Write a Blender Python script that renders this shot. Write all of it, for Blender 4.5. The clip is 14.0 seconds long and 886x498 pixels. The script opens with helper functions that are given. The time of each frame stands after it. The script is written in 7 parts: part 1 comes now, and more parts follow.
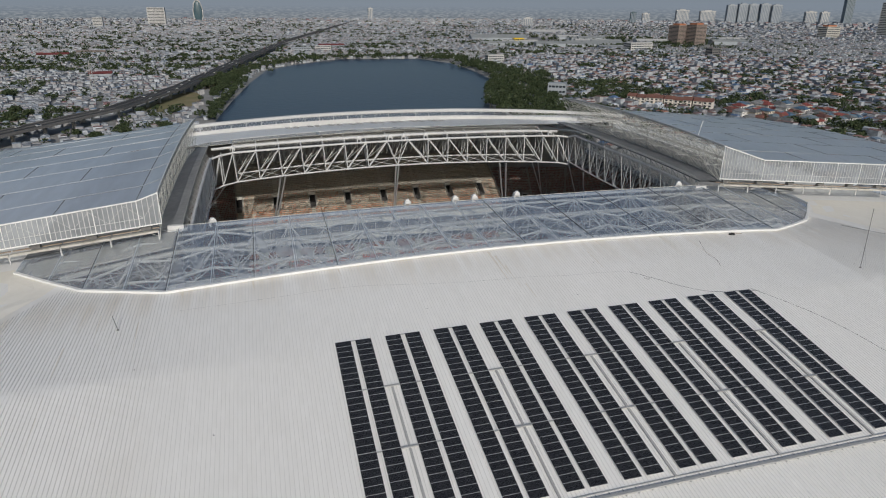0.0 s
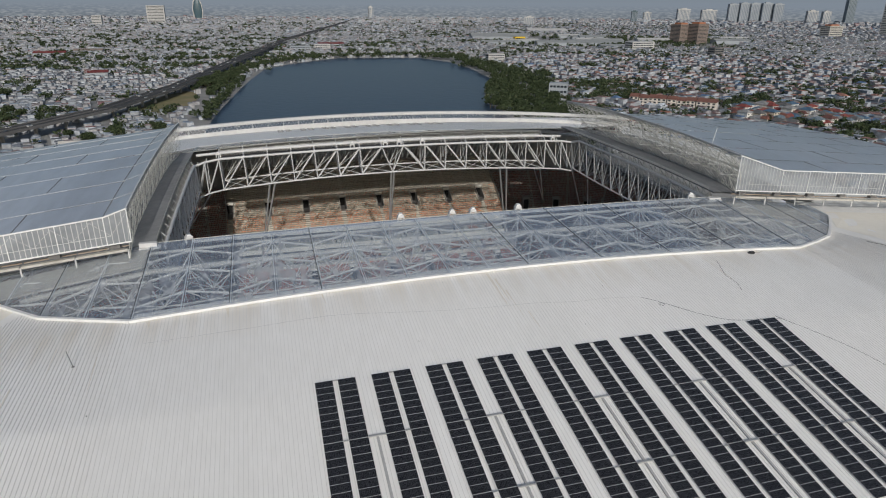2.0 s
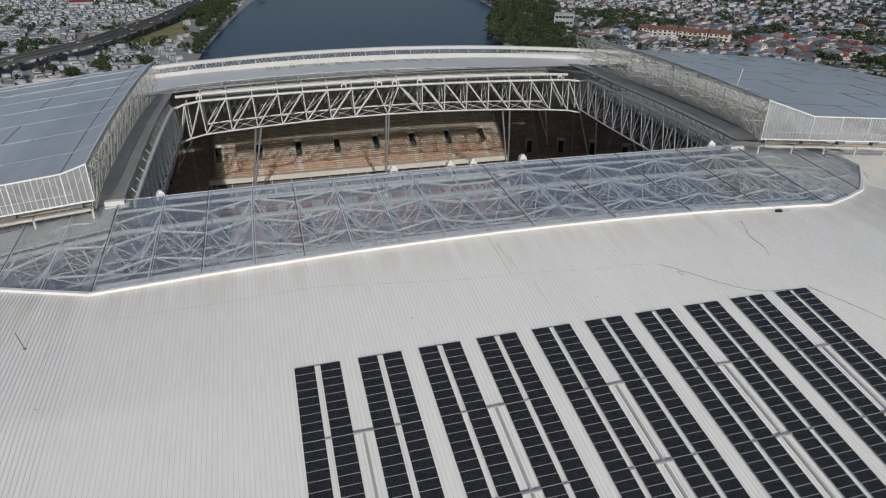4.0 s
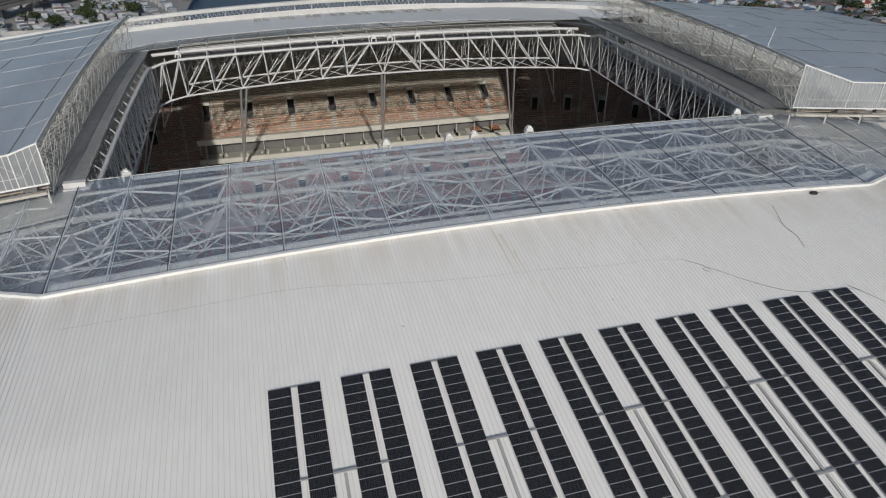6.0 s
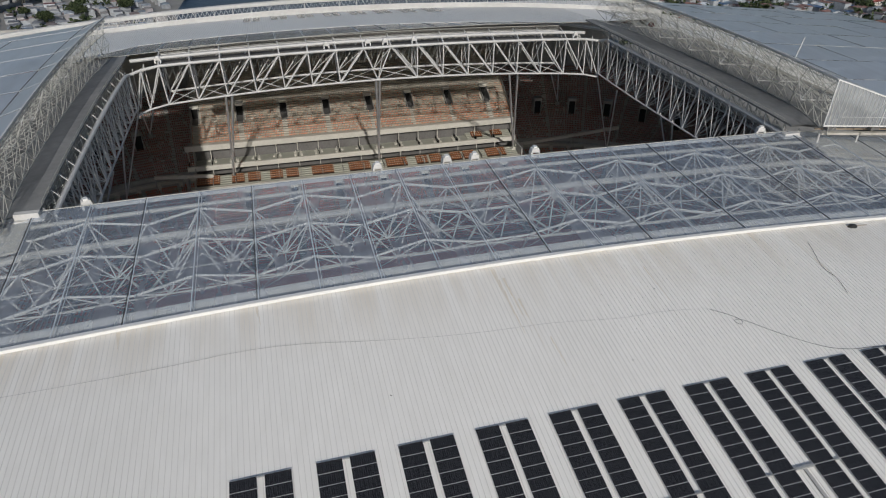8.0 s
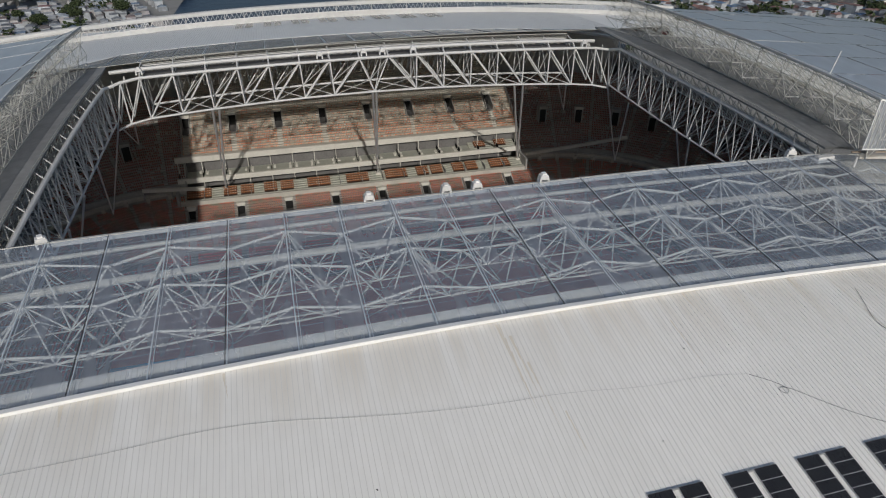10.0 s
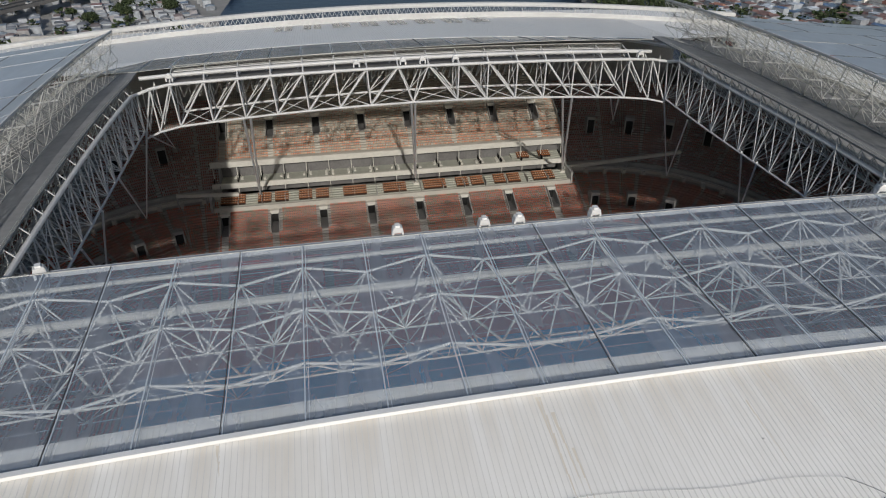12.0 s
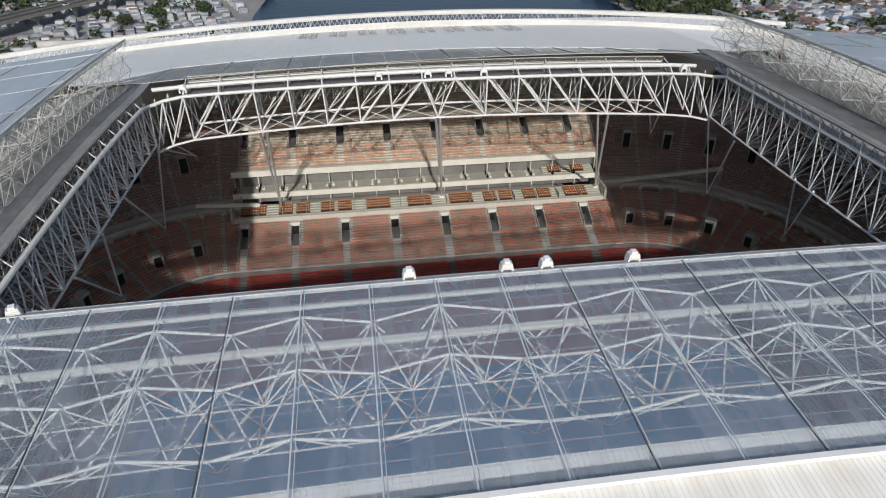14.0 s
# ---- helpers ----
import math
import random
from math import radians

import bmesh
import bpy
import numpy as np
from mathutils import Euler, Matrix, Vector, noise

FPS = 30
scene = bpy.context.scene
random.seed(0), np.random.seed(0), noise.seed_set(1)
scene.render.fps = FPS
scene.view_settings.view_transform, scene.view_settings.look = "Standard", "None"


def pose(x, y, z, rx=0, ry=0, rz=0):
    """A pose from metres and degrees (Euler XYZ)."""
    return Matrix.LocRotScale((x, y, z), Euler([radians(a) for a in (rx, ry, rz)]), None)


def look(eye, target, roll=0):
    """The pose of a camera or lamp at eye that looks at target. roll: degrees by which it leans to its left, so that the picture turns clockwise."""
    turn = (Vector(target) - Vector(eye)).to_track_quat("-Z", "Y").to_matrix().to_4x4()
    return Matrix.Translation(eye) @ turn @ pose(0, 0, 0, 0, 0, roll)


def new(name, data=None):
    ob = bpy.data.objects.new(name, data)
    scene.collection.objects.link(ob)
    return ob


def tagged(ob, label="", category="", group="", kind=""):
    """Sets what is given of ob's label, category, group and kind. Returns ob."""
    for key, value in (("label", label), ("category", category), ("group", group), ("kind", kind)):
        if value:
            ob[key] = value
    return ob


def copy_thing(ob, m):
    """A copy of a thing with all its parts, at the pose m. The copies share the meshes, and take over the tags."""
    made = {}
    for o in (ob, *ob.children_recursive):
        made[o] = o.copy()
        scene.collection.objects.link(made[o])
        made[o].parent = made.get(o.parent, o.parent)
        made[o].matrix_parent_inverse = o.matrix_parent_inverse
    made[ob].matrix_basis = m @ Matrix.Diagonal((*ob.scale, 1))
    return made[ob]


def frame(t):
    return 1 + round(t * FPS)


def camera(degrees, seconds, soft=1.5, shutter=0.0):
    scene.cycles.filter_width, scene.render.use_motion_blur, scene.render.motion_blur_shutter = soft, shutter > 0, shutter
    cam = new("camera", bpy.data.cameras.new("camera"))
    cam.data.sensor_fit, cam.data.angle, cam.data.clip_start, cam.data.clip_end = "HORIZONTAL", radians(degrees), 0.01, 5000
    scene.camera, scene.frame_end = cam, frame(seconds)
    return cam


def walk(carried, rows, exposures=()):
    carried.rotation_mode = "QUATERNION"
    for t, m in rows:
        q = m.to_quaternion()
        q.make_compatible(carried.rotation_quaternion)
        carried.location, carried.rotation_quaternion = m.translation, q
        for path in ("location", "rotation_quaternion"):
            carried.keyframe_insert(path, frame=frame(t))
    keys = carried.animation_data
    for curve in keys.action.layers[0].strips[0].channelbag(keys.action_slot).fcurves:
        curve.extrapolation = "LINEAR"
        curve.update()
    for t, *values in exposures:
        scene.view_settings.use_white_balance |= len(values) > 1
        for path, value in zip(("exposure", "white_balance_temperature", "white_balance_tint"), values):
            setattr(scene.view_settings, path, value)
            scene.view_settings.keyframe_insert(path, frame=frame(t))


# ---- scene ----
cam = camera(70.0, 14.0, 1.1)
PATH = [
    (0, (-6.821, -80.623, 100.242), (-6.313, -78.827, 99.524), 0.3),
    (0.5, (-5.93, -78.152, 100.278), (-5.421, -76.356, 99.56), 0.4),
    (1, (-4.992, -75.651, 100.297), (-4.484, -73.856, 99.578), 0.4),
    (1.5, (-4.049, -73.166, 100.32), (-3.541, -71.37, 99.602), 0.4),
    (2, (-3.107, -70.707, 100.312), (-2.6, -68.912, 99.59), 0.4),
    (2.5, (-2.207, -68.114, 100.262), (-1.703, -66.331, 99.509), 0.4),
    (3, (-1.273, -65.493, 100.206), (-0.776, -63.73, 99.403), 0.4),
    (3.5, (-0.396, -62.877, 100.138), (0.096, -61.137, 99.282), 0.4),
    (4, (0.515, -60.231, 100.063), (0.998, -58.516, 99.156), 0.4),
    (6.5, (5.254, -46.435, 100.372), (5.709, -44.799, 99.315), 0.4),
    (7, (6.091, -43.681, 100.364), (6.546, -42.046, 99.305), 0.4),
    (7.5, (6.978, -40.943, 100.359), (7.433, -39.309, 99.3), 0.5),
    (8, (7.874, -38.183, 100.294), (8.329, -36.549, 99.233), 0.6),
    (10.5, (12.095, -25.114, 99.545), (12.536, -23.476, 98.485), 0.5),
    (11, (12.956, -22.574, 99.37), (13.36, -20.928, 98.308), 0.3),
    (11.5, (13.647, -20.074, 99.161), (14.012, -18.419, 98.1), 0.3),
    (12, (14.244, -17.607, 99.012), (14.571, -15.944, 97.952), 0.3),
    (12.5, (14.841, -15.193, 98.9), (15.131, -13.522, 97.839), 0.2),
    (13, (15.572, -12.831, 98.81), (15.836, -11.155, 97.75), 0.2),
    (13.5, (16.452, -10.517, 98.739), (16.699, -8.838, 97.681), 0.0),
    (14, (17.37, -8.203, 98.686), (17.606, -6.521, 97.629), -0.0),
]
walk(cam, [(t, look(eye, target, roll)) for t, eye, target, roll in PATH], ((0.0, -0.4), (4.0, -0.38), (8.0, -0.44), (10.5, -0.48), (12.0, -0.30), (13.0, -0.10), (14.0, 0.17)))

# ---- light ----
SUN_TO = Vector((-0.09, -1.95, 1.0)).normalized()
ELEV = math.asin(SUN_TO.z)
world = bpy.data.worlds.new("daylight")
scene.world = world
world.use_nodes = True
wn = world.node_tree
sky = wn.nodes.new("ShaderNodeTexSky")
sky.sky_type = "NISHITA"
sky.sun_disc = False
sky.sun_elevation = ELEV
sky.sun_rotation = math.atan2(SUN_TO.x, SUN_TO.y)
sky.dust_density = 2.0
sky.air_density = 1.1
sky.ozone_density = 2.0
bg = wn.nodes["Background"]
bg.inputs["Strength"].default_value = 0.088
wn.links.new(sky.outputs["Color"], bg.inputs["Color"])
sun_data = bpy.data.lights.new("sun", "SUN")
sun_data.energy = 3.05
sun_data.angle = radians(0.9)
sun_data.color = (1.0, 0.96, 0.90)
sun = new("sun", sun_data)
sun.matrix_world = look(SUN_TO * 300, (0, 0, 0))
scene.view_settings.exposure = 0.0

# ---- materials ----
def shader(name, rough=0.6, metal=0.0, spec=0.5):
    m = bpy.data.materials.new(name)
    m.use_nodes = True
    b = m.node_tree.nodes["Principled BSDF"]
    b.inputs["Roughness"].default_value = rough
    b.inputs["Metallic"].default_value = metal
    b.inputs["Specular IOR Level"].default_value = spec
    return m, m.node_tree, b


def surface(name, c1, c2, rough=0.6, metal=0.0, spec=0.5, fine=2.0, coarse=0.15, bump=0.15, stretch=(1, 1, 1), bump_dist=0.03, stain=None, stain_amount=0.35):
    """Two scales of noise between c1 and c2, with relief and stains."""
    m, nt, b = shader(name, rough, metal, spec)
    tc = nt.nodes.new("ShaderNodeNewGeometry")
    mp = nt.nodes.new("ShaderNodeMapping")
    mp.inputs["Scale"].default_value = stretch
    nt.links.new(tc.outputs["Position"], mp.inputs["Vector"])
    n1 = nt.nodes.new("ShaderNodeTexNoise")
    n1.inputs["Scale"].default_value = fine
    n1.inputs["Detail"].default_value = 5
    n2 = nt.nodes.new("ShaderNodeTexNoise")
    n2.inputs["Scale"].default_value = coarse
    n2.inputs["Detail"].default_value = 4
    nt.links.new(mp.outputs["Vector"], n1.inputs["Vector"])
    nt.links.new(mp.outputs["Vector"], n2.inputs["Vector"])
    mx = nt.nodes.new("ShaderNodeMix")
    mx.data_type = "RGBA"
    mx.inputs["A"].default_value = (*c1, 1)
    mx.inputs["B"].default_value = (*c2, 1)
    ad = nt.nodes.new("ShaderNodeMath")
    ad.operation = "MULTIPLY_ADD"
    ad.inputs[1].default_value = 0.45
    nt.links.new(n1.outputs["Fac"], ad.inputs[0])
    sc = nt.nodes.new("ShaderNodeMath")
    sc.operation = "MULTIPLY"
    sc.inputs[1].default_value = 0.55
    nt.links.new(n2.outputs["Fac"], sc.inputs[0])
    nt.links.new(sc.outputs[0], ad.inputs[2])
    rg = nt.nodes.new("ShaderNodeMapRange")
    rg.inputs["From Min"].default_value = 0.33
    rg.inputs["From Max"].default_value = 0.67
    nt.links.new(ad.outputs[0], rg.inputs["Value"])
    nt.links.new(rg.outputs[0], mx.inputs["Factor"])
    out = mx.outputs["Result"]
    if stain:
        n3 = nt.nodes.new("ShaderNodeTexNoise")
        n3.inputs["Scale"].default_value = coarse * 0.6
        n3.inputs["Detail"].default_value = 6
        n3.inputs["Roughness"].default_value = 0.65
        nt.links.new(mp.outputs["Vector"], n3.inputs["Vector"])
        r3 = nt.nodes.new("ShaderNodeMapRange")
        r3.inputs["From Min"].default_value = 0.55
        r3.inputs["From Max"].default_value = 0.8
        r3.inputs["To Max"].default_value = stain_amount
        nt.links.new(n3.outputs["Fac"], r3.inputs["Value"])
        m3 = nt.nodes.new("ShaderNodeMix")
        m3.data_type = "RGBA"
        m3.inputs["B"].default_value = (*stain, 1)
        nt.links.new(out, m3.inputs["A"])
        nt.links.new(r3.outputs[0], m3.inputs["Factor"])
        out = m3.outputs["Result"]
    nt.links.new(out, b.inputs["Base Color"])
    if bump:
        bp = nt.nodes.new("ShaderNodeBump")
        bp.inputs["Strength"].default_value = bump
        bp.inputs["Distance"].default_value = bump_dist
        nt.links.new(n1.outputs["Fac"], bp.inputs["Height"])
        nt.links.new(bp.outputs[0], b.inputs["Normal"])
    return m


def island_palette(name, stops, rough=0.8, per_object=False, noise_scale=0.6, spec=0.3):
    """A colour for each separate piece, taken from a palette, with a little noise on top."""
    m, nt, b = shader(name, rough, 0, spec)
    if per_object:
        g = nt.nodes.new("ShaderNodeObjectInfo")
        rnd = g.outputs["Random"]
    else:
        g = nt.nodes.new("ShaderNodeNewGeometry")
        rnd = g.outputs["Random Per Island"]
    ramp = nt.nodes.new("ShaderNodeValToRGB")
    ramp.color_ramp.interpolation = "CONSTANT"
    els = ramp.color_ramp.elements
    els[0].position, els[0].color = 0.0, (*stops[0][1], 1)
    els[1].position, els[1].color = stops[1][0], (*stops[1][1], 1)
    for p, c in stops[2:]:
        e = els.new(p)
        e.color = (*c, 1)
    nt.links.new(rnd, ramp.inputs["Fac"])
    geo = nt.nodes.new("ShaderNodeNewGeometry")
    n = nt.nodes.new("ShaderNodeTexNoise")
    n.inputs["Scale"].default_value = noise_scale
    n.inputs["Detail"].default_value = 5
    nt.links.new(geo.outputs["Position"], n.inputs["Vector"])
    r = nt.nodes.new("ShaderNodeMapRange")
    r.inputs["From Min"].default_value = 0.3
    r.inputs["From Max"].default_value = 0.7
    r.inputs["To Min"].default_value = 0.6
    r.inputs["To Max"].default_value = 1.2
    nt.links.new(n.outputs["Fac"], r.inputs["Value"])
    mx = nt.nodes.new("ShaderNodeMix")
    mx.data_type = "RGBA"
    mx.blend_type = "MULTIPLY"
    mx.inputs["Factor"].default_value = 1
    nt.links.new(ramp.outputs["Color"], mx.inputs["A"])
    nt.links.new(r.outputs[0], mx.inputs["B"])
    nt.links.new(mx.outputs["Result"], b.inputs["Base Color"])
    return m


def sheet_glazing(name, tint, clear, milky, gloss_rough=0.08, spec=0.12):
    """Aged polycarbonate: part clear, part milky, with a gloss coat and dirt runs."""
    m = bpy.data.materials.new(name)
    m.use_nodes = True
    nt = m.node_tree
    nt.nodes.remove(nt.nodes["Principled BSDF"])
    out = nt.nodes["Material Output"]
    tr = nt.nodes.new("ShaderNodeBsdfTransparent")
    tr.inputs["Color"].default_value = (*tint, 1)
    df = nt.nodes.new("ShaderNodeBsdfDiffuse")
    df.inputs["Color"].default_value = (*milky, 1)
    tl = nt.nodes.new("ShaderNodeBsdfTranslucent")
    tl.inputs["Color"].default_value = (*milky, 1)
    half = nt.nodes.new("ShaderNodeMixShader")
    half.inputs[0].default_value = 0.25
    nt.links.new(df.outputs[0], half.inputs[1])
    nt.links.new(tl.outputs[0], half.inputs[2])
    geo = nt.nodes.new("ShaderNodeNewGeometry")
    mp = nt.nodes.new("ShaderNodeMapping")
    mp.inputs["Scale"].default_value = (0.5, 0.12, 0.5)
    nt.links.new(geo.outputs["Position"], mp.inputs["Vector"])
    n = nt.nodes.new("ShaderNodeTexNoise")
    n.inputs["Scale"].default_value = 1.0
    n.inputs["Detail"].default_value = 5
    nt.links.new(mp.outputs["Vector"], n.inputs["Vector"])
    r = nt.nodes.new("ShaderNodeMapRange")
    r.inputs["From Min"].default_value = 0.3
    r.inputs["From Max"].default_value = 0.7
    r.inputs["To Min"].default_value = clear - 0.08
    r.inputs["To Max"].default_value = clear + 0.08
    nt.links.new(n.outputs["Fac"], r.inputs["Value"])
    body = nt.nodes.new("ShaderNodeMixShader")
    nt.links.new(r.outputs[0], body.inputs[0])
    nt.links.new(half.outputs[0], body.inputs[1])
    nt.links.new(tr.outputs[0], body.inputs[2])
    gl = nt.nodes.new("ShaderNodeBsdfGlossy")
    gl.inputs["Roughness"].default_value = gloss_rough
    fr = nt.nodes.new("ShaderNodeFresnel")
    fr.inputs["IOR"].default_value = 1.0 + spec * 4
    coat = nt.nodes.new("ShaderNodeMixShader")
    nt.links.new(fr.outputs[0], coat.inputs[0])
    nt.links.new(body.outputs[0], coat.inputs[1])
    nt.links.new(gl.outputs[0], coat.inputs[2])
    nt.links.new(coat.outputs[0], out.inputs["Surface"])
    return m


M_ROOF = surface("white_sheet_metal", (0.80, 0.79, 0.76), (0.89, 0.88, 0.855), 0.45, 0, 0.4, 1.4, 0.05, 0.03, (1, 0.15, 1), 0.02, (0.63, 0.57, 0.49), 0.35)


def gutter_dirt(m, y_mid, reach, tint, amount):
    """Uneven brown dirt washed out along one gutter line."""
    nt = m.node_tree
    b = nt.nodes["Principled BSDF"]
    old = b.inputs["Base Color"].links[0].from_socket
    geo = nt.nodes.new("ShaderNodeNewGeometry")
    sx = nt.nodes.new("ShaderNodeSeparateXYZ")
    nt.links.new(geo.outputs["Position"], sx.inputs[0])
    off = nt.nodes.new("ShaderNodeMath")
    off.operation = "SUBTRACT"
    off.inputs[1].default_value = y_mid
    nt.links.new(sx.outputs["Y"], off.inputs[0])
    ab = nt.nodes.new("ShaderNodeMath")
    ab.operation = "ABSOLUTE"
    nt.links.new(off.outputs[0], ab.inputs[0])
    fall_off = nt.nodes.new("ShaderNodeMapRange")
    fall_off.inputs["From Min"].default_value = reach
    fall_off.inputs["From Max"].default_value = 0.0
    fall_off.inputs["To Max"].default_value = amount
    nt.links.new(ab.outputs[0], fall_off.inputs["Value"])
    mp = nt.nodes.new("ShaderNodeMapping")
    mp.inputs["Scale"].default_value = (0.9, 0.08, 0.1)
    nt.links.new(geo.outputs["Position"], mp.inputs["Vector"])
    n = nt.nodes.new("ShaderNodeTexNoise")
    n.inputs["Scale"].default_value = 0.5
    n.inputs["Detail"].default_value = 6
    nt.links.new(mp.outputs["Vector"], n.inputs["Vector"])
    r = nt.nodes.new("ShaderNodeMapRange")
    r.inputs["From Min"].default_value = 0.38
    r.inputs["From Max"].default_value = 0.68
    nt.links.new(n.outputs["Fac"], r.inputs["Value"])
    mu = nt.nodes.new("ShaderNodeMath")
    mu.operation = "MULTIPLY"
    nt.links.new(fall_off.outputs[0], mu.inputs[0])
    nt.links.new(r.outputs[0], mu.inputs[1])
    mx = nt.nodes.new("ShaderNodeMix")
    mx.data_type = "RGBA"
    mx.inputs["B"].default_value = (*tint, 1)
    nt.links.new(old, mx.inputs["A"])
    nt.links.new(mu.outputs[0], mx.inputs["Factor"])
    nt.links.new(mx.outputs["Result"], b.inputs["Base Color"])


gutter_dirt(M_ROOF, 20.5, 9.0, (0.60, 0.53, 0.42), 0.55)
M_CREAMROOF = surface("smooth_cream_roof_sheet", (0.80, 0.765, 0.68), (0.88, 0.845, 0.765), 0.5, 0, 0.35, 0.8, 0.06, 0.03, stain=(0.66, 0.60, 0.50), stain_amount=0.3)
# Seam metal toned darker than the roof, standing for shadow beside each rib.
M_SEAM = surface("shade_toned_seam_metal", (0.66, 0.65, 0.625), (0.75, 0.74, 0.715), 0.5, 0, 0.4, 3, 0.2, 0)
M_STEEL = surface("white_painted_steel", (0.54, 0.54, 0.535), (0.66, 0.66, 0.655), 0.5, 0, 0.4, 3, 0.3, 0.05, stain=(0.42, 0.40, 0.36))
M_LATTICE = surface("galvanised_steel", (0.42, 0.42, 0.395), (0.55, 0.55, 0.515), 0.55, 0.0, 0.5, 3, 0.3, 0)
M_COPE = surface("weathered_white_cladding", (0.49, 0.49, 0.48), (0.62, 0.62, 0.605), 0.5, 0, 0.4, 1.0, 0.08, 0.05, stain=(0.42, 0.40, 0.36), stain_amount=0.7)
M_FLASH = surface("white_flashing", (0.78, 0.78, 0.76), (0.86, 0.86, 0.85), 0.4, 0, 0.4, 4, 0.3, 0.05, stain=(0.55, 0.52, 0.46))
M_GREY = surface("grey_roof_membrane", (0.19, 0.195, 0.198), (0.29, 0.295, 0.298), 0.75, 0, 0.3, 0.8, 0.12, 0.15, stain=(0.34, 0.33, 0.32), stain_amount=0.6)
M_CONC = surface("concrete", (0.30, 0.29, 0.27), (0.42, 0.41, 0.39), 0.85, 0, 0.3, 1.5, 0.15, 0.2, stain=(0.2, 0.19, 0.17))
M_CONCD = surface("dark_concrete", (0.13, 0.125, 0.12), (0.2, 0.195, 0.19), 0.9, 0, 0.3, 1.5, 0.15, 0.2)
M_DECKW = surface("white_concrete_band", (0.58, 0.56, 0.50), (0.68, 0.66, 0.59), 0.7, 0, 0.3, 1.5, 0.2, 0.1, stain=(0.4, 0.38, 0.34))
# Near-black: stands for shade in the stand entrances; also the glass partitions.
M_DARK = surface("void_shade_and_dark_glass", (0.015, 0.015, 0.015), (0.03, 0.03, 0.03), 0.9, 0, 0.2, 2, 0.2, 0)
M_TRAY = surface("grey_cable_tray", (0.36, 0.36, 0.355), (0.46, 0.46, 0.455), 0.5, 0.0, 0.5, 4, 0.4, 0.05)
M_BLACK = surface("black_rubber", (0.02, 0.02, 0.02), (0.04, 0.04, 0.04), 0.7, 0, 0.3, 6, 0.5, 0)
M_RUST = surface("brown_stain", (0.30, 0.23, 0.17), (0.40, 0.34, 0.28), 0.8, 0, 0.3, 3, 0.4, 0)
M_GLASS = sheet_glazing("blue_polycarbonate", (0.87, 0.935, 1.0), 0.69, (0.64, 0.72, 0.84), 0.12, 0.17)
M_LEAF = sheet_glazing("milky_polycarbonate", (0.62, 0.70, 0.82), 0.24, (0.53, 0.585, 0.665), 0.3, 0.08)
M_FRONT = sheet_glazing("ribbed_polycarbonate", (0.8, 0.84, 0.88), 0.50, (0.50, 0.53, 0.56))
M_TUBE = surface("cream_painted_tube", (0.47, 0.455, 0.415), (0.57, 0.555, 0.515), 0.5, 0, 0.4, 2, 0.3, 0.05, stain=(0.58, 0.54, 0.46))
M_TUBEW = surface("pale_painted_tube", (0.64, 0.63, 0.60), (0.74, 0.73, 0.70), 0.5, 0, 0.4, 2, 0.3, 0.05, stain=(0.58, 0.54, 0.46))
M_GFLOOR = surface("pale_green_grey_floor", (0.36, 0.365, 0.31), (0.46, 0.46, 0.40), 0.7, 0, 0.3, 1.0, 0.2, 0.1, stain=(0.25, 0.25, 0.21))
M_SEAMD = surface("dark_seam_rubber", (0.04, 0.045, 0.05), (0.08, 0.085, 0.09), 0.7, 0, 0.3, 4, 0.5, 0)
M_PALE = surface("pale_concrete", (0.44, 0.42, 0.37), (0.56, 0.53, 0.47), 0.85, 0, 0.3, 1.5, 0.15, 0.1, stain=(0.32, 0.30, 0.27))
M_MULL = surface("aluminium_cap", (0.49, 0.545, 0.605), (0.58, 0.63, 0.68), 0.4, 0.0, 0.4, 3, 0.3, 0)
M_BARL = surface("grey_glazing_bar", (0.40, 0.44, 0.50), (0.48, 0.52, 0.58), 0.5, 0, 0.4, 3, 0.3, 0)
M_BEAM = surface("weathered_beam", (0.40, 0.38, 0.33), (0.60, 0.58, 0.54), 0.7, 0, 0.3, 1.5, 0.4, 0.1, stain=(0.3, 0.24, 0.17))
M_WATER, wnt, wb = shader("lake_water", 0.28, 0, 0.10)
wb.inputs["Base Color"].default_value = (0.016, 0.032, 0.064, 1)
_n = wnt.nodes.new("ShaderNodeTexNoise")
_n.inputs["Scale"].default_value = 0.12
_n.inputs["Detail"].default_value = 6
_g = wnt.nodes.new("ShaderNodeNewGeometry")
wnt.links.new(_g.outputs["Position"], _n.inputs["Vector"])
_b = wnt.nodes.new("ShaderNodeBump")
_b.inputs["Strength"].default_value = 0.5
_b.inputs["Distance"].default_value = 0.6
wnt.links.new(_n.outputs["Fac"], _b.inputs["Height"])
wnt.links.new(_b.outputs[0], wb.inputs["Normal"])
M_GROUND = surface("city_ground", (0.235, 0.232, 0.222), (0.35, 0.348, 0.338), 0.95, 0, 0.2, 0.08, 0.006, 0, stain=(0.0651, 0.0891, 0.0481), stain_amount=0.8)
M_ASPHALT = surface("asphalt", (0.04, 0.04, 0.042), (0.07, 0.07, 0.07), 0.9, 0, 0.3, 0.5, 0.05, 0)
M_FIELD = surface("dry_grass_field", (0.13, 0.15, 0.06), (0.30, 0.24, 0.15), 0.95, 0, 0.2, 0.05, 0.018, 0)
M_TRACK = surface("dusty_red_surround", (0.52, 0.20, 0.20), (0.62, 0.28, 0.27), 0.9, 0, 0.2, 0.6, 0.08, 0.1)
M_GRASS = surface("blue_pitch_cover", (0.04, 0.37, 0.66), (0.07, 0.44, 0.74), 0.9, 0, 0.2, 0.6, 0.08, 0.1)
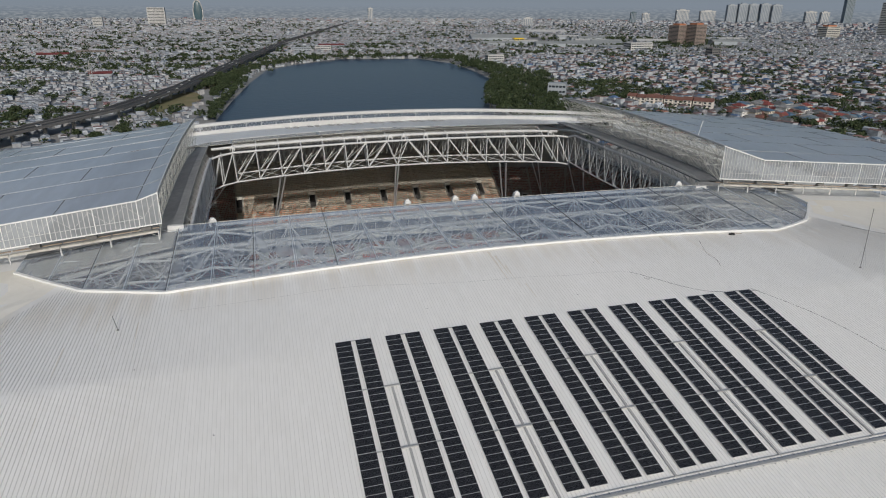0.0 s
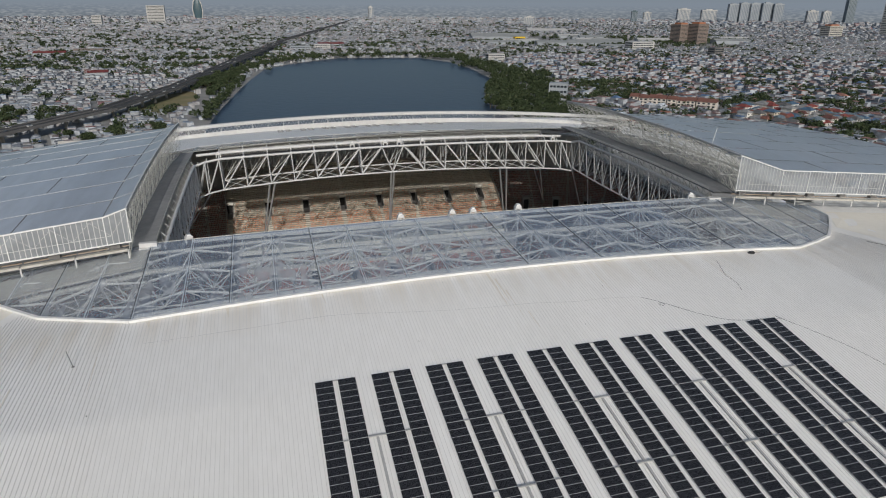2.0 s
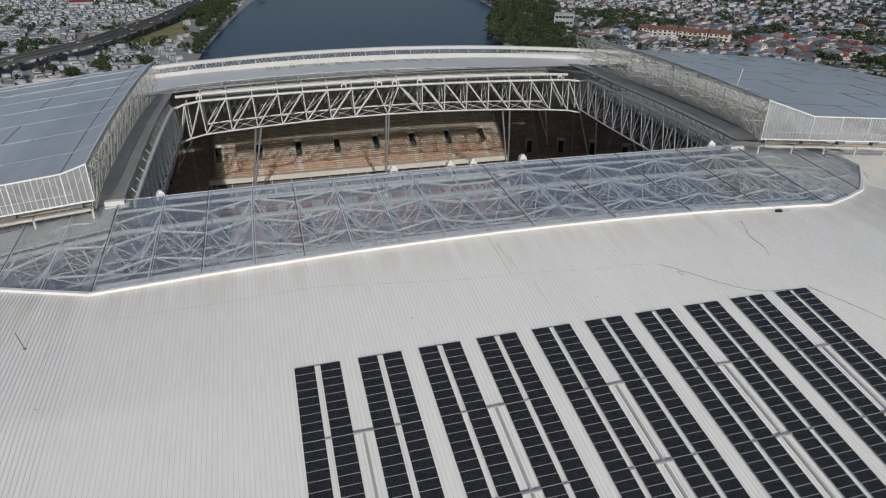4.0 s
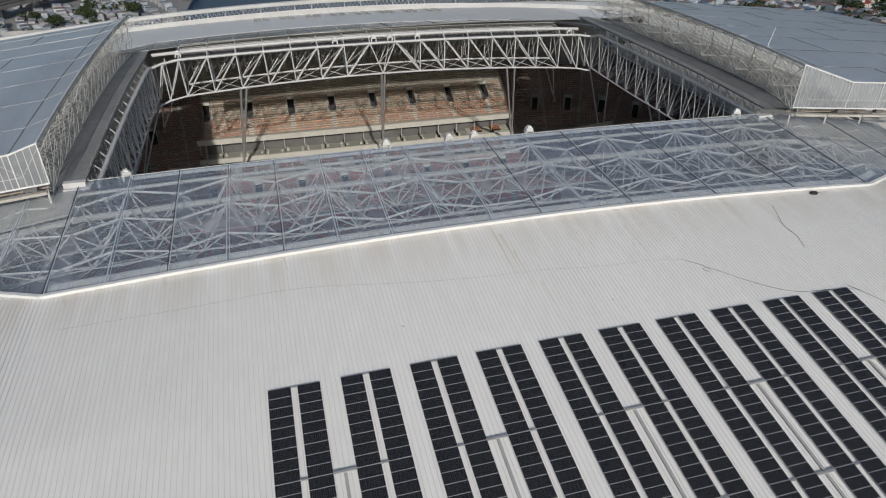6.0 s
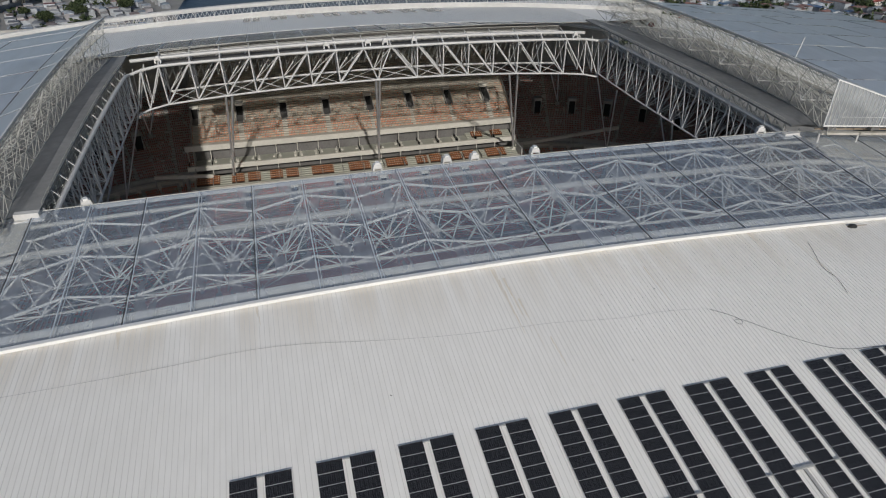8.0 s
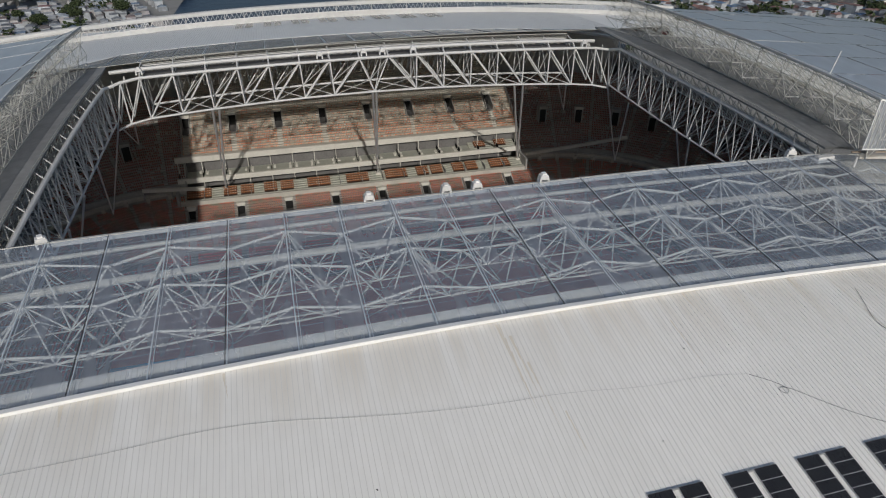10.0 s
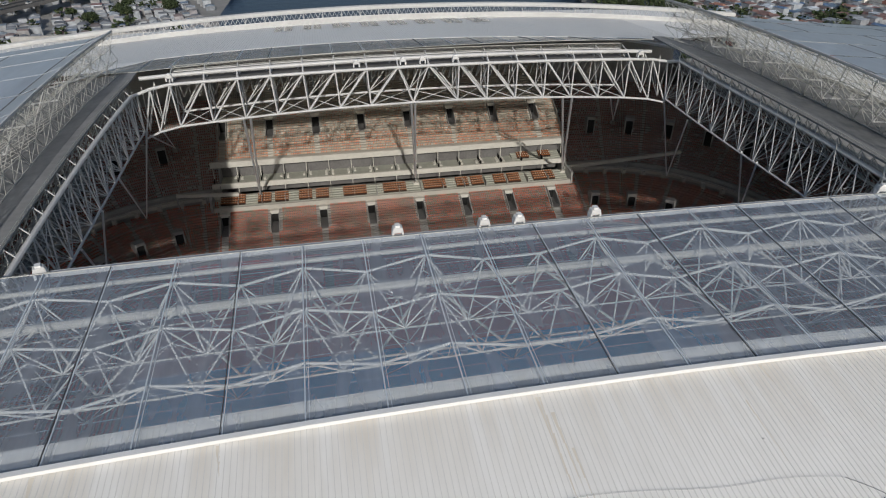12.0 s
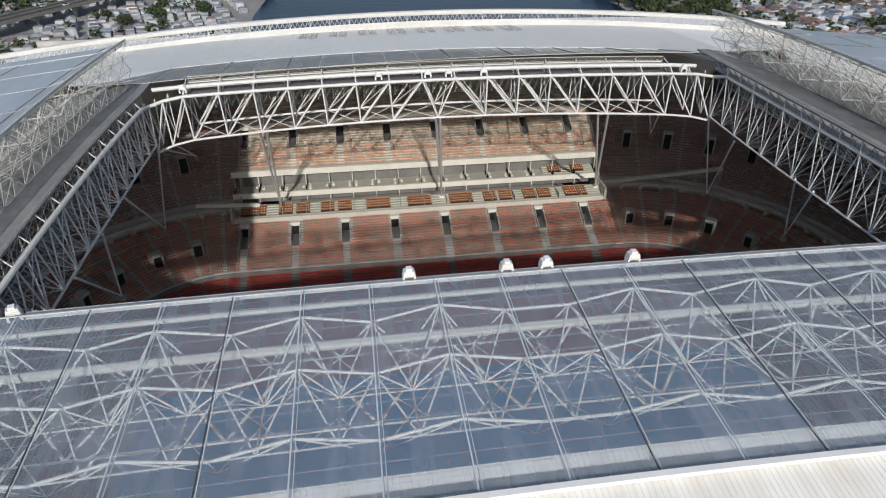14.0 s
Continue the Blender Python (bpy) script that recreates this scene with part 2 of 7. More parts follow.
M_BARK = surface("bark", (0.09, 0.07, 0.05), (0.14, 0.11, 0.08), 0.9, 0, 0.2, 2, 0.3, 0)
M_LEAFY = island_palette("foliage", [(0, (0.036, 0.054, 0.025)), (0.3, (0.050, 0.072, 0.032)), (0.6, (0.064, 0.088, 0.040)), (0.85, (0.085, 0.102, 0.050))], 0.9)
# City palettes: blue cast for all, lower contrast bar villas, standing for distance haze.
M_HROOF = island_palette("haze_tinted_house_roofs", [(0, (0.289, 0.307, 0.329)), (0.14, (0.229, 0.245, 0.271)), (0.27, (0.338, 0.359, 0.387)), (0.40, (0.233, 0.205, 0.204)), (0.50, (0.278, 0.225, 0.218)),
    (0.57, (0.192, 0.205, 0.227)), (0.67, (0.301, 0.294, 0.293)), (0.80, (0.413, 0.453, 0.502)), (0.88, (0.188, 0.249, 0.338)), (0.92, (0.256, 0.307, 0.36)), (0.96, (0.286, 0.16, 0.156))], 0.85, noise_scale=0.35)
M_HROOF_R = island_palette("haze_tinted_villa_roofs", [(0, (0.214, 0.139, 0.129)), (0.18, (0.28, 0.165, 0.146)), (0.32, (0.158, 0.129, 0.131)), (0.44, (0.158, 0.175, 0.196)), (0.54, (0.271, 0.297, 0.329)), (0.64, (0.421, 0.455, 0.495)), (0.72, (0.113, 0.184, 0.307)), (0.81, (0.177, 0.25, 0.329)), (0.88, (0.571, 0.618, 0.674)), (0.95, (0.355, 0.185, 0.141))], 0.85, noise_scale=0.35)
M_HWALL = island_palette("haze_tinted_house_walls", [(0, (0.409, 0.434, 0.462)), (0.25, (0.353, 0.369, 0.389)), (0.45, (0.484, 0.519, 0.558)), (0.62, (0.402, 0.396, 0.399)), (0.78, (0.308, 0.332, 0.362)), (0.92, (0.384, 0.369, 0.384))], 0.85, noise_scale=0.3)
M_HROOF_O = island_palette("tiled_roof", [(0, (0.22, 0.10, 0.075)), (0.18, (0.15, 0.075, 0.065)), (0.34, (0.14, 0.14, 0.14)), (0.46, (0.085, 0.15, 0.225)), (0.62, (0.15, 0.20, 0.235)), (0.76, (0.30, 0.30, 0.295)), (0.90, (0.24, 0.07, 0.06))], 0.8, True, 0.8)
M_HWALL_O = island_palette("painted_wall", [(0, (0.70, 0.68, 0.64)), (0.4, (0.76, 0.74, 0.70)), (0.7, (0.62, 0.55, 0.45)), (0.88, (0.50, 0.48, 0.46))], 0.8, True, 0.8)
M_WINDOW, _, _wb2 = shader("window_glass", 0.15, 0, 0.6)
_wb2.inputs["Base Color"].default_value = (0.03, 0.04, 0.05, 1)
M_SEAT = island_palette("stadium_seats", [(0, (0.52, 0.10, 0.03)), (0.34, (0.45, 0.075, 0.025)), (0.64, (0.17, 0.14, 0.07)), (0.78, (0.13, 0.12, 0.06)), (0.88, (0.38, 0.11, 0.045))], 0.6)
M_SEATUP = island_palette("upper_seats", [(0, (0.60, 0.23, 0.12)), (0.36, (0.60, 0.30, 0.18)), (0.62, (0.57, 0.43, 0.31)), (0.85, (0.57, 0.36, 0.24))], 0.6)
M_SEATMID = island_palette("bleached_seats", [(0, (0.55, 0.27, 0.17)), (0.22, (0.50, 0.42, 0.32)), (0.55, (0.46, 0.41, 0.33)), (0.85, (0.55, 0.36, 0.25))], 0.6)
M_SEATTOP = island_palette("faded_seats", [(0, (0.37, 0.34, 0.29)), (0.45, (0.40, 0.365, 0.31)), (0.78, (0.42, 0.29, 0.22)), (0.9, (0.36, 0.32, 0.27))], 0.6)
# Seat reds pulled down to stand for shade at the curved ends.
M_SEATSHADE = island_palette("shade_dimmed_seats", [(0, (0.30, 0.095, 0.065)), (0.45, (0.25, 0.08, 0.055)), (0.75, (0.15, 0.11, 0.08)), (0.9, (0.19, 0.075, 0.055))], 0.7)
M_SEATRED = island_palette("red_seats", [(0, (0.46, 0.03, 0.018)), (0.5, (0.40, 0.026, 0.016)), (0.85, (0.33, 0.04, 0.025))], 0.6)
M_VIP = surface("brown_leather", (0.20, 0.072, 0.026), (0.28, 0.105, 0.04), 0.5, 0, 0.4, 3, 0.3, 0)
# Seat leather darkened for shade between rows; backrests keep the lit brown.
M_VIPSHADE = surface("shade_dark_leather", (0.028, 0.016, 0.011), (0.05, 0.026, 0.017), 0.5, 0, 0.4, 3, 0.3, 0)
M_CREAM = surface("cream_headrest", (0.66, 0.62, 0.52), (0.74, 0.70, 0.60), 0.6, 0, 0.4, 3, 0.3, 0)

# solar cell face: a grid of dark cells under glass
M_CELL, cnt, cb = shader("solar_cells", 0.22, 0, 0.5)
_tc = cnt.nodes.new("ShaderNodeTexCoord")
_br = cnt.nodes.new("ShaderNodeTexBrick")
_br.offset = 0.0
_br.inputs["Scale"].default_value = 1.0
_br.inputs["Brick Width"].default_value = 0.185
_br.inputs["Row Height"].default_value = 0.094
_br.inputs["Mortar Size"].default_value = 0.009
_br.inputs["Color1"].default_value = (0.0095, 0.0092, 0.010, 1)
_br.inputs["Color2"].default_value = (0.013, 0.0125, 0.0135, 1)
_br.inputs["Mortar"].default_value = (0.075, 0.078, 0.085, 1)
cnt.links.new(_tc.outputs["Object"], _br.inputs["Vector"])
cnt.links.new(_br.outputs["Color"], cb.inputs["Base Color"])
M_FRAME = surface("anodised_frame", (0.44, 0.445, 0.45), (0.54, 0.545, 0.55), 0.4, 0.1, 0.5, 3, 0.3, 0)


# ---- mesh helpers ----
def mesh_of(name, verts, faces, mats, idx=None, smooth=False):
    me = bpy.data.meshes.new(name)
    me.from_pydata(verts, [], faces)
    for m in mats:
        me.materials.append(m)
    if idx is not None:
        me.polygons.foreach_set("material_index", idx)
    if smooth:
        me.polygons.foreach_set("use_smooth", [True] * len(me.polygons))
    me.update()
    return me


def unit_tube(mat, n=8):
    v, f = [], []
    for k in range(n):
        a = 2 * math.pi * k / n
        v += [(math.cos(a), math.sin(a), 0), (math.cos(a), math.sin(a), 1)]
    for k in range(n):
        j = (k + 1) % n
        f.append((2 * k, 2 * j, 2 * j + 1, 2 * k + 1))
    f.append([2 * k for k in range(n)][::-1])
    f.append([2 * k + 1 for k in range(n)])
    return mesh_of("tube", v, f, [mat])


BOXV = [(x, y, z) for z in (-0.5, 0.5) for y in (-0.5, 0.5) for x in (-0.5, 0.5)]
BOXF = [(0, 2, 3, 1), (4, 5, 7, 6), (0, 1, 5, 4), (2, 6, 7, 3), (0, 4, 6, 2), (1, 3, 7, 5)]
_unit = {}


def tube_mesh(mat):
    if ("t", mat.name) not in _unit:
        _unit["t", mat.name] = unit_tube(mat)
    return _unit["t", mat.name]


def box_mesh(mat):
    if ("b", mat.name) not in _unit:
        _unit["b", mat.name] = mesh_of("box", BOXV, BOXF, [mat])
    return _unit["b", mat.name]


def axis_matrix(a, b, rx, ry):
    a, b = Vector(a), Vector(b)
    d = b - a
    q = d.to_track_quat("Z", "Y")
    return Matrix.Translation(a) @ q.to_matrix().to_4x4() @ Matrix.Diagonal((rx, ry, d.length, 1))


def member(name, a, b, r, mat, parent, label=""):
    """A round steel member from a to b."""
    o = new(name, tube_mesh(mat))
    o.matrix_basis = axis_matrix(a, b, r, r)
    o.parent = parent
    if label:
        o["label"] = label
    return o


def bar(name, a, b, w, h, mat, parent, label=""):
    """A square-cut bar from a to b, w wide and h high."""
    a, b = Vector(a), Vector(b)
    d = b - a
    up = Vector((0, 0, 1)) if abs(d.normalized().z) < 0.95 else Vector((0, 1, 0))
    side = d.cross(up).normalized()
    top = side.cross(d).normalized()
    m = Matrix((side * w, top * h, d)).transposed().to_4x4()
    o = new(name, box_mesh(mat))
    o.matrix_basis = Matrix.Translation((a + b) / 2) @ m
    o.parent = parent
    if label:
        o["label"] = label
    return o


def block(name, x0, x1, y0, y1, z0, z1, mat, parent, label=""):
    o = new(name, box_mesh(mat))
    o.matrix_basis = Matrix.Translation(((x0 + x1) / 2, (y0 + y1) / 2, (z0 + z1) / 2)) @ Matrix.Diagonal((x1 - x0, y1 - y0, z1 - z0, 1))
    o.parent = parent
    if label:
        o["label"] = label
    return o


def thing(name, label, category, group="", kind=""):
    return tagged(new(name), label, category, group, kind)


def part(name, bm, mat, parent, label=""):
    me = bpy.data.meshes.new(name)
    bm.to_mesh(me)
    bm.free()
    me.materials.append(mat)
    o = new(name, me)
    o.parent = parent
    if label:
        o["label"] = label
    return o


class Soup:
    """Collects many small pieces into one mesh."""
    def __init__(self):
        self.v, self.f, self.i = [], [], []

    def add(self, verts, faces, mat=0):
        n = len(self.v)
        self.v.extend(verts)
        self.f.extend([tuple(k + n for k in f) for f in faces])
        self.i.extend([mat] * len(faces))

    def rod(self, a, b, r, mat=0, n=4):
        a, b = Vector(a), Vector(b)
        d = (b - a).normalized()
        u = d.cross(Vector((0.3, 0.2, 1))).normalized()
        w = d.cross(u)
        vs = []
        for p in (a, b):
            for k in range(n):
                t = 2 * math.pi * k / n
                vs.append(tuple(p + (u * math.cos(t) + w * math.sin(t)) * r))
        self.add(vs, [(k, (k + 1) % n, n + (k + 1) % n, n + k) for k in range(n)], mat)

    def box(self, x0, x1, y0, y1, z0, z1, mat=0):
        self.add([((x0, x1)[i & 1], (y0, y1)[i >> 1 & 1], (z0, z1)[i >> 2]) for i in range(8)], BOXF, mat)

    def make(self, name, mats, parent=None):
        o = new(name, mesh_of(name, self.v, self.f, mats, self.i))
        if parent:
            o.parent = parent
        return o


# ---- plan of the stadium ----
XC, YC = 35.5, 83.5
GUT = 62.5


def crown(x):
    return -2.2 * ((x - XC) / 60) ** 2


def fall(d):
    d = max(d, 0)
    return 0.16 * d + 0.0003 * d * d


def roof_z(x, y):
    dy = abs(y - YC) - GUT
    cx = max(min(x, XC + 84), XC - 84)
    k = 1 - 0.75 * min(max(dy / 22, 0), 1)
    z = 58.75 + crown(cx) * k - fall(dy)
    d = abs(x - XC)
    return min(z, 54.5 - 0.1 * (d - 88)) if d > 70 else z


def far_z(x, y):
    """The far roof, in mirrored coordinates: flatter than the near one."""
    dy = max(abs(y - YC) - GUT, 0)
    cx = max(min(x, XC + 84), XC - 84)
    d = abs(x - XC)
    z0 = 58.75 + crown(cx) - 0.0012 * max(d - 60, 0) ** 2
    k = dy / 59
    return (1 - k) * z0 + k * (51.1 - 0.00034 * (x - 50) ** 2)


def band_y(x):
    """Plan line of the gutter, near side: straight, then swept back at the corners."""
    d = abs(x - XC)
    if d <= 60:
        return 21.0
    if d <= 74:
        return 21 + (d - 60) * 0.5
    return 28 + (min(d, 88) - 74)


RIM = 47.3


def rim_z(x):
    d = abs(x - XC)
    return 60.1 + 0.32 * crown(XC + min(d, 61)) - 0.16 * max(d - 61, 0)


def pane_z(x, y):
    """Height of the glazed band between gutter and rim, near side coordinates."""
    y = min(y, 2 * YC - y)
    g = band_y(x)
    k = min(max((y - g) / (RIM - g), 0), 1) if RIM - g > 0.5 else 1
    return (1 - k) * (roof_z(x, g) + 0.12) + k * rim_z(x)


# ---- ground, lake and distance ----
def plan_face(name, pts, z, mat, label, category, kind="structure"):
    o = new(name, mesh_of(name, [(x, y, z) for x, y in pts], [tuple(range(len(pts)))], [mat]))
    return tagged(o, label, category, "", kind)


LAKE = [(-40, 300), (-52, 480), (-48, 559), (-39, 665), (-20, 850), (4, 1020), (54, 1117), (148, 1227), (304, 1210), (338, 1090), (337, 979), (319, 820), (280, 730), (256, 670), (232, 590), (222, 500), (225, 300)]
# outer walls of the stadium, in plan; the bowl is dug in below the ground around it
WX0, WX1, WY0, WY1, DUG = -112.0, 190.0, -49.0, 222.0, -17.0
tagged(new("ground", mesh_of("ground", [(-9000, -9000, 0), (9000, -9000, 0), (9000, 9000, 0), (-9000, 9000, 0), (WX0, WY0, 0), (WX1, WY0, 0), (WX1, WY1, 0), (WX0, WY1, 0)], [(0, 1, 5, 4), (1, 2, 6, 5), (2, 3, 7, 6), (3, 0, 4, 7)], [M_GROUND])), "dusty grey-brown city ground reaching the horizon", "ground", "", "structure")
# unseen floor added to close the dug bowl to light
plan_face("floor", [(WX0, WY0), (WX1, WY0), (WX1, WY1), (WX0, WY1)], DUG, M_CONC, "plain concrete floor under the stands", "floor")
plan_face("water", LAKE, 0.25, M_WATER, "dark blue rippled reservoir water", "lake")
FIELD = [(-136, 612), (-130, 650), (-110, 733), (-92, 768), (-78, 750), (-72, 690), (-76, 622), (-106, 598)]
plan_face("field", FIELD, 0.12, M_FIELD, "worn dry grass field beside the highway", "field")

bd_mat = bpy.data.materials.new("hazy_distance")
bd_mat.use_nodes = True
_bn = bd_mat.node_tree.nodes["Principled BSDF"]
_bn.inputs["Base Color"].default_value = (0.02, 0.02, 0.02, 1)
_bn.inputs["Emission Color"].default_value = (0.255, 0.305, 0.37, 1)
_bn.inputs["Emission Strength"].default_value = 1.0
# far specks of city fading upward into haze, both painted in the glow
_nt = bd_mat.node_tree
_ge = _nt.nodes.new("ShaderNodeNewGeometry")
_mp = _nt.nodes.new("ShaderNodeMapping")
_mp.inputs["Scale"].default_value = (0.035, 0.035, 0.16)
_nt.links.new(_ge.outputs["Position"], _mp.inputs["Vector"])
_no = _nt.nodes.new("ShaderNodeTexNoise")
_no.inputs["Scale"].default_value = 1.0
_no.inputs["Detail"].default_value = 4
_nt.links.new(_mp.outputs["Vector"], _no.inputs["Vector"])
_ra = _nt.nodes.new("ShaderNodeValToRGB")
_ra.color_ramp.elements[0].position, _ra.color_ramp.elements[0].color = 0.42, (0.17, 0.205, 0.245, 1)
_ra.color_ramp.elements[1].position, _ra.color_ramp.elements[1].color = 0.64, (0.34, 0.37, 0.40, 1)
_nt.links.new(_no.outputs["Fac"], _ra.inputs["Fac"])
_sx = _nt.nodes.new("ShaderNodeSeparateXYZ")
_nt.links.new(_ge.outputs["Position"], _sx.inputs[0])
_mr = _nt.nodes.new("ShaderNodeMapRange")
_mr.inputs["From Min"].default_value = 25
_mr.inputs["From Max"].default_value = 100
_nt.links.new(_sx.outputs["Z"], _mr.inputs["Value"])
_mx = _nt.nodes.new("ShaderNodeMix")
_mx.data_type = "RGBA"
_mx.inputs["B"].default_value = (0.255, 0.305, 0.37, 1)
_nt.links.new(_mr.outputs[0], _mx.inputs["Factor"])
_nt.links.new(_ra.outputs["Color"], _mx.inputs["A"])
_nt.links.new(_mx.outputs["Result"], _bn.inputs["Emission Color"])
_bn.inputs["Roughness"].default_value = 1.0
_bn.inputs["Specular IOR Level"].default_value = 0
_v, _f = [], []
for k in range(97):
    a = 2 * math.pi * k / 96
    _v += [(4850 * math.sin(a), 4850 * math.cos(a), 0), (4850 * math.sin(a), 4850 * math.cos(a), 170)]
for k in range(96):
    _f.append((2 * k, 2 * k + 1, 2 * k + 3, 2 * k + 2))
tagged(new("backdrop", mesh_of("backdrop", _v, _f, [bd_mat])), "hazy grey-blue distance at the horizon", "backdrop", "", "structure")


# ---- fixed roof ----
def build_roof(side):
    """side -1: near half, +1: far half, mirrored about YC."""
    xs = sorted(set([round(XC + 2 * k, 3) for k in range(-62, 63)] + [XC - 60, XC + 60, XC - 74, XC + 74, XC - 88, XC + 88, XC - 88.02, XC + 88.02]))
    cols = []
    for x in xs:
        top = band_y(x) if abs(x - XC) <= 88.01 else YC
        low = -50.0 if side < 0 else -56.0
        cols.append([low + (top - low) * j / 47 for j in range(48)])
    zf = roof_z if side < 0 else far_z
    v, f = [], []
    n = 48
    for dz in (0, -0.6):
        for x, ys in zip(xs, cols):
            for y in ys:
                yy = y if side < 0 else 2 * YC - y
                v.append((x, yy, zf(x, y) + dz))
    m = len(xs) * n
    for i in range(len(xs) - 1):
        for j in range(n - 1):
            q = (i * n + j, (i + 1) * n + j, (i + 1) * n + j + 1, i * n + j + 1)
            f.append(q if side < 0 else q[::-1])
            b = tuple(k + m for k in q)
            f.append(b[::-1] if side < 0 else b)
        for j in (0, n - 1):
            f.append((i * n + j, i * n + j + m, (i + 1) * n + j + m, (i + 1) * n + j))
    o = new("near_roof" if side < 0 else "far_roof", mesh_of("roof", v, f, [M_ROOF]))
    return tagged(o, "white standing-seam metal roof with faint brown stains", "roof", "", "structure")


near_roof, far_roof = build_roof(-1), build_roof(1)

# outer wall of the stadium below the eaves, added unseen to shut out light
for nm, box in (("wall_south", (WX0, WX1, WY0 - 0.5, WY0 + 0.5, 33.0)), ("wall_north", (WX0, WX1, WY1 - 0.5, WY1 + 0.5, 26.9)), ("wall_west", (WX0 - 0.5, WX0 + 0.5, WY0, WY1, 26.9)), ("wall_east", (WX1 - 0.5, WX1 + 0.5, WY0, WY1, 26.9))):
    block(nm, *box[:4], DUG, box[4], M_CONC, None)
    tagged(bpy.data.objects[nm], "plain concrete outer wall of the stadium", "wall", "", "structure")
block("wall_north_upper", -86.0, 157.0, WY1 - 0.5, WY1 + 0.5, 26.9, 46.5, M_CONC, None)
tagged(bpy.data.objects["wall_north_upper"], "plain concrete wall below the far eaves", "wall", "", "structure")
# unseen low roofs added over the bowl's ends against light, below an open clerestory left for fill
for nm, xa, xb in (("roof_west", WX0, -86.0), ("roof_east", 157.0, WX1)):
    block(nm, xa, xb, WY0, WY1, 27.0, 27.5, M_CONC, None)
    tagged(bpy.data.objects[nm], "plain grey unseen low roof added over the end of the stands", "roof", "", "structure")


# ---- glazed bands along both long sides ----
MULL = [-52.8 + 7 * k for k in range(26)]
SEAMX = (-38.8, -24.8, -10.8, 3.2, 17.2, 31.2, 38.2, 52.2, 66.2, 80.2, 94.2, 108.2)


def build_band(side):
    th = thing("near_glazing" if side < 0 else "far_glazing", "blue-tinted polycarbonate roof glazing along the stadium opening", "roof glazing", "", "structure")
    fy = (lambda y: y) if side < 0 else (lambda y: 2 * YC - y)
    rim = RIM if side < 0 else RIM - 7.0

    def P(x, y, dz=0.0):
        z = pane_z(x, y) + dz
        if side > 0:
            g = band_y(x)
            k = min(max((y - g) / max(rim - g, 0.5), 0), 1)
            xl = min(max(x, XC - 61), XC + 61)
            z = (1 - k) * (roof_z(x, g) + 0.12) + k * (61.7 + crown(xl) * 0.75 + 0.015 * (xl - XC)) + dz
        return (x, fy(y), z)
    for i in range(len(MULL) - 1):
        x0, x1 = MULL[i], MULL[i + 1]
        g0, g1 = band_y(x0), band_y(x1)
        rows = (0, 0.5, 1)
        for a, b in zip(rows, rows[1:]):
            pts = [P(x0, g0 + (rim - g0) * a), P(x1, g1 + (rim - g1) * a), P(x1, g1 + (rim - g1) * b), P(x0, g0 + (rim - g0) * b)]
            if side > 0:
                pts = pts[::-1]
            o = new("pane", mesh_of("pane", pts, [(0, 1, 2, 3)], [M_GLASS]))
            o.parent = th
            if side < 0:
                o.visible_shadow = False
        fl = (0.55, 0.4, M_FLASH) if side < 0 else (0.4, 0.1, M_ROOF)
        bar("gutter_flashing", P(x0, g0 - 0.25, 0.12 if side < 0 else 0.0), P(x1, g1 - 0.25, 0.12 if side < 0 else 0.0), *fl, th, "white gutter flashing")
        bar("rim_rail", P(x0, rim, 0.03), P(x1, rim, 0.03), 0.12, 0.1, M_LATTICE, th, "pale steel rim rail")
        if side < 0:
            for k in range(1, 13):
                ya, yb = g0 + (rim - g0) * k / 13, g1 + (rim - g1) * k / 13
                bar("purlin", P(x0, ya, -0.16), P(x1, yb, -0.16), 0.055, 0.012, M_MULL, th)
    for x in MULL:
        g = band_y(x)
        if rim - g < 2:
            continue
        dark = min(abs(x - q) for q in SEAMX) < 0.2 and not 16 < x < 32
        if dark:
            bar("seam_cover", P(x, g - 0.2, 0.03), P(x, rim, 0.03), 0.075, 0.08, M_SEAMD, th, "dark seam between the glazing sheets")
        bar("mullion", P(x + (0.2 if dark else 0), g, 0.05), P(x + (0.2 if dark else 0), rim, 0.05), 0.08 if dark else 0.12, 0.09, M_MULL, th)
        if not dark:
            bar("mullion", P(x + 0.34, g, 0.03), P(x + 0.34, rim, 0.03), 0.05, 0.06, M_MULL, th)
    return th


near_band, far_band = build_band(-1), build_band(1)

# white sheet apron seen below the near glazing
s = Soup()
for i in range(len(MULL) - 1):
    x0, x1 = MULL[i], MULL[i + 1]
    if abs(x0 - XC) < 66 and abs(x1 - XC) < 66:
        a0, a1 = band_y(x0), band_y(x1)
        s.add([(x0, a0 - 0.3, roof_z(x0, a0) - 0.75), (x1, a1 - 0.3, roof_z(x1, a1) - 0.75), (x1, a1 + 3.1, roof_z(x1, a1) - 0.35), (x0, a0 + 3.1, roof_z(x0, a0) - 0.35)], [(0, 1, 2, 3)])
        for k in range(14):
            x = x0 + 0.25 + k * 0.5
            z = roof_z(x, a0)
            s.rod((x, a0, z - 0.7), (x, a0 + 3.1, z - 0.32), 0.04)
tagged(s.make("roof_apron", [M_ROOF]), "white ribbed sheet apron under the glazing edge", "roof edge", "", "structure")


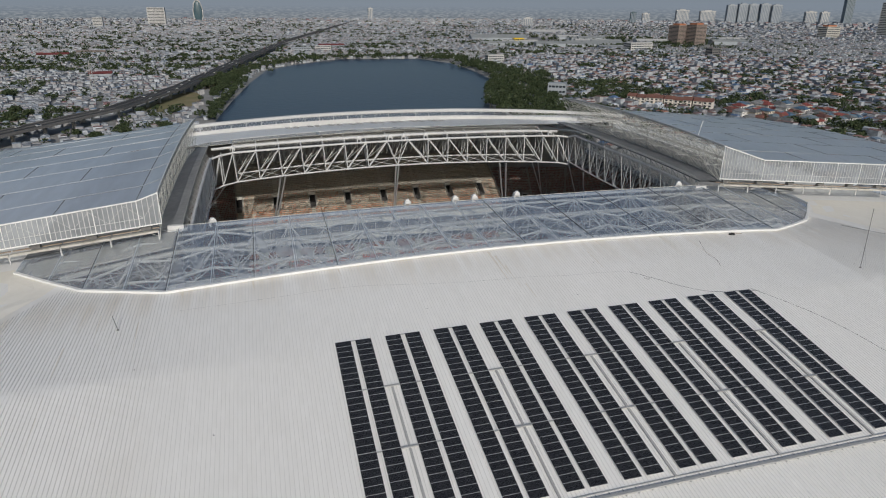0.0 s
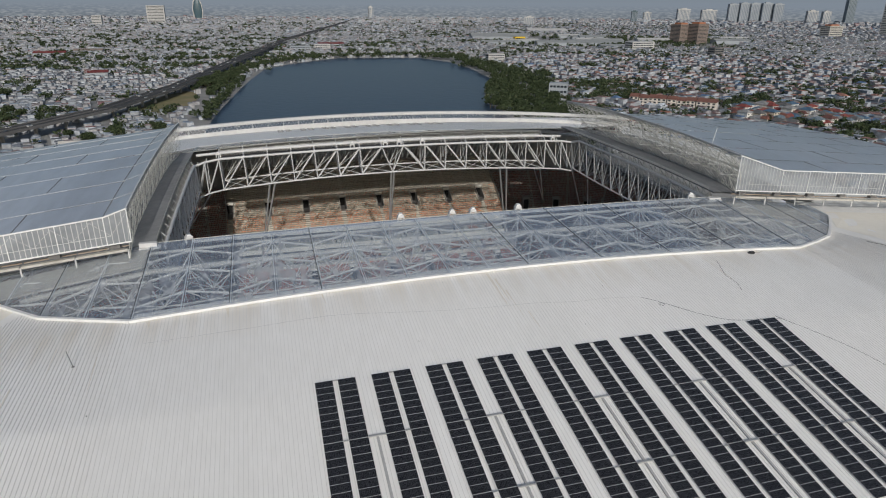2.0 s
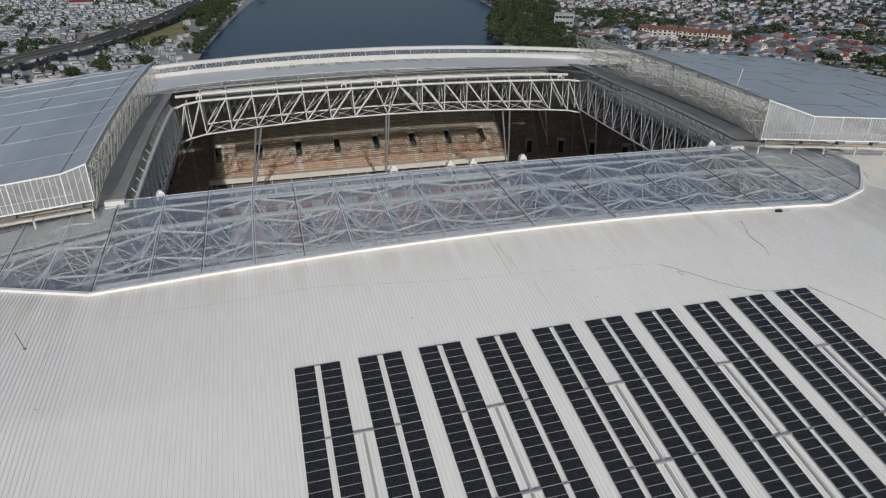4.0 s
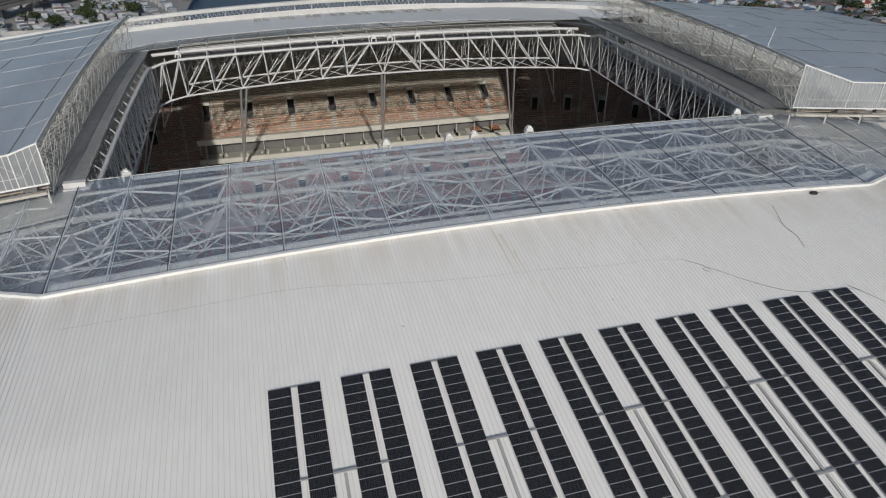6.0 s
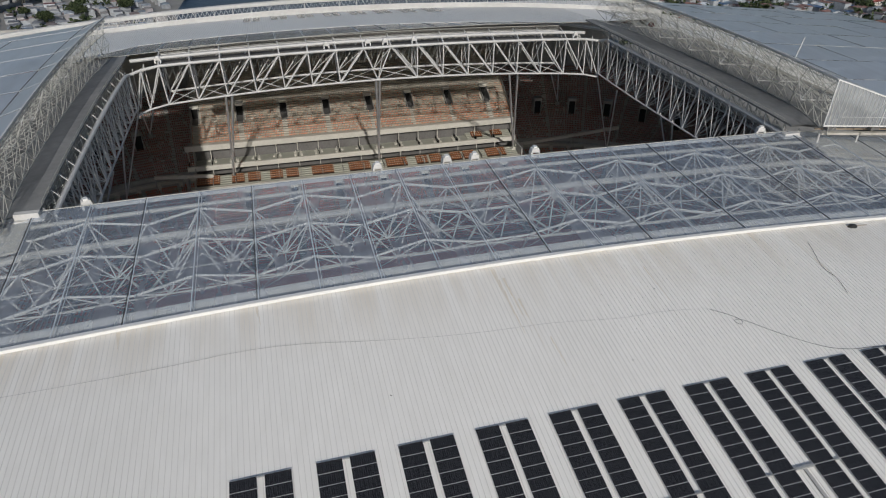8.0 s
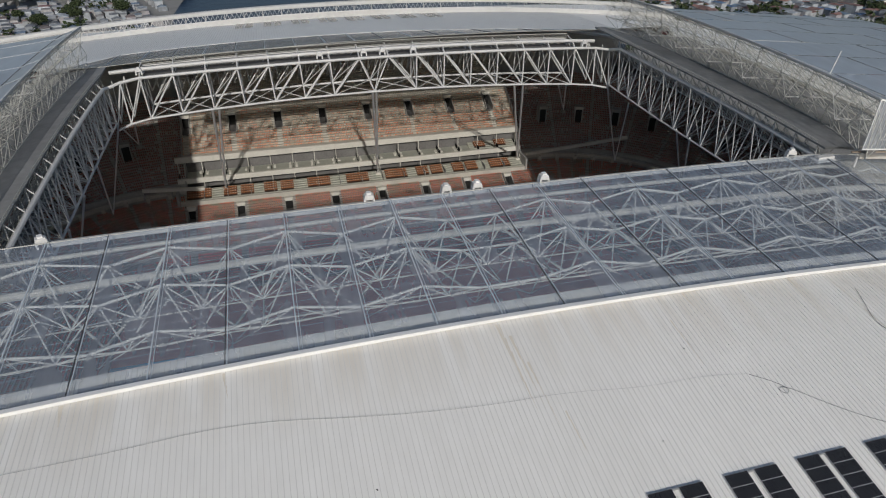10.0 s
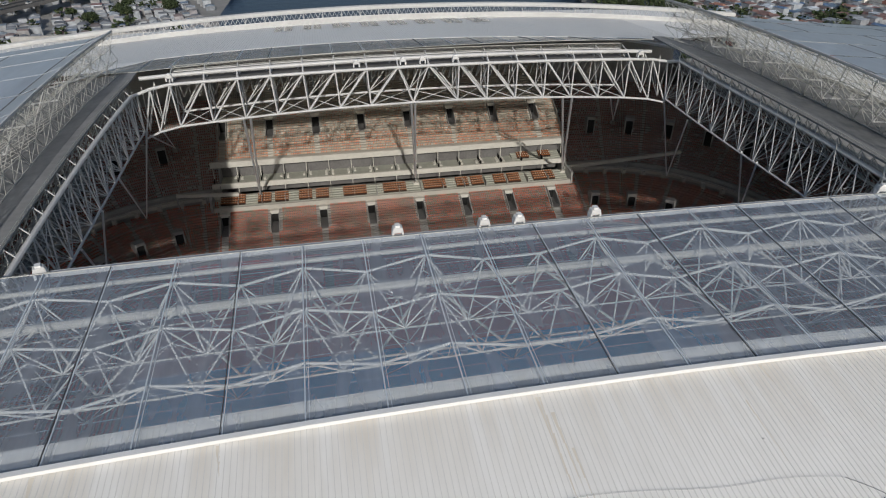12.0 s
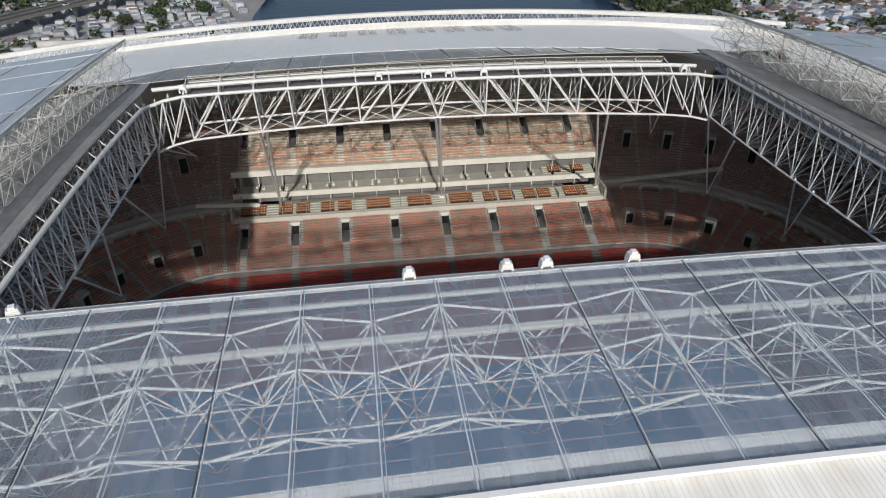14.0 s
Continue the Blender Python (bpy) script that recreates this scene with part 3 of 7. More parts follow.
for x0, x1 in ((-56.0, -25.5), (97.5, 122.0)):
    s = Soup()
    n = 8
    for k in range(n):
        a, b = x0 + (x1 - x0) * k / n, x0 + (x1 - x0) * (k + 1) / n
        za, zb = min(rim_z(a), roof_z(a, 40) + 4) - 0.9, min(rim_z(b), roof_z(b, 40) + 4) - 0.9
        s.add([(a, 40.6, za - 0.9), (b, 40.6, zb - 0.9), (b, 47.0, zb), (a, 47.0, za), (a, 40.6, za - 1.2), (b, 40.6, zb - 1.2)], [(0, 1, 2, 3), (4, 5, 1, 0)])
    tagged(s.make("end_ledge", [M_PALE]), "dusty pale ledge under the end of the glazing", "roof edge", "", "structure")


def roof_corner(sgn, hip):
    """A smooth cream sheet over the roof corner beyond the hip, hip as (x, y) from the gutter down."""
    v, f = [], []
    n = 12
    for x, y in hip:
        for k in range(n + 1):
            xx = x + (XC + sgn * 123.5 - x) * k / n
            v.append((xx, y, roof_z(xx, y) + 0.03))
    for i in range(len(hip) - 1):
        for k in range(n):
            q = (i * (n + 1) + k, i * (n + 1) + k + 1, (i + 1) * (n + 1) + k + 1, (i + 1) * (n + 1) + k)
            f.append(q[::-1] if sgn > 0 else q)
    return tagged(new("roof_corner", mesh_of("roof_corner", v, f, [M_CREAMROOF])), "smooth cream roof sheet at the corner of the stadium", "roof", "", "structure")


roof_corner(1, [(124.3, 44), (121.5, 39), (117, 33.5), (118.4, 30.5), (120.5, 26.6), (122.5, 20), (124.5, 12), (127, 2), (130, -10)])
roof_corner(-1, [(-53.6, 44), (-49.5, 39), (-43.5, 33.0), (-45, 29), (-48, 24.5), (-51, 18), (-54, 10), (-57, 0), (-60, -10)])

# ---- grey end decks beside the opening ----
def deck_edge(x, y):
    """Roof deck at both ends of the opening."""
    t = min((y - YC) / 36.4, 1.0)
    z = rim_z(x) + 0.9 * (1 - t * t)
    return z + 1.2 + 0.9 * max(t, 0) ** 2 if x > XC else z - 0.25 * max(t, 0) ** 2


EDGE = {-1: 59.7, 1: 59.0}


def build_deck(sgn):
    xs = [XC + sgn * d for d in (EDGE[sgn], 61.5, 66, 74, 82, 88.5)]
    ys = [RIM - 0.2 + (2 * (YC - RIM) + 8.2) * j / 26 for j in range(27)]
    v, f = [], []
    for dz in (0, -0.35):
        for x in xs:
            for y in ys:
                v.append((x, y, deck_edge(x, y) + dz))
    n, m = len(ys), len(xs) * len(ys)
    for i in range(len(xs) - 1):
        for j in range(n - 1):
            q = (i * n + j, (i + 1) * n + j, (i + 1) * n + j + 1, i * n + j + 1)
            f += [q, tuple(k + m for k in q)[::-1]]
    for j in range(n - 1):
        f.append((j, j + 1, j + 1 + m, j + m))
    o = new("end_deck", mesh_of("end_deck", v, f, [M_GREY]))
    return tagged(o, "weathered dark grey roof deck at the end of the opening", "roof deck", "", "structure")


build_deck(-1), build_deck(1)


# ---- trusses round the opening ----
def rail_lattice(th, pts, h, name="rim_lattice", r=1.0, gap=1.4):
    """A light lattice rail along a line of points, h high."""
    sp = Soup()
    up = Vector((0, 0, h))
    for a, b in zip(pts, pts[1:]):
        a, b = Vector(a), Vector(b)
        sp.rod(a, b, 0.07 * r)
        sp.rod(a + up, b + up, 0.09 * r)
        n = max(1, round((b - a).length / gap))
        for k in range(n):
            p, q = a.lerp(b, k / n), a.lerp(b, (k + 0.5) / n)
            w = a.lerp(b, (k + 1) / n)
            sp.rod(p, q + up, 0.05 * r)
            sp.rod(q + up, w, 0.05 * r)
    o = sp.make(name, [M_LATTICE], th)
    o["kind"] = "stuff"
    return o


def truss_corner(sgn):
    """Top and bottom corner joints shared by the far and the side trusses."""
    if sgn < 0:
        return Vector((-23.3, 119.3, 56.6)), Vector((-23.4, 118.6, 47.2))
    return Vector((94.9, 119.3, 57.7)), Vector((94.9, 117.4, 48.4))


def far_chord(x):
    """Height of the far truss's bottom chord."""
    return 51.0 + crown(x) * 1.33 + 0.002 * (x - XC)


def far_truss():
    th = thing("roof_truss", "white tubular steel truss spanning the far side of the opening", "truss", "trusses round the opening")
    y = 121.0
    xs = [31.2 + 6.87 * (k - 7) for k in range(16)]
    top = [Vector((x, y, 59.05 + crown(x) * 0.65 + 0.003 * (x - XC))) for x in xs]
    # bottom joints stand almost below the top ones, with one joint on the middle column
    feet = [x + 0.5 for x in xs[:7]] + [34.4] + [x - 0.2 for x in xs[9:]]
    bot = [Vector((x, y - 0.3, far_chord(x))) for x in feet]
    back = [Vector((p.x, y + 6, p.z + 1.0 - crown(p.x) * 0.1)) for p in bot]
    rear = [p + Vector((0, 6.0, 1.0)) for p in top]
    for a, b in zip(top, top[1:]):
        member("top_chord", a, b, 0.34, M_STEEL, th)
        member("upper_beam", a + Vector((0, 2.2, 1.3)), b + Vector((0, 2.2, 1.3)), 0.42, M_STEEL, th)
    for a, b in zip(bot, bot[1:]):
        member("bottom_chord", a, b, 0.25, M_STEEL, th)
    for a, b in zip(back, back[1:]):
        member("rear_chord", a, b, 0.24, M_STEEL, th)
    for a, b in zip(rear, rear[1:]):
        member("rear_chord", a, b, 0.16, M_STEEL, th)
    # (top joint, bottom joint): posts almost upright, diagonals falling away from the middle
    posts = [(k, k) for k in range(7)] + [(7, 7), (8, 7)] + [(k, k - 1) for k in range(9, 16)]
    slopes = [(k, k - 1) for k in range(1, 8)] + [(k, k) for k in range(8, 15)]
    for i, j in posts:
        member("web_post", bot[j], top[i], 0.17, M_STEEL, th)
        member("rear_post", back[j], rear[i], 0.15, M_STEEL, th)
        member("rear_diagonal", back[j], top[i], 0.13, M_STEEL, th)
        member("rear_web", bot[j], rear[i], 0.11, M_STEEL, th)
    for i, j in slopes:
        member("diagonal", bot[j], top[i], 0.2, M_STEEL, th)
        member("diagonal", bot[j] + Vector((0.25, 1.3, 0.2)), top[i] + Vector((0.25, 1.3, 0.2)), 0.11, M_STEEL, th)
        member("rear_diagonal", back[j], rear[i], 0.16, M_STEEL, th)
        member("rear_web", back[j], top[i], 0.1, M_STEEL, th)
    for k, p in enumerate(bot):
        member("cross_strut", p, back[k], 0.13, M_STEEL, th)
        if k:
            member("brace", p, back[k - 1], 0.1, M_STEEL, th)
            member("brace", back[k], bot[k - 1], 0.08, M_STEEL, th)
    for k, p in enumerate(top):
        member("cross_strut", p, rear[k], 0.1, M_STEEL, th)
    for p in top:
        member("post", p, p + Vector((0, 2.2, 1.3)), 0.16, M_STEEL, th)
        member("post", p + Vector((0, 2.2, 1.3)), p + Vector((0, 5.2, 2.0)), 0.12, M_STEEL, th)
    for q, sgn in ((0, -1), (-1, 1)):
        tc, bc = truss_corner(sgn)
        # one more panel, then the corner joint
        t1, b1 = top[q].lerp(tc, 0.62) + Vector((0, 0.5, 0.15)), bot[q].lerp(bc, 0.6) + Vector((0, 0.4, 0.25))
        for a, b, r in ((top[q], t1, 0.33), (t1, tc, 0.33), (bot[q], b1, 0.24), (b1, bc, 0.24)):
            member("top_chord" if a.z > 53 else "bottom_chord", a, b, r, M_STEEL, th)
        for a, b in ((t1, b1), (tc, bc), (top[q], b1), (t1, bc)):
            member("diagonal", a, b, 0.16, M_STEEL, th)
            d = Vector((-sgn * 0.4, 3.2, 0.5))
            member("rear_diagonal", a + d, b + d, 0.11, M_STEEL, th)
            member("rear_web", a, b + d, 0.08, M_STEEL, th)
        member("upper_beam", top[q] + Vector((0, 2.2, 1.3)), top[q] + Vector((sgn * 6.2, 2.2, 0.9)), 0.42, M_STEEL, th)
    # Plate added to shade the upper rows; no such part is seen.
    for a, b in zip(top, top[1:]):
        bar("gutter_tray", a + Vector((0, 4.6, -0.6)), b + Vector((0, 4.6, -0.6)), 4.4, 0.12, M_CONCD, th, "dark plate added behind the chord to shade the stand")
    rail_lattice(th, [p + Vector((0, 5.6, 1.4)) for p in top], 0.9)
    # back web behind the opening edge, rods thickened to shade the upper rows
    sp = Soup()
    for a, b in zip(top, top[1:]):
        p, q = a + Vector((0, 6.5, 0.6)), b + Vector((0, 6.5, 0.6))
        for t in (0.0, 0.25, 0.5, 0.75):
            r = p.lerp(q, t)
            w = p.lerp(q, t + 0.25)
            sp.rod(r, w + Vector((0, 6, -4.2)), 0.2)
            sp.rod(w, r + Vector((0, 7, -4.4)), 0.2)
            sp.rod(r, r + Vector((0, 5, -7)), 0.18)
            sp.rod(r + Vector((0, 5, -7)), w + Vector((0, 6, -4.2)), 0.2)
        sp.rod(p + Vector((0, 6, -4.2)), q + Vector((0, 6, -4.2)), 0.1)
        sp.rod(p, q, 0.12)
    o = sp.make("rear_lattice", [M_LATTICE], th)
    o["kind"] = "stuff"
    return th


def side_truss(sgn):
    th = thing("roof_truss", "grey-white tubular steel truss along the short side of the opening", "truss", "trusses round the opening")
    n = 14
    ys = [RIM + 1.5 + 5.036 * k for k in range(n + 1)]

    def at(d, y, dz):
        return Vector((XC + sgn * d, y, deck_edge(XC + sgn * 58.3, y) + dz))
    dc = 58.6 if sgn < 0 else 59.4
    ed = EDGE[sgn]
    top = [at(dc, y, -1.75 if sgn < 0 else -2.4) for y in ys[:-1]] + [truss_corner(sgn)[0]]
    mid = [(a + b) / 2 for a, b in zip(ys, ys[1:])]
    bot = [at(dc - 0.3, y, (-10.5 if sgn < 0 else -12.7) + 0.8 * abs((y - YC) / 36) ** 2) for y in mid]
    back = [at(dc + 6.5, y, -8.0) for y in mid]
    for a, b in zip(top, top[1:]):
        member("top_chord", a, b, 0.36, M_STEEL, th)
    for a, b in zip(bot, bot[1:]):
        member("bottom_chord", a, b, 0.2, M_STEEL, th)
    for a, b in zip(back, back[1:]):
        member("rear_chord", a, b, 0.2, M_STEEL, th)
    for k, p in enumerate(bot):
        member("diagonal", p, top[k], 0.125, M_STEEL, th)
        member("diagonal", p, top[k + 1], 0.125, M_STEEL, th)
        member("cross_strut", p, back[k], 0.11, M_STEEL, th)
        member("rear_diagonal", back[k], top[k], 0.075, M_STEEL, th)
        member("rear_diagonal", back[k], top[k + 1], 0.075, M_STEEL, th)
        e = at(ed + 0.1, ys[k], -0.3)
        member("post", e, top[k], 0.09, M_STEEL, th)
        member("brace", e, back[k], 0.08, M_STEEL, th)
        member("hanger", p, (top[k] + top[k + 1]) / 2, 0.08, M_STEEL, th)
        member("hanger", p, at(dc + 6, mid[k], -3), 0.06, M_STEEL, th)
    member("bottom_chord", bot[-1], truss_corner(sgn)[1], 0.2, M_STEEL, th)
    if sgn < 0:
        block("catwalk", at(dc + 8, 0, 0).x, at(dc + 4.5, 0, 0).x, 49, 104, 49.9, 50.1, M_CONC, th, "pale grey service catwalk")
        for d in (4.6, 7.9):
            for k in range(14):
                member("catwalk_post", Vector((at(dc + d, 0, 0).x, 50 + 4 * k, 50.1)), Vector((at(dc + d, 0, 0).x, 50 + 4 * k, 51.2)), 0.04, M_STEEL, th)
            bar("catwalk_rail", (at(dc + d, 0, 0).x, 49, 51.2), (at(dc + d, 0, 0).x, 104, 51.2), 0.06, 0.06, M_STEEL, th)
    for k, p in enumerate(bot[:-1]):
        member("counter", p, top[k + 2] if k % 2 else at(ed + 0.1, ys[k + 1], -0.3), 0.07, M_STEEL, th)
        member("tie", p, back[k + 1], 0.07, M_STEEL, th)
        member("tie", back[k], bot[k + 1], 0.07, M_STEEL, th)
    rail_lattice(th, [at(ed - 0.05, y, 0.0) for y in ys], 0.45, "rim_lattice", 0.55, 0.8)
    sp = Soup()
    for a, b in zip(ys, ys[1:]):
        for t in (0, 0.5):
            p = at(ed + 0.1, a + (b - a) * t, -0.4)
            q = at(ed + 0.1, a + (b - a) * (t + 0.5), -0.4)
            w = at(dc + 0.7, a + (b - a) * (t + 0.25), -2.0)
            sp.rod(p, w, 0.04)
            sp.rod(q, w, 0.04)
            sp.rod(w, at(dc + 3, a + (b - a) * (t + 0.25), -4.5), 0.045)
            for u in (0.1, 0.4):
                sp.rod(p if u > 0.2 else q, at(dc + 2.5, a + (b - a) * (t + u), -5.5), 0.045)
                sp.rod(at(dc + 2.5, a + (b - a) * (t + u), -5.5), at(dc + 0.3, a + (b - a) * (t + 0.25), -9.5), 0.05)
        sp.rod(at(dc + 0.7, a, -2.0), at(dc + 0.7, b, -2.0), 0.05)
        sp.rod(at(dc + 2.5, a, -5.5), at(dc + 2.5, b, -5.5), 0.07)
    o = sp.make("edge_lattice", [M_LATTICE], th)
    o["kind"] = "stuff"
    return th


far_truss()
side_truss(-1), side_truss(1)


def near_truss():
    th = thing("roof_truss", "white space-frame truss under the near glazing", "truss", "trusses round the opening")
    lines = (28.6, 36.3, 43.6)
    nodes = []
    for i, x in enumerate(MULL):
        low = min(abs(x - q) for q in SEAMX) < 0.2
        nodes.append([Vector((x, y, pane_z(x, y) - (1.9 if low else 0.45))) for y in lines])
    bots = []
    for i in range(len(MULL) - 1):
        x = (MULL[i] + MULL[i + 1]) / 2
        bots.append([Vector((x, y, pane_z(x, y) - d)) for y, d in ((29.8, 3.3), (36.4, 4.6), (43.0, 5.6))])
    ok = [band_y(x) < 36 for x in MULL]
    web = Soup()
    for i in range(len(MULL) - 1):
        if not (ok[i] and ok[i + 1]):
            continue
        far_in = max(band_y(MULL[i]), band_y(MULL[i + 1])) + 0.8
        for j in range(3):
            if lines[j] < far_in:
                continue
            member("top_chord", nodes[i][j], nodes[i + 1][j], 0.15, M_TUBEW, th)
            lo = Vector((0, 0.4, -0.35))
            member("twin_chord", nodes[i][j] + lo, nodes[i + 1][j] + lo, 0.08, M_TUBEW, th)
            for q in range(9):
                p = nodes[i][j].lerp(nodes[i + 1][j], (q + 0.5) / 9)
                web.rod(p, p + lo, 0.04)
        for j in range(3):
            b = bots[i][j]
            if b.y < far_in:
                continue
            up = [nodes[i][j], nodes[i + 1][j]] + ([nodes[i][j + 1], nodes[i + 1][j + 1]] if j < 2 else [])
            for p in up:
                if p.y > far_in:
                    member("diagonal", b, p, 0.09, M_TUBEW, th)
            if i + 1 < len(bots) and ok[i + 2 if i + 2 < len(ok) else i]:
                member("bottom_chord", b, bots[i + 1][j], 0.1, M_TUBE, th)
            if j < 2:
                member("cross_strut", b, bots[i][j + 1], 0.1, M_TUBE, th)
        za, zb = pane_z(MULL[i], 42) - 3.0, pane_z(MULL[i + 1], 42) - 3.0
        member("main_tube", (MULL[i], 42, za), (MULL[i + 1], 42, zb), 0.5, M_TUBE, th)
        member("second_tube", (MULL[i], 34, za - 3.5), (MULL[i + 1], 34, zb - 3.5), 0.13, M_TUBE, th)
        member("edge_tube", (MULL[i], 46.2, za + 1.9), (MULL[i + 1], 46.2, zb + 1.9), 0.3, M_TUBE, th)
        if i % 2:
            member("raker", (MULL[i], 42, za), (MULL[i + 1], 34, zb - 3.5), 0.16, M_TUBE, th)
        else:
            member("raker", (MULL[i + 1], 42, zb), (MULL[i], 34, za - 3.5), 0.16, M_TUBE, th)
        for j in range(3):
            b = bots[i][j]
            if b.y < far_in + 1:
                continue
            d = Vector((0, 1.5, -3.2))
            web.rod(b, nodes[i][j] + d, 0.05)
            web.rod(b, nodes[i + 1][j] + d, 0.05)
            web.rod(nodes[i][j] + d, nodes[i][j], 0.05)
            if j < 2:
                web.rod(nodes[i][j] + d, nodes[i + 1][j + 1] + d, 0.045)
                web.rod(nodes[i][j + 1] + d, nodes[i + 1][j] + d, 0.045)
    o = web.make("lower_web", [M_TUBEW], th)
    o["kind"] = "stuff"
    return th


near_truss()


# ---- sliding roof leaves, parked open at both ends ----
def build_leaf(sgn, label, xi, zi, xk, zk, zb, slope):
    th = thing("roof_leaf", label, "sliding roof", "sliding roof leaves")
    y0, y1 = 42.0, 127.0
    yc, hw = (y0 + y1) / 2, (y1 - y0) / 2

    def top_z(x, y):
        d = sgn * (x - xi)
        dk = sgn * (xk - xi)
        z = zi + (zk - zi) * d / dk if d < dk else zk - slope * (d - dk)
        return z + 1.3 * (1 - ((y - yc) / hw) ** 2)

    def bot_z(x):
        return zb - 0.097 * sgn * (x - xi)
    cols = [xi, xk] + [xk + sgn * 14 * k for k in range(1, 6)]
    rows = [y0, 51.1, 62.7, 74.3, 85.9, 97.5, 109.1, 120.7, y1]
    for i in range(len(cols) - 1):
        for j in range(8):
            xa, xb, ya, yb = cols[i], cols[i + 1], rows[j], rows[j + 1]
            st = 0.08
            n = 4
            v = []
            for q in range(n + 1):
                y = ya + (yb - ya) * q / n
                for x in (xa, xb):
                    v.append((x, y, top_z(x, y) + st * (1 - q / n) * (1 if i % 2 else 0.7)))
            f = [(2 * q, 2 * q + 1, 2 * q + 3, 2 * q + 2) for q in range(n)]
            if sgn < 0:
                f = [k[::-1] for k in f]
            o = new("pane", mesh_of("pane", v, f, [M_LEAF]))
            o.parent = th
            o.visible_shadow = False
            if sgn < 0:
                bar("glazing_bar", (xa, ya, top_z(xa, ya) + 0.1), (xb, ya, top_z(xb, ya) + 0.1), 0.035, 0.05, M_BARL, th)
            if i == 1 and sgn < 0 or i and j % 2 == i % 2:
                bar("seam_cover", (xa, ya + 0.3, top_z(xa, ya) + 0.1), (xa, yb - 0.5, top_z(xa, yb) + 0.06), 0.16, 0.1, M_GREY, th)
            elif i:
                bar("rafter", (xa, ya, top_z(xa, ya) - 0.3), (xa, yb, top_z(xa, yb) - 0.3), 0.1, 0.15, M_STEEL, th)
    # internal trusses, faint through the sheets
    sp = Soup()
    for j, y in enumerate(rows):
        for i in range(12):
            xa, xb = xi + sgn * 6 * i, xi + sgn * 6 * (i + 1)
            xm = (xa + xb) / 2
            sp.rod((xa, y, top_z(xa, y) - 0.5), (xm, y, bot_z(xm) + 1.5), 0.07 if j else 0.03)
            sp.rod((xb, y, top_z(xb, y) - 0.5), (xm, y, bot_z(xm) + 1.5), 0.07 if j else 0.03)
            sp.rod((xm, y, bot_z(xm) + 1.5), (xm + sgn * 6, y, bot_z(xm + sgn * 6) + 1.5), 0.12 if j else 0.05)
    o = sp.make("inner_truss", [M_STEEL], th)
    o["kind"] = "stuff"
    # open lattice at the inner end
    sp = Soup()
    nb = 26
    lv = 3
    tk = 1.0 if sgn < 0 else 1.25
    A, B = [], []
    for k in range(nb + 1):
        y = y0 + (y1 - y0) * k / nb
        # the foot line bows out and comes back to the opening at both ends
        u = abs(2 * k / nb - 1)
        lean = (1.9 if sgn < 0 else 8.0) - (1.3 if sgn < 0 else 6.5) * max(0, (u - 0.62) / 0.38) ** 1.5
        hi, lo = top_z(xi, y) - 0.1, deck_edge(xi + sgn * lean, min(max(y, RIM), 2 * YC - RIM)) + 0.1
        A.append([Vector((xi + sgn * lean * (1 - q / lv), y, lo + (hi - lo) * q / lv)) for q in range(lv + 1)])
        x2 = xi + sgn * 5.5
        hi2 = top_z(x2, y) - 0.4
        B.append([Vector((x2 + sgn * lean * (1 - q / lv), y + 1.6, lo + (hi2 - lo) * q / lv)) for q in range(lv + 1)])
    for k in range(nb):
        for q in range(lv + 1):
            sp.rod(A[k][q], A[k + 1][q], (0.09 if q in (0, lv) else 0.05) * tk)
            if q < lv:
                sp.rod(B[k][q], B[k + 1][q], 0.045 * tk)
        for q in range(lv):
            if (k + q) % 2:
                sp.rod(A[k][q], A[k + 1][q + 1], 0.06 * tk)
            else:
                sp.rod(A[k + 1][q], A[k][q + 1], 0.06 * tk)
            sp.rod(A[k][q], B[k][q + 1], 0.042 * tk)
            sp.rod(B[k][q], A[k + 1][q + 1], 0.042 * tk)
            sp.rod(A[k][q], A[k][q + 1], 0.05 * tk)
            sp.rod(B[k][q], B[k + 1][q + 1], 0.042 * tk)
            sp.rod(B[k + 1][q], B[k][q + 1], 0.042 * tk)
        # small toothed lattice under the leaf's edge
        for q in range(4):
            a, b = A[k][lv].lerp(A[k + 1][lv], q / 4), A[k][lv].lerp(A[k + 1][lv], (q + 1) / 4)
            dn = Vector((0, 0, -0.55))
            sp.rod(a, a.lerp(b, 0.5) + dn, 0.035)
            sp.rod(a.lerp(b, 0.5) + dn, b, 0.035)
        sp.rod(A[k][lv] + Vector((0, 0, -0.55)), A[k + 1][lv] + Vector((0, 0, -0.55)), 0.05)
    o = sp.make("end_lattice", [M_LATTICE], th)
    o["kind"] = "stuff"
    for k in range(nb):
        bar("edge_rail", A[k][lv] + Vector((0, 0, 0.2)), A[k + 1][lv] + Vector((0, 0, 0.2)), 0.22, 0.3, M_STEEL, th)
    # glazed skirt facing the long side
    xs = [xi, xk] + [xk + sgn * 7.5 * k for k in range(1, 10)]
    for xa, xb in zip(xs, xs[1:]):
        y = y0
        f = [(0, 1, 2, 3)]
        o = new("skirt_sheet", mesh_of("skirt_sheet", [(xa, y, bot_z(xa)), (xb, y, bot_z(xb)), (xb, y, top_z(xb, y)), (xa, y, top_z(xa, y))], f, [M_FRONT]))
        o.parent = th
        o.visible_shadow = False
        bar("skirt_edge", (xa, y - 0.1, top_z(xa, y) + 0.1), (xb, y - 0.1, top_z(xb, y) + 0.08), 0.2, 0.22, M_FLASH, th, "white edge trim")
        bar("skirt_sill", (xa, y - 0.1, bot_z(xa)), (xb, y - 0.1, bot_z(xb)), 0.16, 0.2, M_FLASH, th)
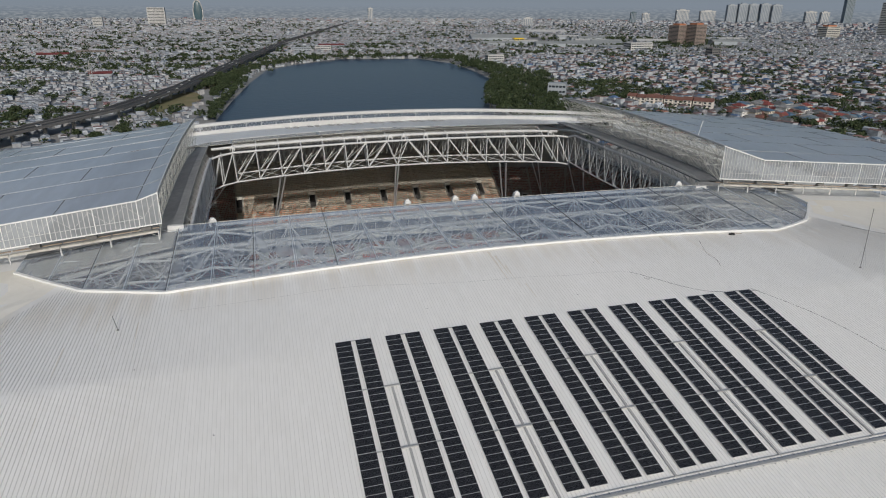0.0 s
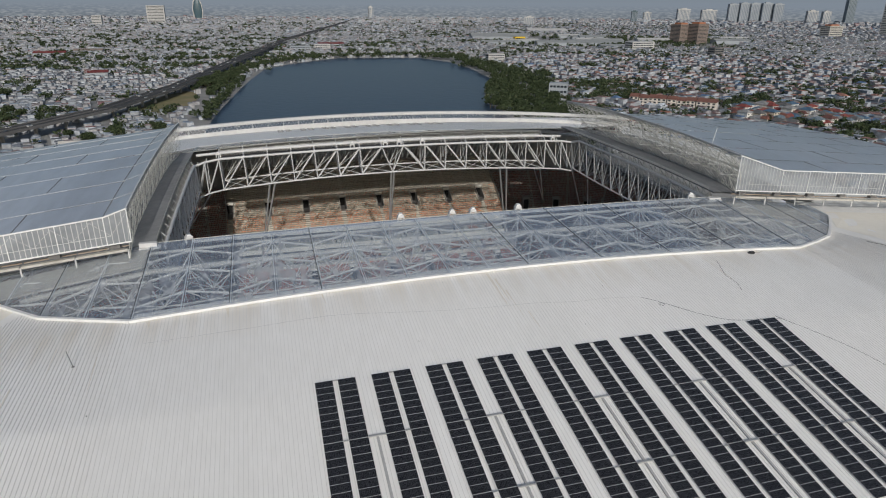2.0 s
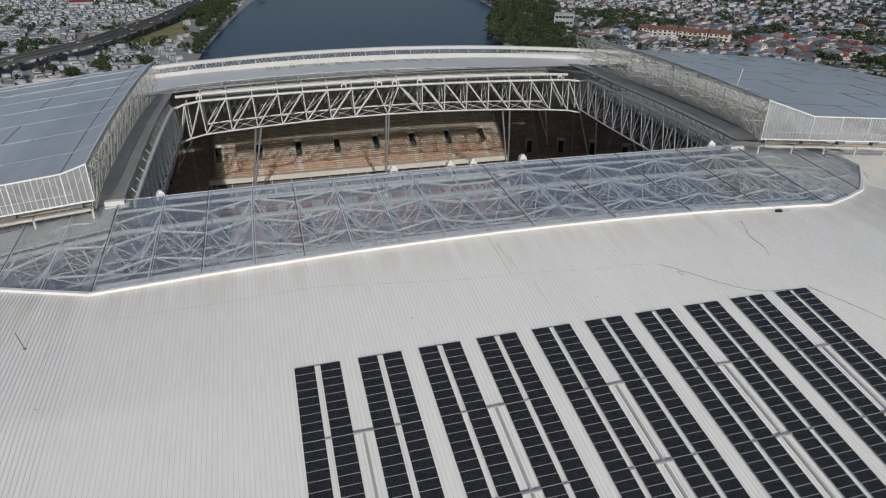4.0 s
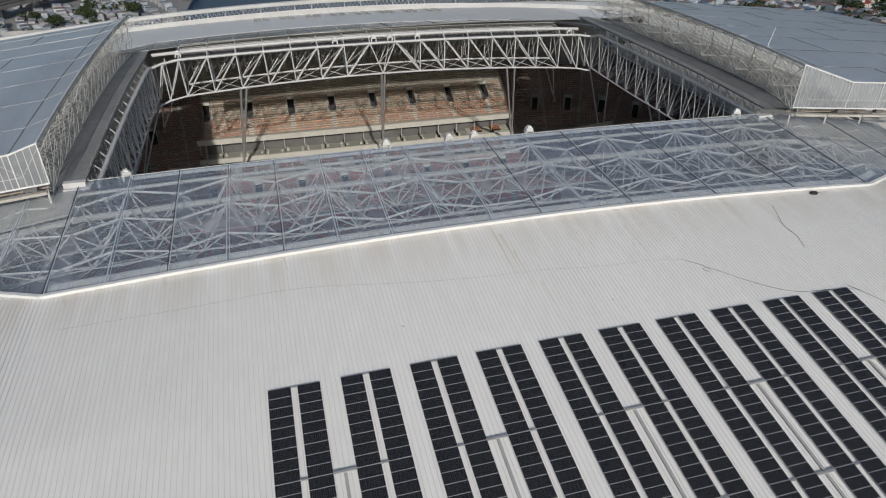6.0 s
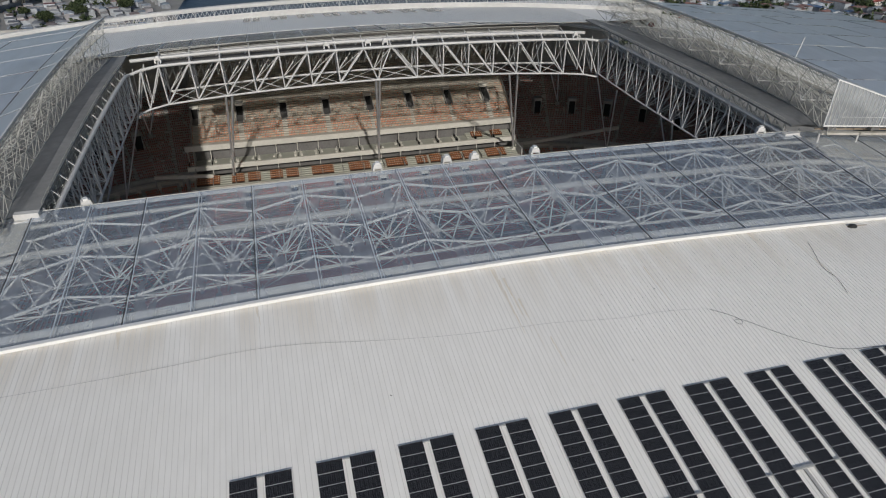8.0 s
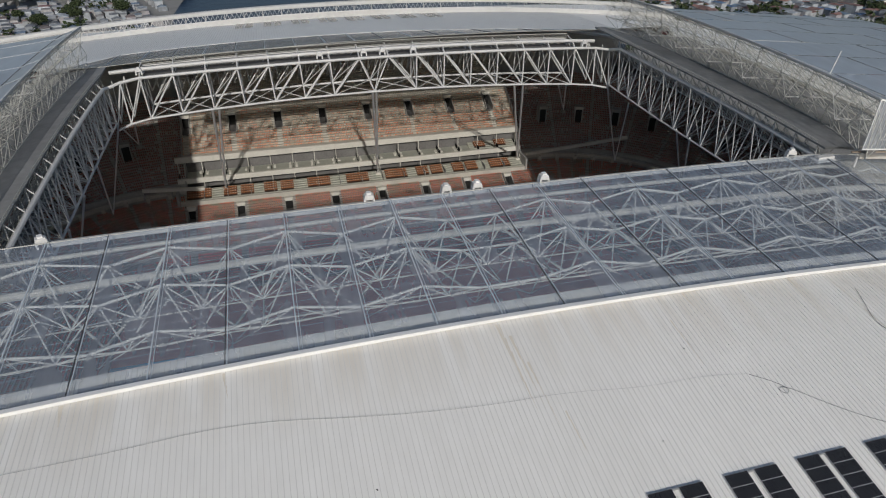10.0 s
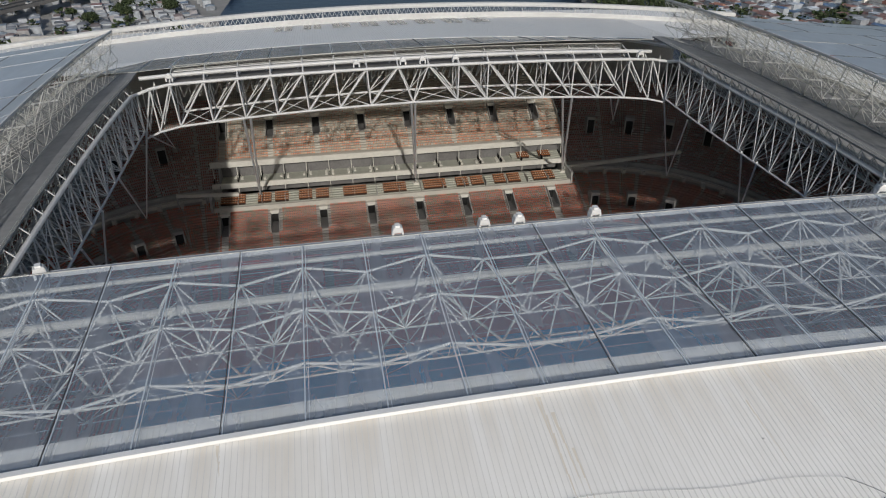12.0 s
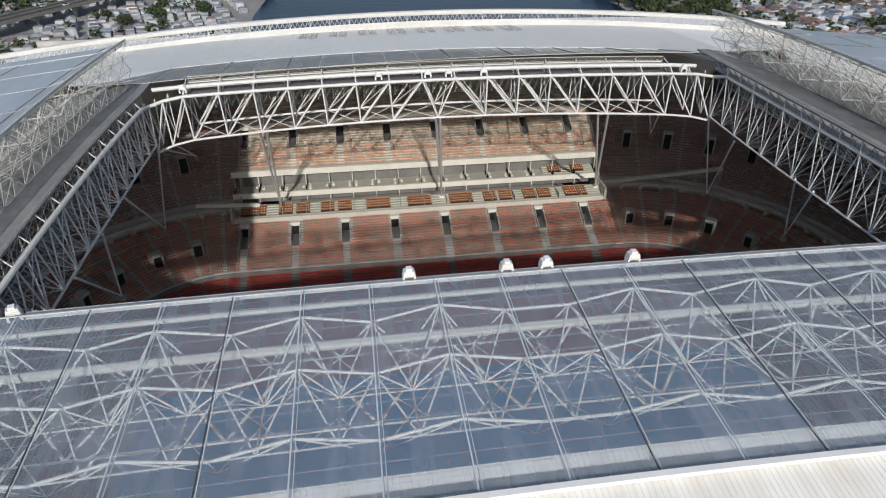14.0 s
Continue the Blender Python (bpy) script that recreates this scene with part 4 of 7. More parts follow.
        bar("skirt_post", (xa, y - 0.15, bot_z(xa)), (xa, y - 0.15, top_z(xa, y)), 0.13, 0.12, M_FLASH, o)
        n = max(3, round(abs(xb - xa) / 0.85))
        for k in range(1, n):
            x = xa + (xb - xa) * k / n
            bar("skirt_rib", (x, y - 0.06, bot_z(x)), (x, y - 0.06, top_z(x, y)), 0.11 if sgn < 0 else 0.06, 0.05, M_STEEL, o)
    # bogies and rail
    for k in range(7):
        x = xi + sgn * (3 + 9.5 * k)
        bar("bogie", (x - 0.9, y0 + 1.2, bot_z(x) - 0.75), (x + 0.9, y0 + 1.2, bot_z(x) - 0.75), 0.9, 0.7, M_CONCD, th, "dark wheel bogie")
        member("bogie_leg", (x, y0 + 1.2, bot_z(x) - 0.6), (x - 1.2, y0 + 1.5, bot_z(x) + 0.6), 0.12, M_STEEL, th)
        member("bogie_leg", (x, y0 + 1.2, bot_z(x) - 0.6), (x + 1.2, y0 + 1.5, bot_z(x) + 0.6), 0.12, M_STEEL, th)
    return th, top_z, bot_z


leafL, topL, botL = build_leaf(-1, "bluish translucent sliding roof leaf on white trusses, parked open", -27.0, 67.7, -30.8, 66.4, 61.9, 0.12)
leafR, topR, botR = build_leaf(1, "bluish translucent sliding roof leaf with upturned edge, parked open", 95.8, 70.0, 107.8, 66.0, 62.3, 0.09)

th = thing("service_walkway", "weathered beige service walkway hung inside the leaf's lattice", "walkway")
for k in range(9):
    ya, yb = 48 + 4.6 * k, 52.5 + 4.6 * k
    bar("plank", (103.0 + 0.05 * k, ya, 65.0), (103.05 + 0.05 * k, yb, 65.0), 1.3, 0.12, M_BEAM, th)
    member("hanger", (103.4, ya, 65.0), (103.4, ya, topR(103.4, ya) - 0.3), 0.06, M_LATTICE, th)
    member("hanger", (102.4, ya, 65.0), (102.4, ya, topR(102.4, ya) - 0.3), 0.06, M_LATTICE, th)

for sgn, bz, xi in ((-1, botL, -27.0), (1, botR, 95.8)):
    th = thing("rail_beam", "weathered pale rail beam below the sliding roof leaf", "rail beam", "rail beams")
    for k in range(7):
        xa, xb = xi + sgn * (8.5 * k + 1), xi + sgn * (8.5 * k + 9.2)
        bar("segment", (xa, 43.0, bz(xa) - 1.7), (xb, 43.0, bz(xb) - 1.7), 0.8, 0.4, M_BEAM, th)
        bar("rail", (xa, 44.3, bz(xa) - 1.4), (xb, 44.3, bz(xb) - 1.4), 0.2, 0.25, M_RUST, th, "rusty rail")
        member("stand", (xa, 43, bz(xa) - 3.4), (xa, 43, bz(xa) - 1.7), 0.15, M_STEEL, th)
    th2 = thing("end_stop", "white boxed end stop beside the opening", "end stop", "end stops")
    x = xi - sgn * 0.2
    block("body", min(x, x - sgn * 3.0), max(x, x - sgn * 3.0), 45.8, 46.7, 59.15, 59.95 if sgn < 0 else 59.6, M_STEEL, th2)
    block("base", min(x, x - sgn * 3.6), max(x, x - sgn * 3.6), 45.3, 47.1, 58.9, 59.15, M_STEEL, th2)


# ---- drive carriages on the rims ----
def carriage():
    th = thing("drive_carriage", "white boxed drive carriage on the rim of the opening", "carriage", "drive carriages")
    bm = bmesh.new()
    bmesh.ops.create_cube(bm, size=1)
    for v in bm.verts:
        k = 0.8 if v.co.z > 0 else 1.0
        v.co = Vector((v.co.x * 1.45 * k, v.co.y * 1.2 * k, v.co.z * 0.7 + 1.0))
    bmesh.ops.bevel(bm, geom=bm.edges[:], offset=0.08, segments=1, affect="EDGES")
    hs = part("housing", bm, M_STEEL, th)
    for sx in (-0.6, 0.6):
        block("leg", sx - 0.13, sx + 0.13, -0.5, 0.5, 0, 0.7, M_FLASH, th)
    block("motor", -0.3, 0.3, -0.35, 0.35, 1.35, 1.6, M_FLASH, hs)
    return th


proto = carriage()
proto.matrix_basis = pose(21.6, 48.5, 59.4)
for x in (32.4, 36.9, 47.0):
    copy_thing(proto, pose(x, 48.5, 59.4))
copy_thing(proto, pose(-18.6, 48.3, 58.6, 0, 0, 20))
copy_thing(proto, pose(89.4, 48.3, 58.9, 0, 0, -20))
for x in (-17.0, 22.2, 32.5, 36.9, 44.4, 89.3):
    copy_thing(proto, pose(x, 122.6, 59.2 + crown(x) * 0.65))
rail = thing("rim_girder", "white steel rail girder along the near rim", "girder")
for i in range(len(MULL) - 1):
    if -24 < MULL[i] < 90:
        bar("segment", (MULL[i], 48.6, rim_z(MULL[i]) - 0.9), (MULL[i + 1], 48.6, rim_z(MULL[i + 1]) - 0.9), 0.7, 0.5, M_STEEL, rail)


# ---- far parapet ----
par = thing("parapet", "white rounded parapet on lattice posts along the far eaves", "parapet", "", "structure")
px = [XC + 6.2 * k for k in range(-20, 21)]


def par_pt(x):
    d = abs(x - XC)
    return Vector((x, 205.5 - 0.0009 * d * d, far_z(x, -38)))


s = Soup()
prof = [(1.2, 3.6), (1.35, 4.4), (0.9, 4.85), (-0.2, 5.0), (-0.95, 4.8), (-1.25, 4.35), (-1.2, 3.75), (-1.0, 3.6)]
v, f = [], []
for x in px:
    p = par_pt(x)
    v += [tuple(p + Vector((0, a, b))) for a, b in prof]
n = len(prof)
for i in range(len(px) - 1):
    for j in range(n):
        f.append((i * n + j, i * n + (j + 1) % n, (i + 1) * n + (j + 1) % n, (i + 1) * n + j))
o = new("coping", mesh_of("coping", v, f, [M_COPE]))
o.parent = par
for x0, x1 in zip(px, px[1:]):
    a, b = par_pt(x0), par_pt(x1)
    up = Vector((0, -1.1, 3.6))
    lo = Vector((0, -1.6, 1.9))
    member("lower_tube", a + lo, b + lo, 0.16, M_STEEL, par)
    for k in range(4):
        p, q = a.lerp(b, k / 4), a.lerp(b, (k + 0.5) / 4)
        s.rod(p + lo, q + up, 0.07)
        s.rod(q + up, a.lerp(b, (k + 1) / 4) + lo, 0.07)
    member("post", a, a + up, 0.14, M_STEEL, par)
    bar("kerb", a + Vector((0, -1.75, 0.95)), b + Vector((0, -1.75, 0.95)), 0.12, 1.9, M_COPE, par, "pale kerb sheet")
s.make("lattice", [M_STEEL], par)["kind"] = "stuff"


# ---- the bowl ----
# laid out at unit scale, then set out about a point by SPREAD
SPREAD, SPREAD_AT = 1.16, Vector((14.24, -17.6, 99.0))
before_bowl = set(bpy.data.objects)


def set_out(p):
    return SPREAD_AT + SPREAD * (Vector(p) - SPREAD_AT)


gx0, gx1 = -18.5, 86.0


GXL = -16.9
BX, BY, BR = 52.5, 22.0, 16.0


def curve_pt(sgn, deg, off):
    """A point on the curved end of the stand, deg from the far straight."""
    t = radians(deg)
    return XC + sgn * (BX + (BR + off) * math.sin(t)), YC + BY + (BR + off) * math.cos(t)


def ring(off, seg=14, y_min=-1e9):
    """Rounded-rectangle line round the pitch, off metres behind the front row; far side first."""
    hx, hy, r = BX + BR, BY + BR, BR
    pts = []
    for cx, cy, a0 in ((XC + hx - r, YC + hy - r, 90), (XC + hx - r, YC - hy + r, 0), (XC - hx + r, YC - hy + r, -90), (XC - hx + r, YC + hy - r, 180)):
        for k in range(seg + 1):
            a = radians(a0 - 90 * k / seg)
            pts.append((cx + (r + off) * math.cos(a), cy + (r + off) * math.sin(a)))
    pts += [(GXL, YC + hy + off), (gx1 + 0.8, YC + hy + off)]
    return pts


VOMX = [-29.0, -15.6, -2.1, 11.4, 25.0, 39.1, 52.6, 66.1, 79.4, 93.0]


def terrace(name, offs_z, mat, label, skip_block=False, cuts=None, only_block=False):
    """Stepped concrete from a list of (offset, height)."""
    v, f = [], []
    loops = []
    prev = None
    for off, z in offs_z:
        if prev is not None:
            loops.append((off, prev))
        loops.append((off, z))
        prev = z
    n = None
    for off, z in loops:
        pts = ring(off)
        n = len(pts)
        v += [(x, y, z) for x, y in pts]
    for i in range(len(loops) - 1):
        for k in range(n):
            j = (k + 1) % n
            if skip_block and k == n - 2 or only_block and k != n - 2:
                continue
            if cuts and k == n - 2 and cuts[0] <= loops[i][0] and loops[i + 1][0] <= cuts[1] + 1e-6:
                # leave the ways in open
                edges = [GXL] + [e for x in VOMX if gx0 < x < gx1 for e in (x - 1.25, x + 1.25)] + [gx1 + 0.8]
                for xa, xb in zip(edges[::2], edges[1::2]):
                    ya, yb = v[i * n + k][1], v[(i + 1) * n + k][1]
                    za, zb = loops[i][1], loops[i + 1][1]
                    q = len(v)
                    v += [(xa, ya, za), (xa, yb, zb), (xb, yb, zb), (xb, ya, za)]
                    f.append((q, q + 1, q + 2, q + 3))
                continue
            f.append((i * n + k, (i + 1) * n + k, (i + 1) * n + j, i * n + j))
    return tagged(new(name, mesh_of(name, v, f, [mat])), label, "stand", "stadium stands", "structure")


def tier(rows, off0, z0, run, rise):
    return [(off0 + run * k, z0 + rise * k) for k in range(rows)]


CORNER = tier(4, 25.4, 13.5, 0.8, 0.385)
LOWER = tier(13, 0.0, 1.2, 0.85, 0.33)
MIDT = tier(17, 11.5, 6.9, 0.8, 0.385)
UPT = tier(34, 36.5, 24.2, 0.82, 0.50)
UPC = tier(34, 32.4, 17.3, 0.82, 0.50)
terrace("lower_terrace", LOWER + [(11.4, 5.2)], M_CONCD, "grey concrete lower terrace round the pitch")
terrace("middle_terrace", [(11.1, 4.9), (11.4, 5.6)] + MIDT + [(26.0, 13.4)], M_CONC, "grey concrete middle terrace with stepped rows", False, (11.5 + 0.8 * 8 - 0.01, 24.4))
terrace("upper_terrace", [(35.8, 22.6), (36.0, 24.2)] + UPT + [(65.0, 41.4)], M_PALE, "grey concrete upper terrace with steep rows", False, (36.5 + 0.82 * 8 - 0.01, 36.5 + 0.82 * 15 + 0.01), True)
terrace("corner_terrace", [(24.9, 13.1)] + CORNER + [(28.5, 13.2), (31.2, 16.2), (32.2, 16.3)] + UPC + [(60.3, 34.4)], M_CONC, "grey concrete terraces at the curved ends", True)
for nm, x in (("wall_upper_west", GXL), ("wall_upper_east", gx1 + 0.8)):
    # stepped cheek wall where the upper tier rises above the curved ends
    v = []
    for dx in (-0.15, 0.15):
        v += [(x + dx, YC + BY + BR + o, z) for o, z in ((31.5, 16.3), (36.0, 16.3), (65.0, 34.0), (65.0, 42.0), (36.0, 25.1), (35.6, 25.1), (35.6, 22.4), (31.5, 17.0))]
    f = [tuple(range(8)), tuple(range(15, 7, -1))] + [(k, (k + 1) % 8 + 0, (k + 1) % 8 + 8, k + 8) for k in range(8)]
    tagged(new(nm, mesh_of(nm, v, f, [M_CONC])), "grey concrete cheek wall beside the upper tier", "wall", "", "structure")
terrace("concourse", [(25.5, 12.7), (33.0, 12.8), (33.1, 13.0)], M_CONC, "grey concrete concourse between the tiers")
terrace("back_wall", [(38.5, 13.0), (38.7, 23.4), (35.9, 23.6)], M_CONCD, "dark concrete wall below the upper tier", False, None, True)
terrace("front_wall", [(-0.6, 0.0), (-0.5, 1.25), (0.0, 1.25)], M_CONCD, "low concrete wall in front of the terrace")
terrace("walkway_wall", [(11.0, 4.9), (11.05, 6.6), (11.35, 6.6), (11.4, 5.0)], M_CONCD, "grey concrete balustrade in front of the middle terrace")
plan_face("pitch", [(XC - 68.5, YC - 38), (XC + 68.5, YC - 38), (XC + 68.5, YC + 38), (XC - 68.5, YC + 38)], 0.2, M_TRACK, "dusty red surround of the stadium pitch", "pitch")
block("pitch_cover", -52.0, 112.0, YC - 37, 96.0, 0.22, 0.42, M_GRASS, None)
tagged(bpy.data.objects["pitch_cover"], "blue protective cover spread over the pitch", "pitch cover", "", "structure")

SEATV = [(-0.17, 0, 0.38), (0.17, 0, 0.38), (0.17, 0.38, 0.36), (-0.17, 0.38, 0.36), (-0.17, 0.42, 0.62), (0.17, 0.42, 0.62), (-0.17, 0, 0.28), (0.17, 0, 0.28)]
SEATF = [(0, 1, 2, 3), (3, 2, 5, 4), (6, 7, 1, 0)]


seat_rnd = random.Random(41)


def seats(name, rows, mat, label, gap, aisle_w, vom_rows, pitch=0.56, y_from=70.0, fill=1.0, skip_block=False, only_block=False):
    sp = Soup()
    V, F = sp.v, sp.f
    for ri, (off, z) in enumerate(rows):
        pts = ring(off + 0.2, 14)
        n = len(pts)
        for k in range(n):
            a, b = Vector(pts[k]), Vector(pts[(k + 1) % n])
            L = (b - a).length
            if L < 0.3 or max(a.y, b.y) < y_from or (skip_block and k == n - 2) or (only_block and k != n - 2):
                continue
            d = (b - a) / L
            nrm = Vector((-d.y, d.x))
            m = int(L / pitch)
            straight = L > 10
            for q in range(m):
                c = a + d * (q + 0.5) * pitch
                if c.y < y_from:
                    continue
                if straight and abs(d.x) > 0.9:
                    dv = min(abs(c.x - vx) for vx in VOMX)
                    if dv < (gap if ri in vom_rows else aisle_w):
                        continue
                elif straight:
                    if (q * pitch) % 13.5 < 1.3:
                        continue
                elif q < 1 and k % 2 == 0:
                    continue
                if fill < 1 and seat_rnd.random() > fill:
                    continue
                i0 = len(V)
                for x, y, h in SEATV:
                    V.append((c.x + d.x * x + nrm.x * y, c.y + d.y * x + nrm.y * y, z + h))
                for t in SEATF:
                    F.append(tuple(e + i0 for e in t))
    sp.i = [0] * len(F)
    return tagged(sp.make(name, [mat]), label, "seats", "", "stuff")


seats("lower_seats", LOWER, M_SEATRED, "rows of plain red tip-up seats on the lower terrace", 1.2, 1.0, range(0), 0.46)
seats("middle_seats", MIDT, M_SEAT, "rows of orange-red and dull green seats on the middle terrace", 1.75, 1.0, range(8, 17))
seats("upper_seats", UPT[:7], M_SEATUP, "rows of faded orange and beige seats on the upper terrace", 1.7, 0.7, range(0), 0.5, 70.0, 0.97, False, True)
seats("bleached_seats", UPT[7:16], M_SEATMID, "rows of bleached tan and orange seats round the upper entrances", 1.7, 0.7, range(1, 9), 0.5, 70.0, 0.97, False, True)
seats("top_seats", UPT[16:], M_SEATTOP, "rows of sun-bleached beige seats high on the upper terrace", 1.7, 0.7, range(0), 0.56, 70.0, 0.95, False, True)


seats("corner_lower_seats", CORNER, M_SEAT, "rows of orange-red seats below the curved concourse", 2.1, 0.7, range(0), 0.56, 70.0, 0.97, True)
seats("corner_seats", UPC, M_SEATSHADE, "rows of red-brown seats at the curved ends, dimmed to stand for shade", 2.1, 0.7, range(0), 0.56, 70.0, 0.92, True)


def vomitory(x, y, z, w, h, deep):
    """An entrance through a terrace, facing the pitch: side walls, lintel and a black slab for the unlit way in."""
    th = thing("stand_entrance", "concrete stand entrance with a dark opening", "entrance", "stand entrances")
    block("side_wall", -w / 2 - 0.3, -w / 2, -0.4, deep, -0.6, h, M_CONC, th)
    block("side_wall", w / 2, w / 2 + 0.3, -0.4, deep, -0.6, h, M_CONC, th)
    block("lintel", -w / 2 - 0.3, w / 2 + 0.3, -0.35, deep * 0.5, h - 0.05, h + 0.9, M_CONC, th)
    block("opening", -w / 2, w / 2, 0.1, 0.25, -0.3, h - 0.05, M_DARK, th, "black slab standing for the unlit way in")
    th.matrix_basis = pose(x, y, z)
    return th


yf = YC + 38


def sunk_way(name_row, off, z, run, rise, n, label):
    """A way in sunk between the rows: floor, two stepped side walls, lintel and a black slab for the unlit doorway."""
    th = thing("stand_entrance", label, "entrance", "stand entrances")
    L = run * n
    block("floor", -1.25, 1.25, -0.2, L, -0.35, -0.05, M_CONCD, th)
    for sx in (-1.25, 1.05):
        pts = [(sx, -0.3, -0.3), (sx + 0.2, -0.3, -0.3), (sx + 0.2, L, -0.3), (sx, L, -0.3), (sx, -0.3, 0.75), (sx + 0.2, -0.3, 0.75), (sx + 0.2, L, rise * n + 0.75), (sx, L, rise * n + 0.75)]
        o = new("side_wall", mesh_of("side_wall", pts, BOXF_LOOP, [M_CONC]))
        o.parent = th
    block("doorway", -1.05, 1.05, L - 0.35, L - 0.2, -0.1, rise * n - 0.1, M_DARK, th, "black slab standing for the unlit doorway")
    block("lintel", -1.25, 1.25, L - 1.1, L + 0.1, rise * n - 0.25, rise * n + 0.75, M_DECKW, th)
    th.matrix_basis = pose(VOMX[1], yf + off, z)
    return th


BOXF_LOOP = [(0, 3, 2, 1), (4, 5, 6, 7), (0, 1, 5, 4), (1, 2, 6, 5), (2, 3, 7, 6), (3, 0, 4, 7)]
w1 = sunk_way("middle", 11.5 + 0.8 * 8, 6.9 + 0.385 * 8, 0.8, 0.385, 8, "sunken concrete stand entrance with a black slab standing for the unlit doorway")
w2 = sunk_way("upper", 36.5 + 0.82 * 8, 24.2 + 0.5 * 8, 0.82, 0.5, 7, "sunken concrete stand entrance in the upper tier")
for x in VOMX[2:-1]:
    copy_thing(w1, pose(x, yf + 11.5 + 0.8 * 8, 6.9 + 0.385 * 8))
    copy_thing(w2, pose(x, yf + 36.5 + 0.82 * 8, 24.2 + 0.5 * 8))
v1 = vomitory(VOMX[0], yf + 17.9, 9.0, 2.0, 4.0, 3.4)
v1.matrix_basis = pose(*curve_pt(-1, 17, 17.4), 9.0, 0, 0, 17)
for sgn, angles in ((-1, (34, 51, 68)), (1, (5.4, 24, 42.5, 61, 79))):
    for a in angles:
        copy_thing(v1, pose(*curve_pt(sgn, a, 17.4), 9.0, 0, 0, -sgn * a))
v2 = vomitory(VOMX[0], yf + 41.5, 22.6, 2.1, 4.9, 3.4)
v2.matrix_basis = pose(*curve_pt(-1, 15.3, 41.5), 22.6, 0, 0, 15.3)
for sgn, angles in ((-1, (28, 41, 54, 67)), (1, (9.5, 21.5, 33.5, 45.5, 57.5, 69.5))):
    for a in angles:
        copy_thing(v2, pose(*curve_pt(sgn, a, 41.5), 22.6, 0, 0, -sgn * a))

# stair flights below the middle entrances
st = thing("stair_flight", "concrete stair flight with low walls", "stairs", "stair flights")
for k in range(8):
    block("step", -0.9, 0.9, 0.8 * k, 0.8 * k + 0.8, 0.385 * k - 0.2, 0.385 * k + 0.22, M_CONC, st)
st.matrix_basis = pose(VOMX[1], yf + 11.7, 6.9)
for x in VOMX[2:-1]:
    copy_thing(st, pose(x, yf + 11.7, 6.9))

# ---- guest block between the tiers, far side ----
deck = thing("guest_deck", "white-edged concrete guest decks between the seating tiers", "deck", "", "structure")
y0 = yf + 25.0
block("front_ledge", gx0, gx1, y0 + 0.2, y0 + 1.0, 13.2, 14.7, M_PALE, deck, "pale concrete ledge")
for k in range(6):
    block("step", gx0, gx1, y0 + 1.0 + 0.95 * k, y0 + 1.95 + 0.95 * k, 13.0, 14.1 + 0.28 * k, M_GFLOOR, deck)
block("lower_band", gx0 - 0.6, gx1 + 0.6, y0 + 7.4, y0 + 8.0, 17.2, 18.7, M_DECKW, deck, "white concrete deck edge")
block("lower_slab", gx0, gx1, y0 + 8.0, y0 + 15.5, 17.2, 17.6, M_GFLOOR, deck)
block("upper_band", gx0 - 0.6, gx1 + 0.6, y0 + 10.0, y0 + 10.7, 22.6, 24.3, M_DECKW, deck, "white concrete deck edge")
block("upper_slab", gx0, gx1, y0 + 10.7, y0 + 15.5, 22.9, 23.3, M_CONC, deck)
block("lounge_floor", gx0, 70.4, y0 + 9.2, y0 + 13.6, 17.6, 18.1, M_GFLOOR, deck, "smooth grey-green lounge floor")
for k in range(5):
    block("step", 70.4, gx1, y0 + 9.2 + 0.9 * k, y0 + 10.1 + 0.9 * k, 17.6, 18.0 + 0.25 * k, M_GFLOOR, deck)
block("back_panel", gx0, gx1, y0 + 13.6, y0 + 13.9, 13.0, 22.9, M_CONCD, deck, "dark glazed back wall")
block("end_wall", gx0 - 0.8, gx0 - 0.2, y0 + 0.4, y0 + 12, 13.0, 17.2, M_CONC, deck)
block("end_wall", gx1 + 0.2, gx1 + 0.8, y0 + 0.4, y0 + 12, 13.0, 17.2, M_CONC, deck)
nb = 16
for k in range(nb + 1):
    x = gx0 + (gx1 - gx0) * k / nb
    member("post", (x, y0 + 10.4, 18.4), (x, y0 + 10.4, 22.7), 0.12, M_DECKW, deck)
    member("post", (x, y0 + 7.9, 15.2), (x, y0 + 7.9, 17.3), 0.12, M_DECKW, deck)
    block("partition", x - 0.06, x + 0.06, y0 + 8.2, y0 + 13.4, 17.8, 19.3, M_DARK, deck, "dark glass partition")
    block("partition", x - 0.06, x + 0.06, y0 + 1.2, y0 + 7.0, 14.2, 15.9, M_CONC, deck)
random.seed(5)
for k in range(nb):
    x = gx0 + (gx1 - gx0) * (k + 0.5) / nb
    if random.random() < 0.6:
        block("ceiling_unit", x - 1.6, x + 1.6, y0 + 10.8, y0 + 11.4, 22.2, 22.55, M_DECKW, deck)


def club_chair():
    th = thing("club_chair", "small cream club chair on the lounge deck", "chair", "club chairs")
    block("seat", -0.35, 0.35, -0.3, 0.35, 0.0, 0.42, M_DECKW, th)
    block("backrest", -0.35, 0.35, 0.22, 0.38, 0.42, 0.85, M_DECKW, th)
    return th


chair = club_chair()
chair.matrix_basis = pose(gx0 + 1.1, y0 + 10.0, 18.1, 0, 0, 90)
for k in range(14):
    for dx, turn in ((-1.0, -90), (1.0, 90)):
        for r in range(3):
            if (k or dx > 0) and random.random() < 0.7:
                copy_thing(chair, pose(gx0 + (gx1 - gx0) * k / nb + dx, y0 + 10.0 + 1.1 * r, 18.1, 0, 0, turn))


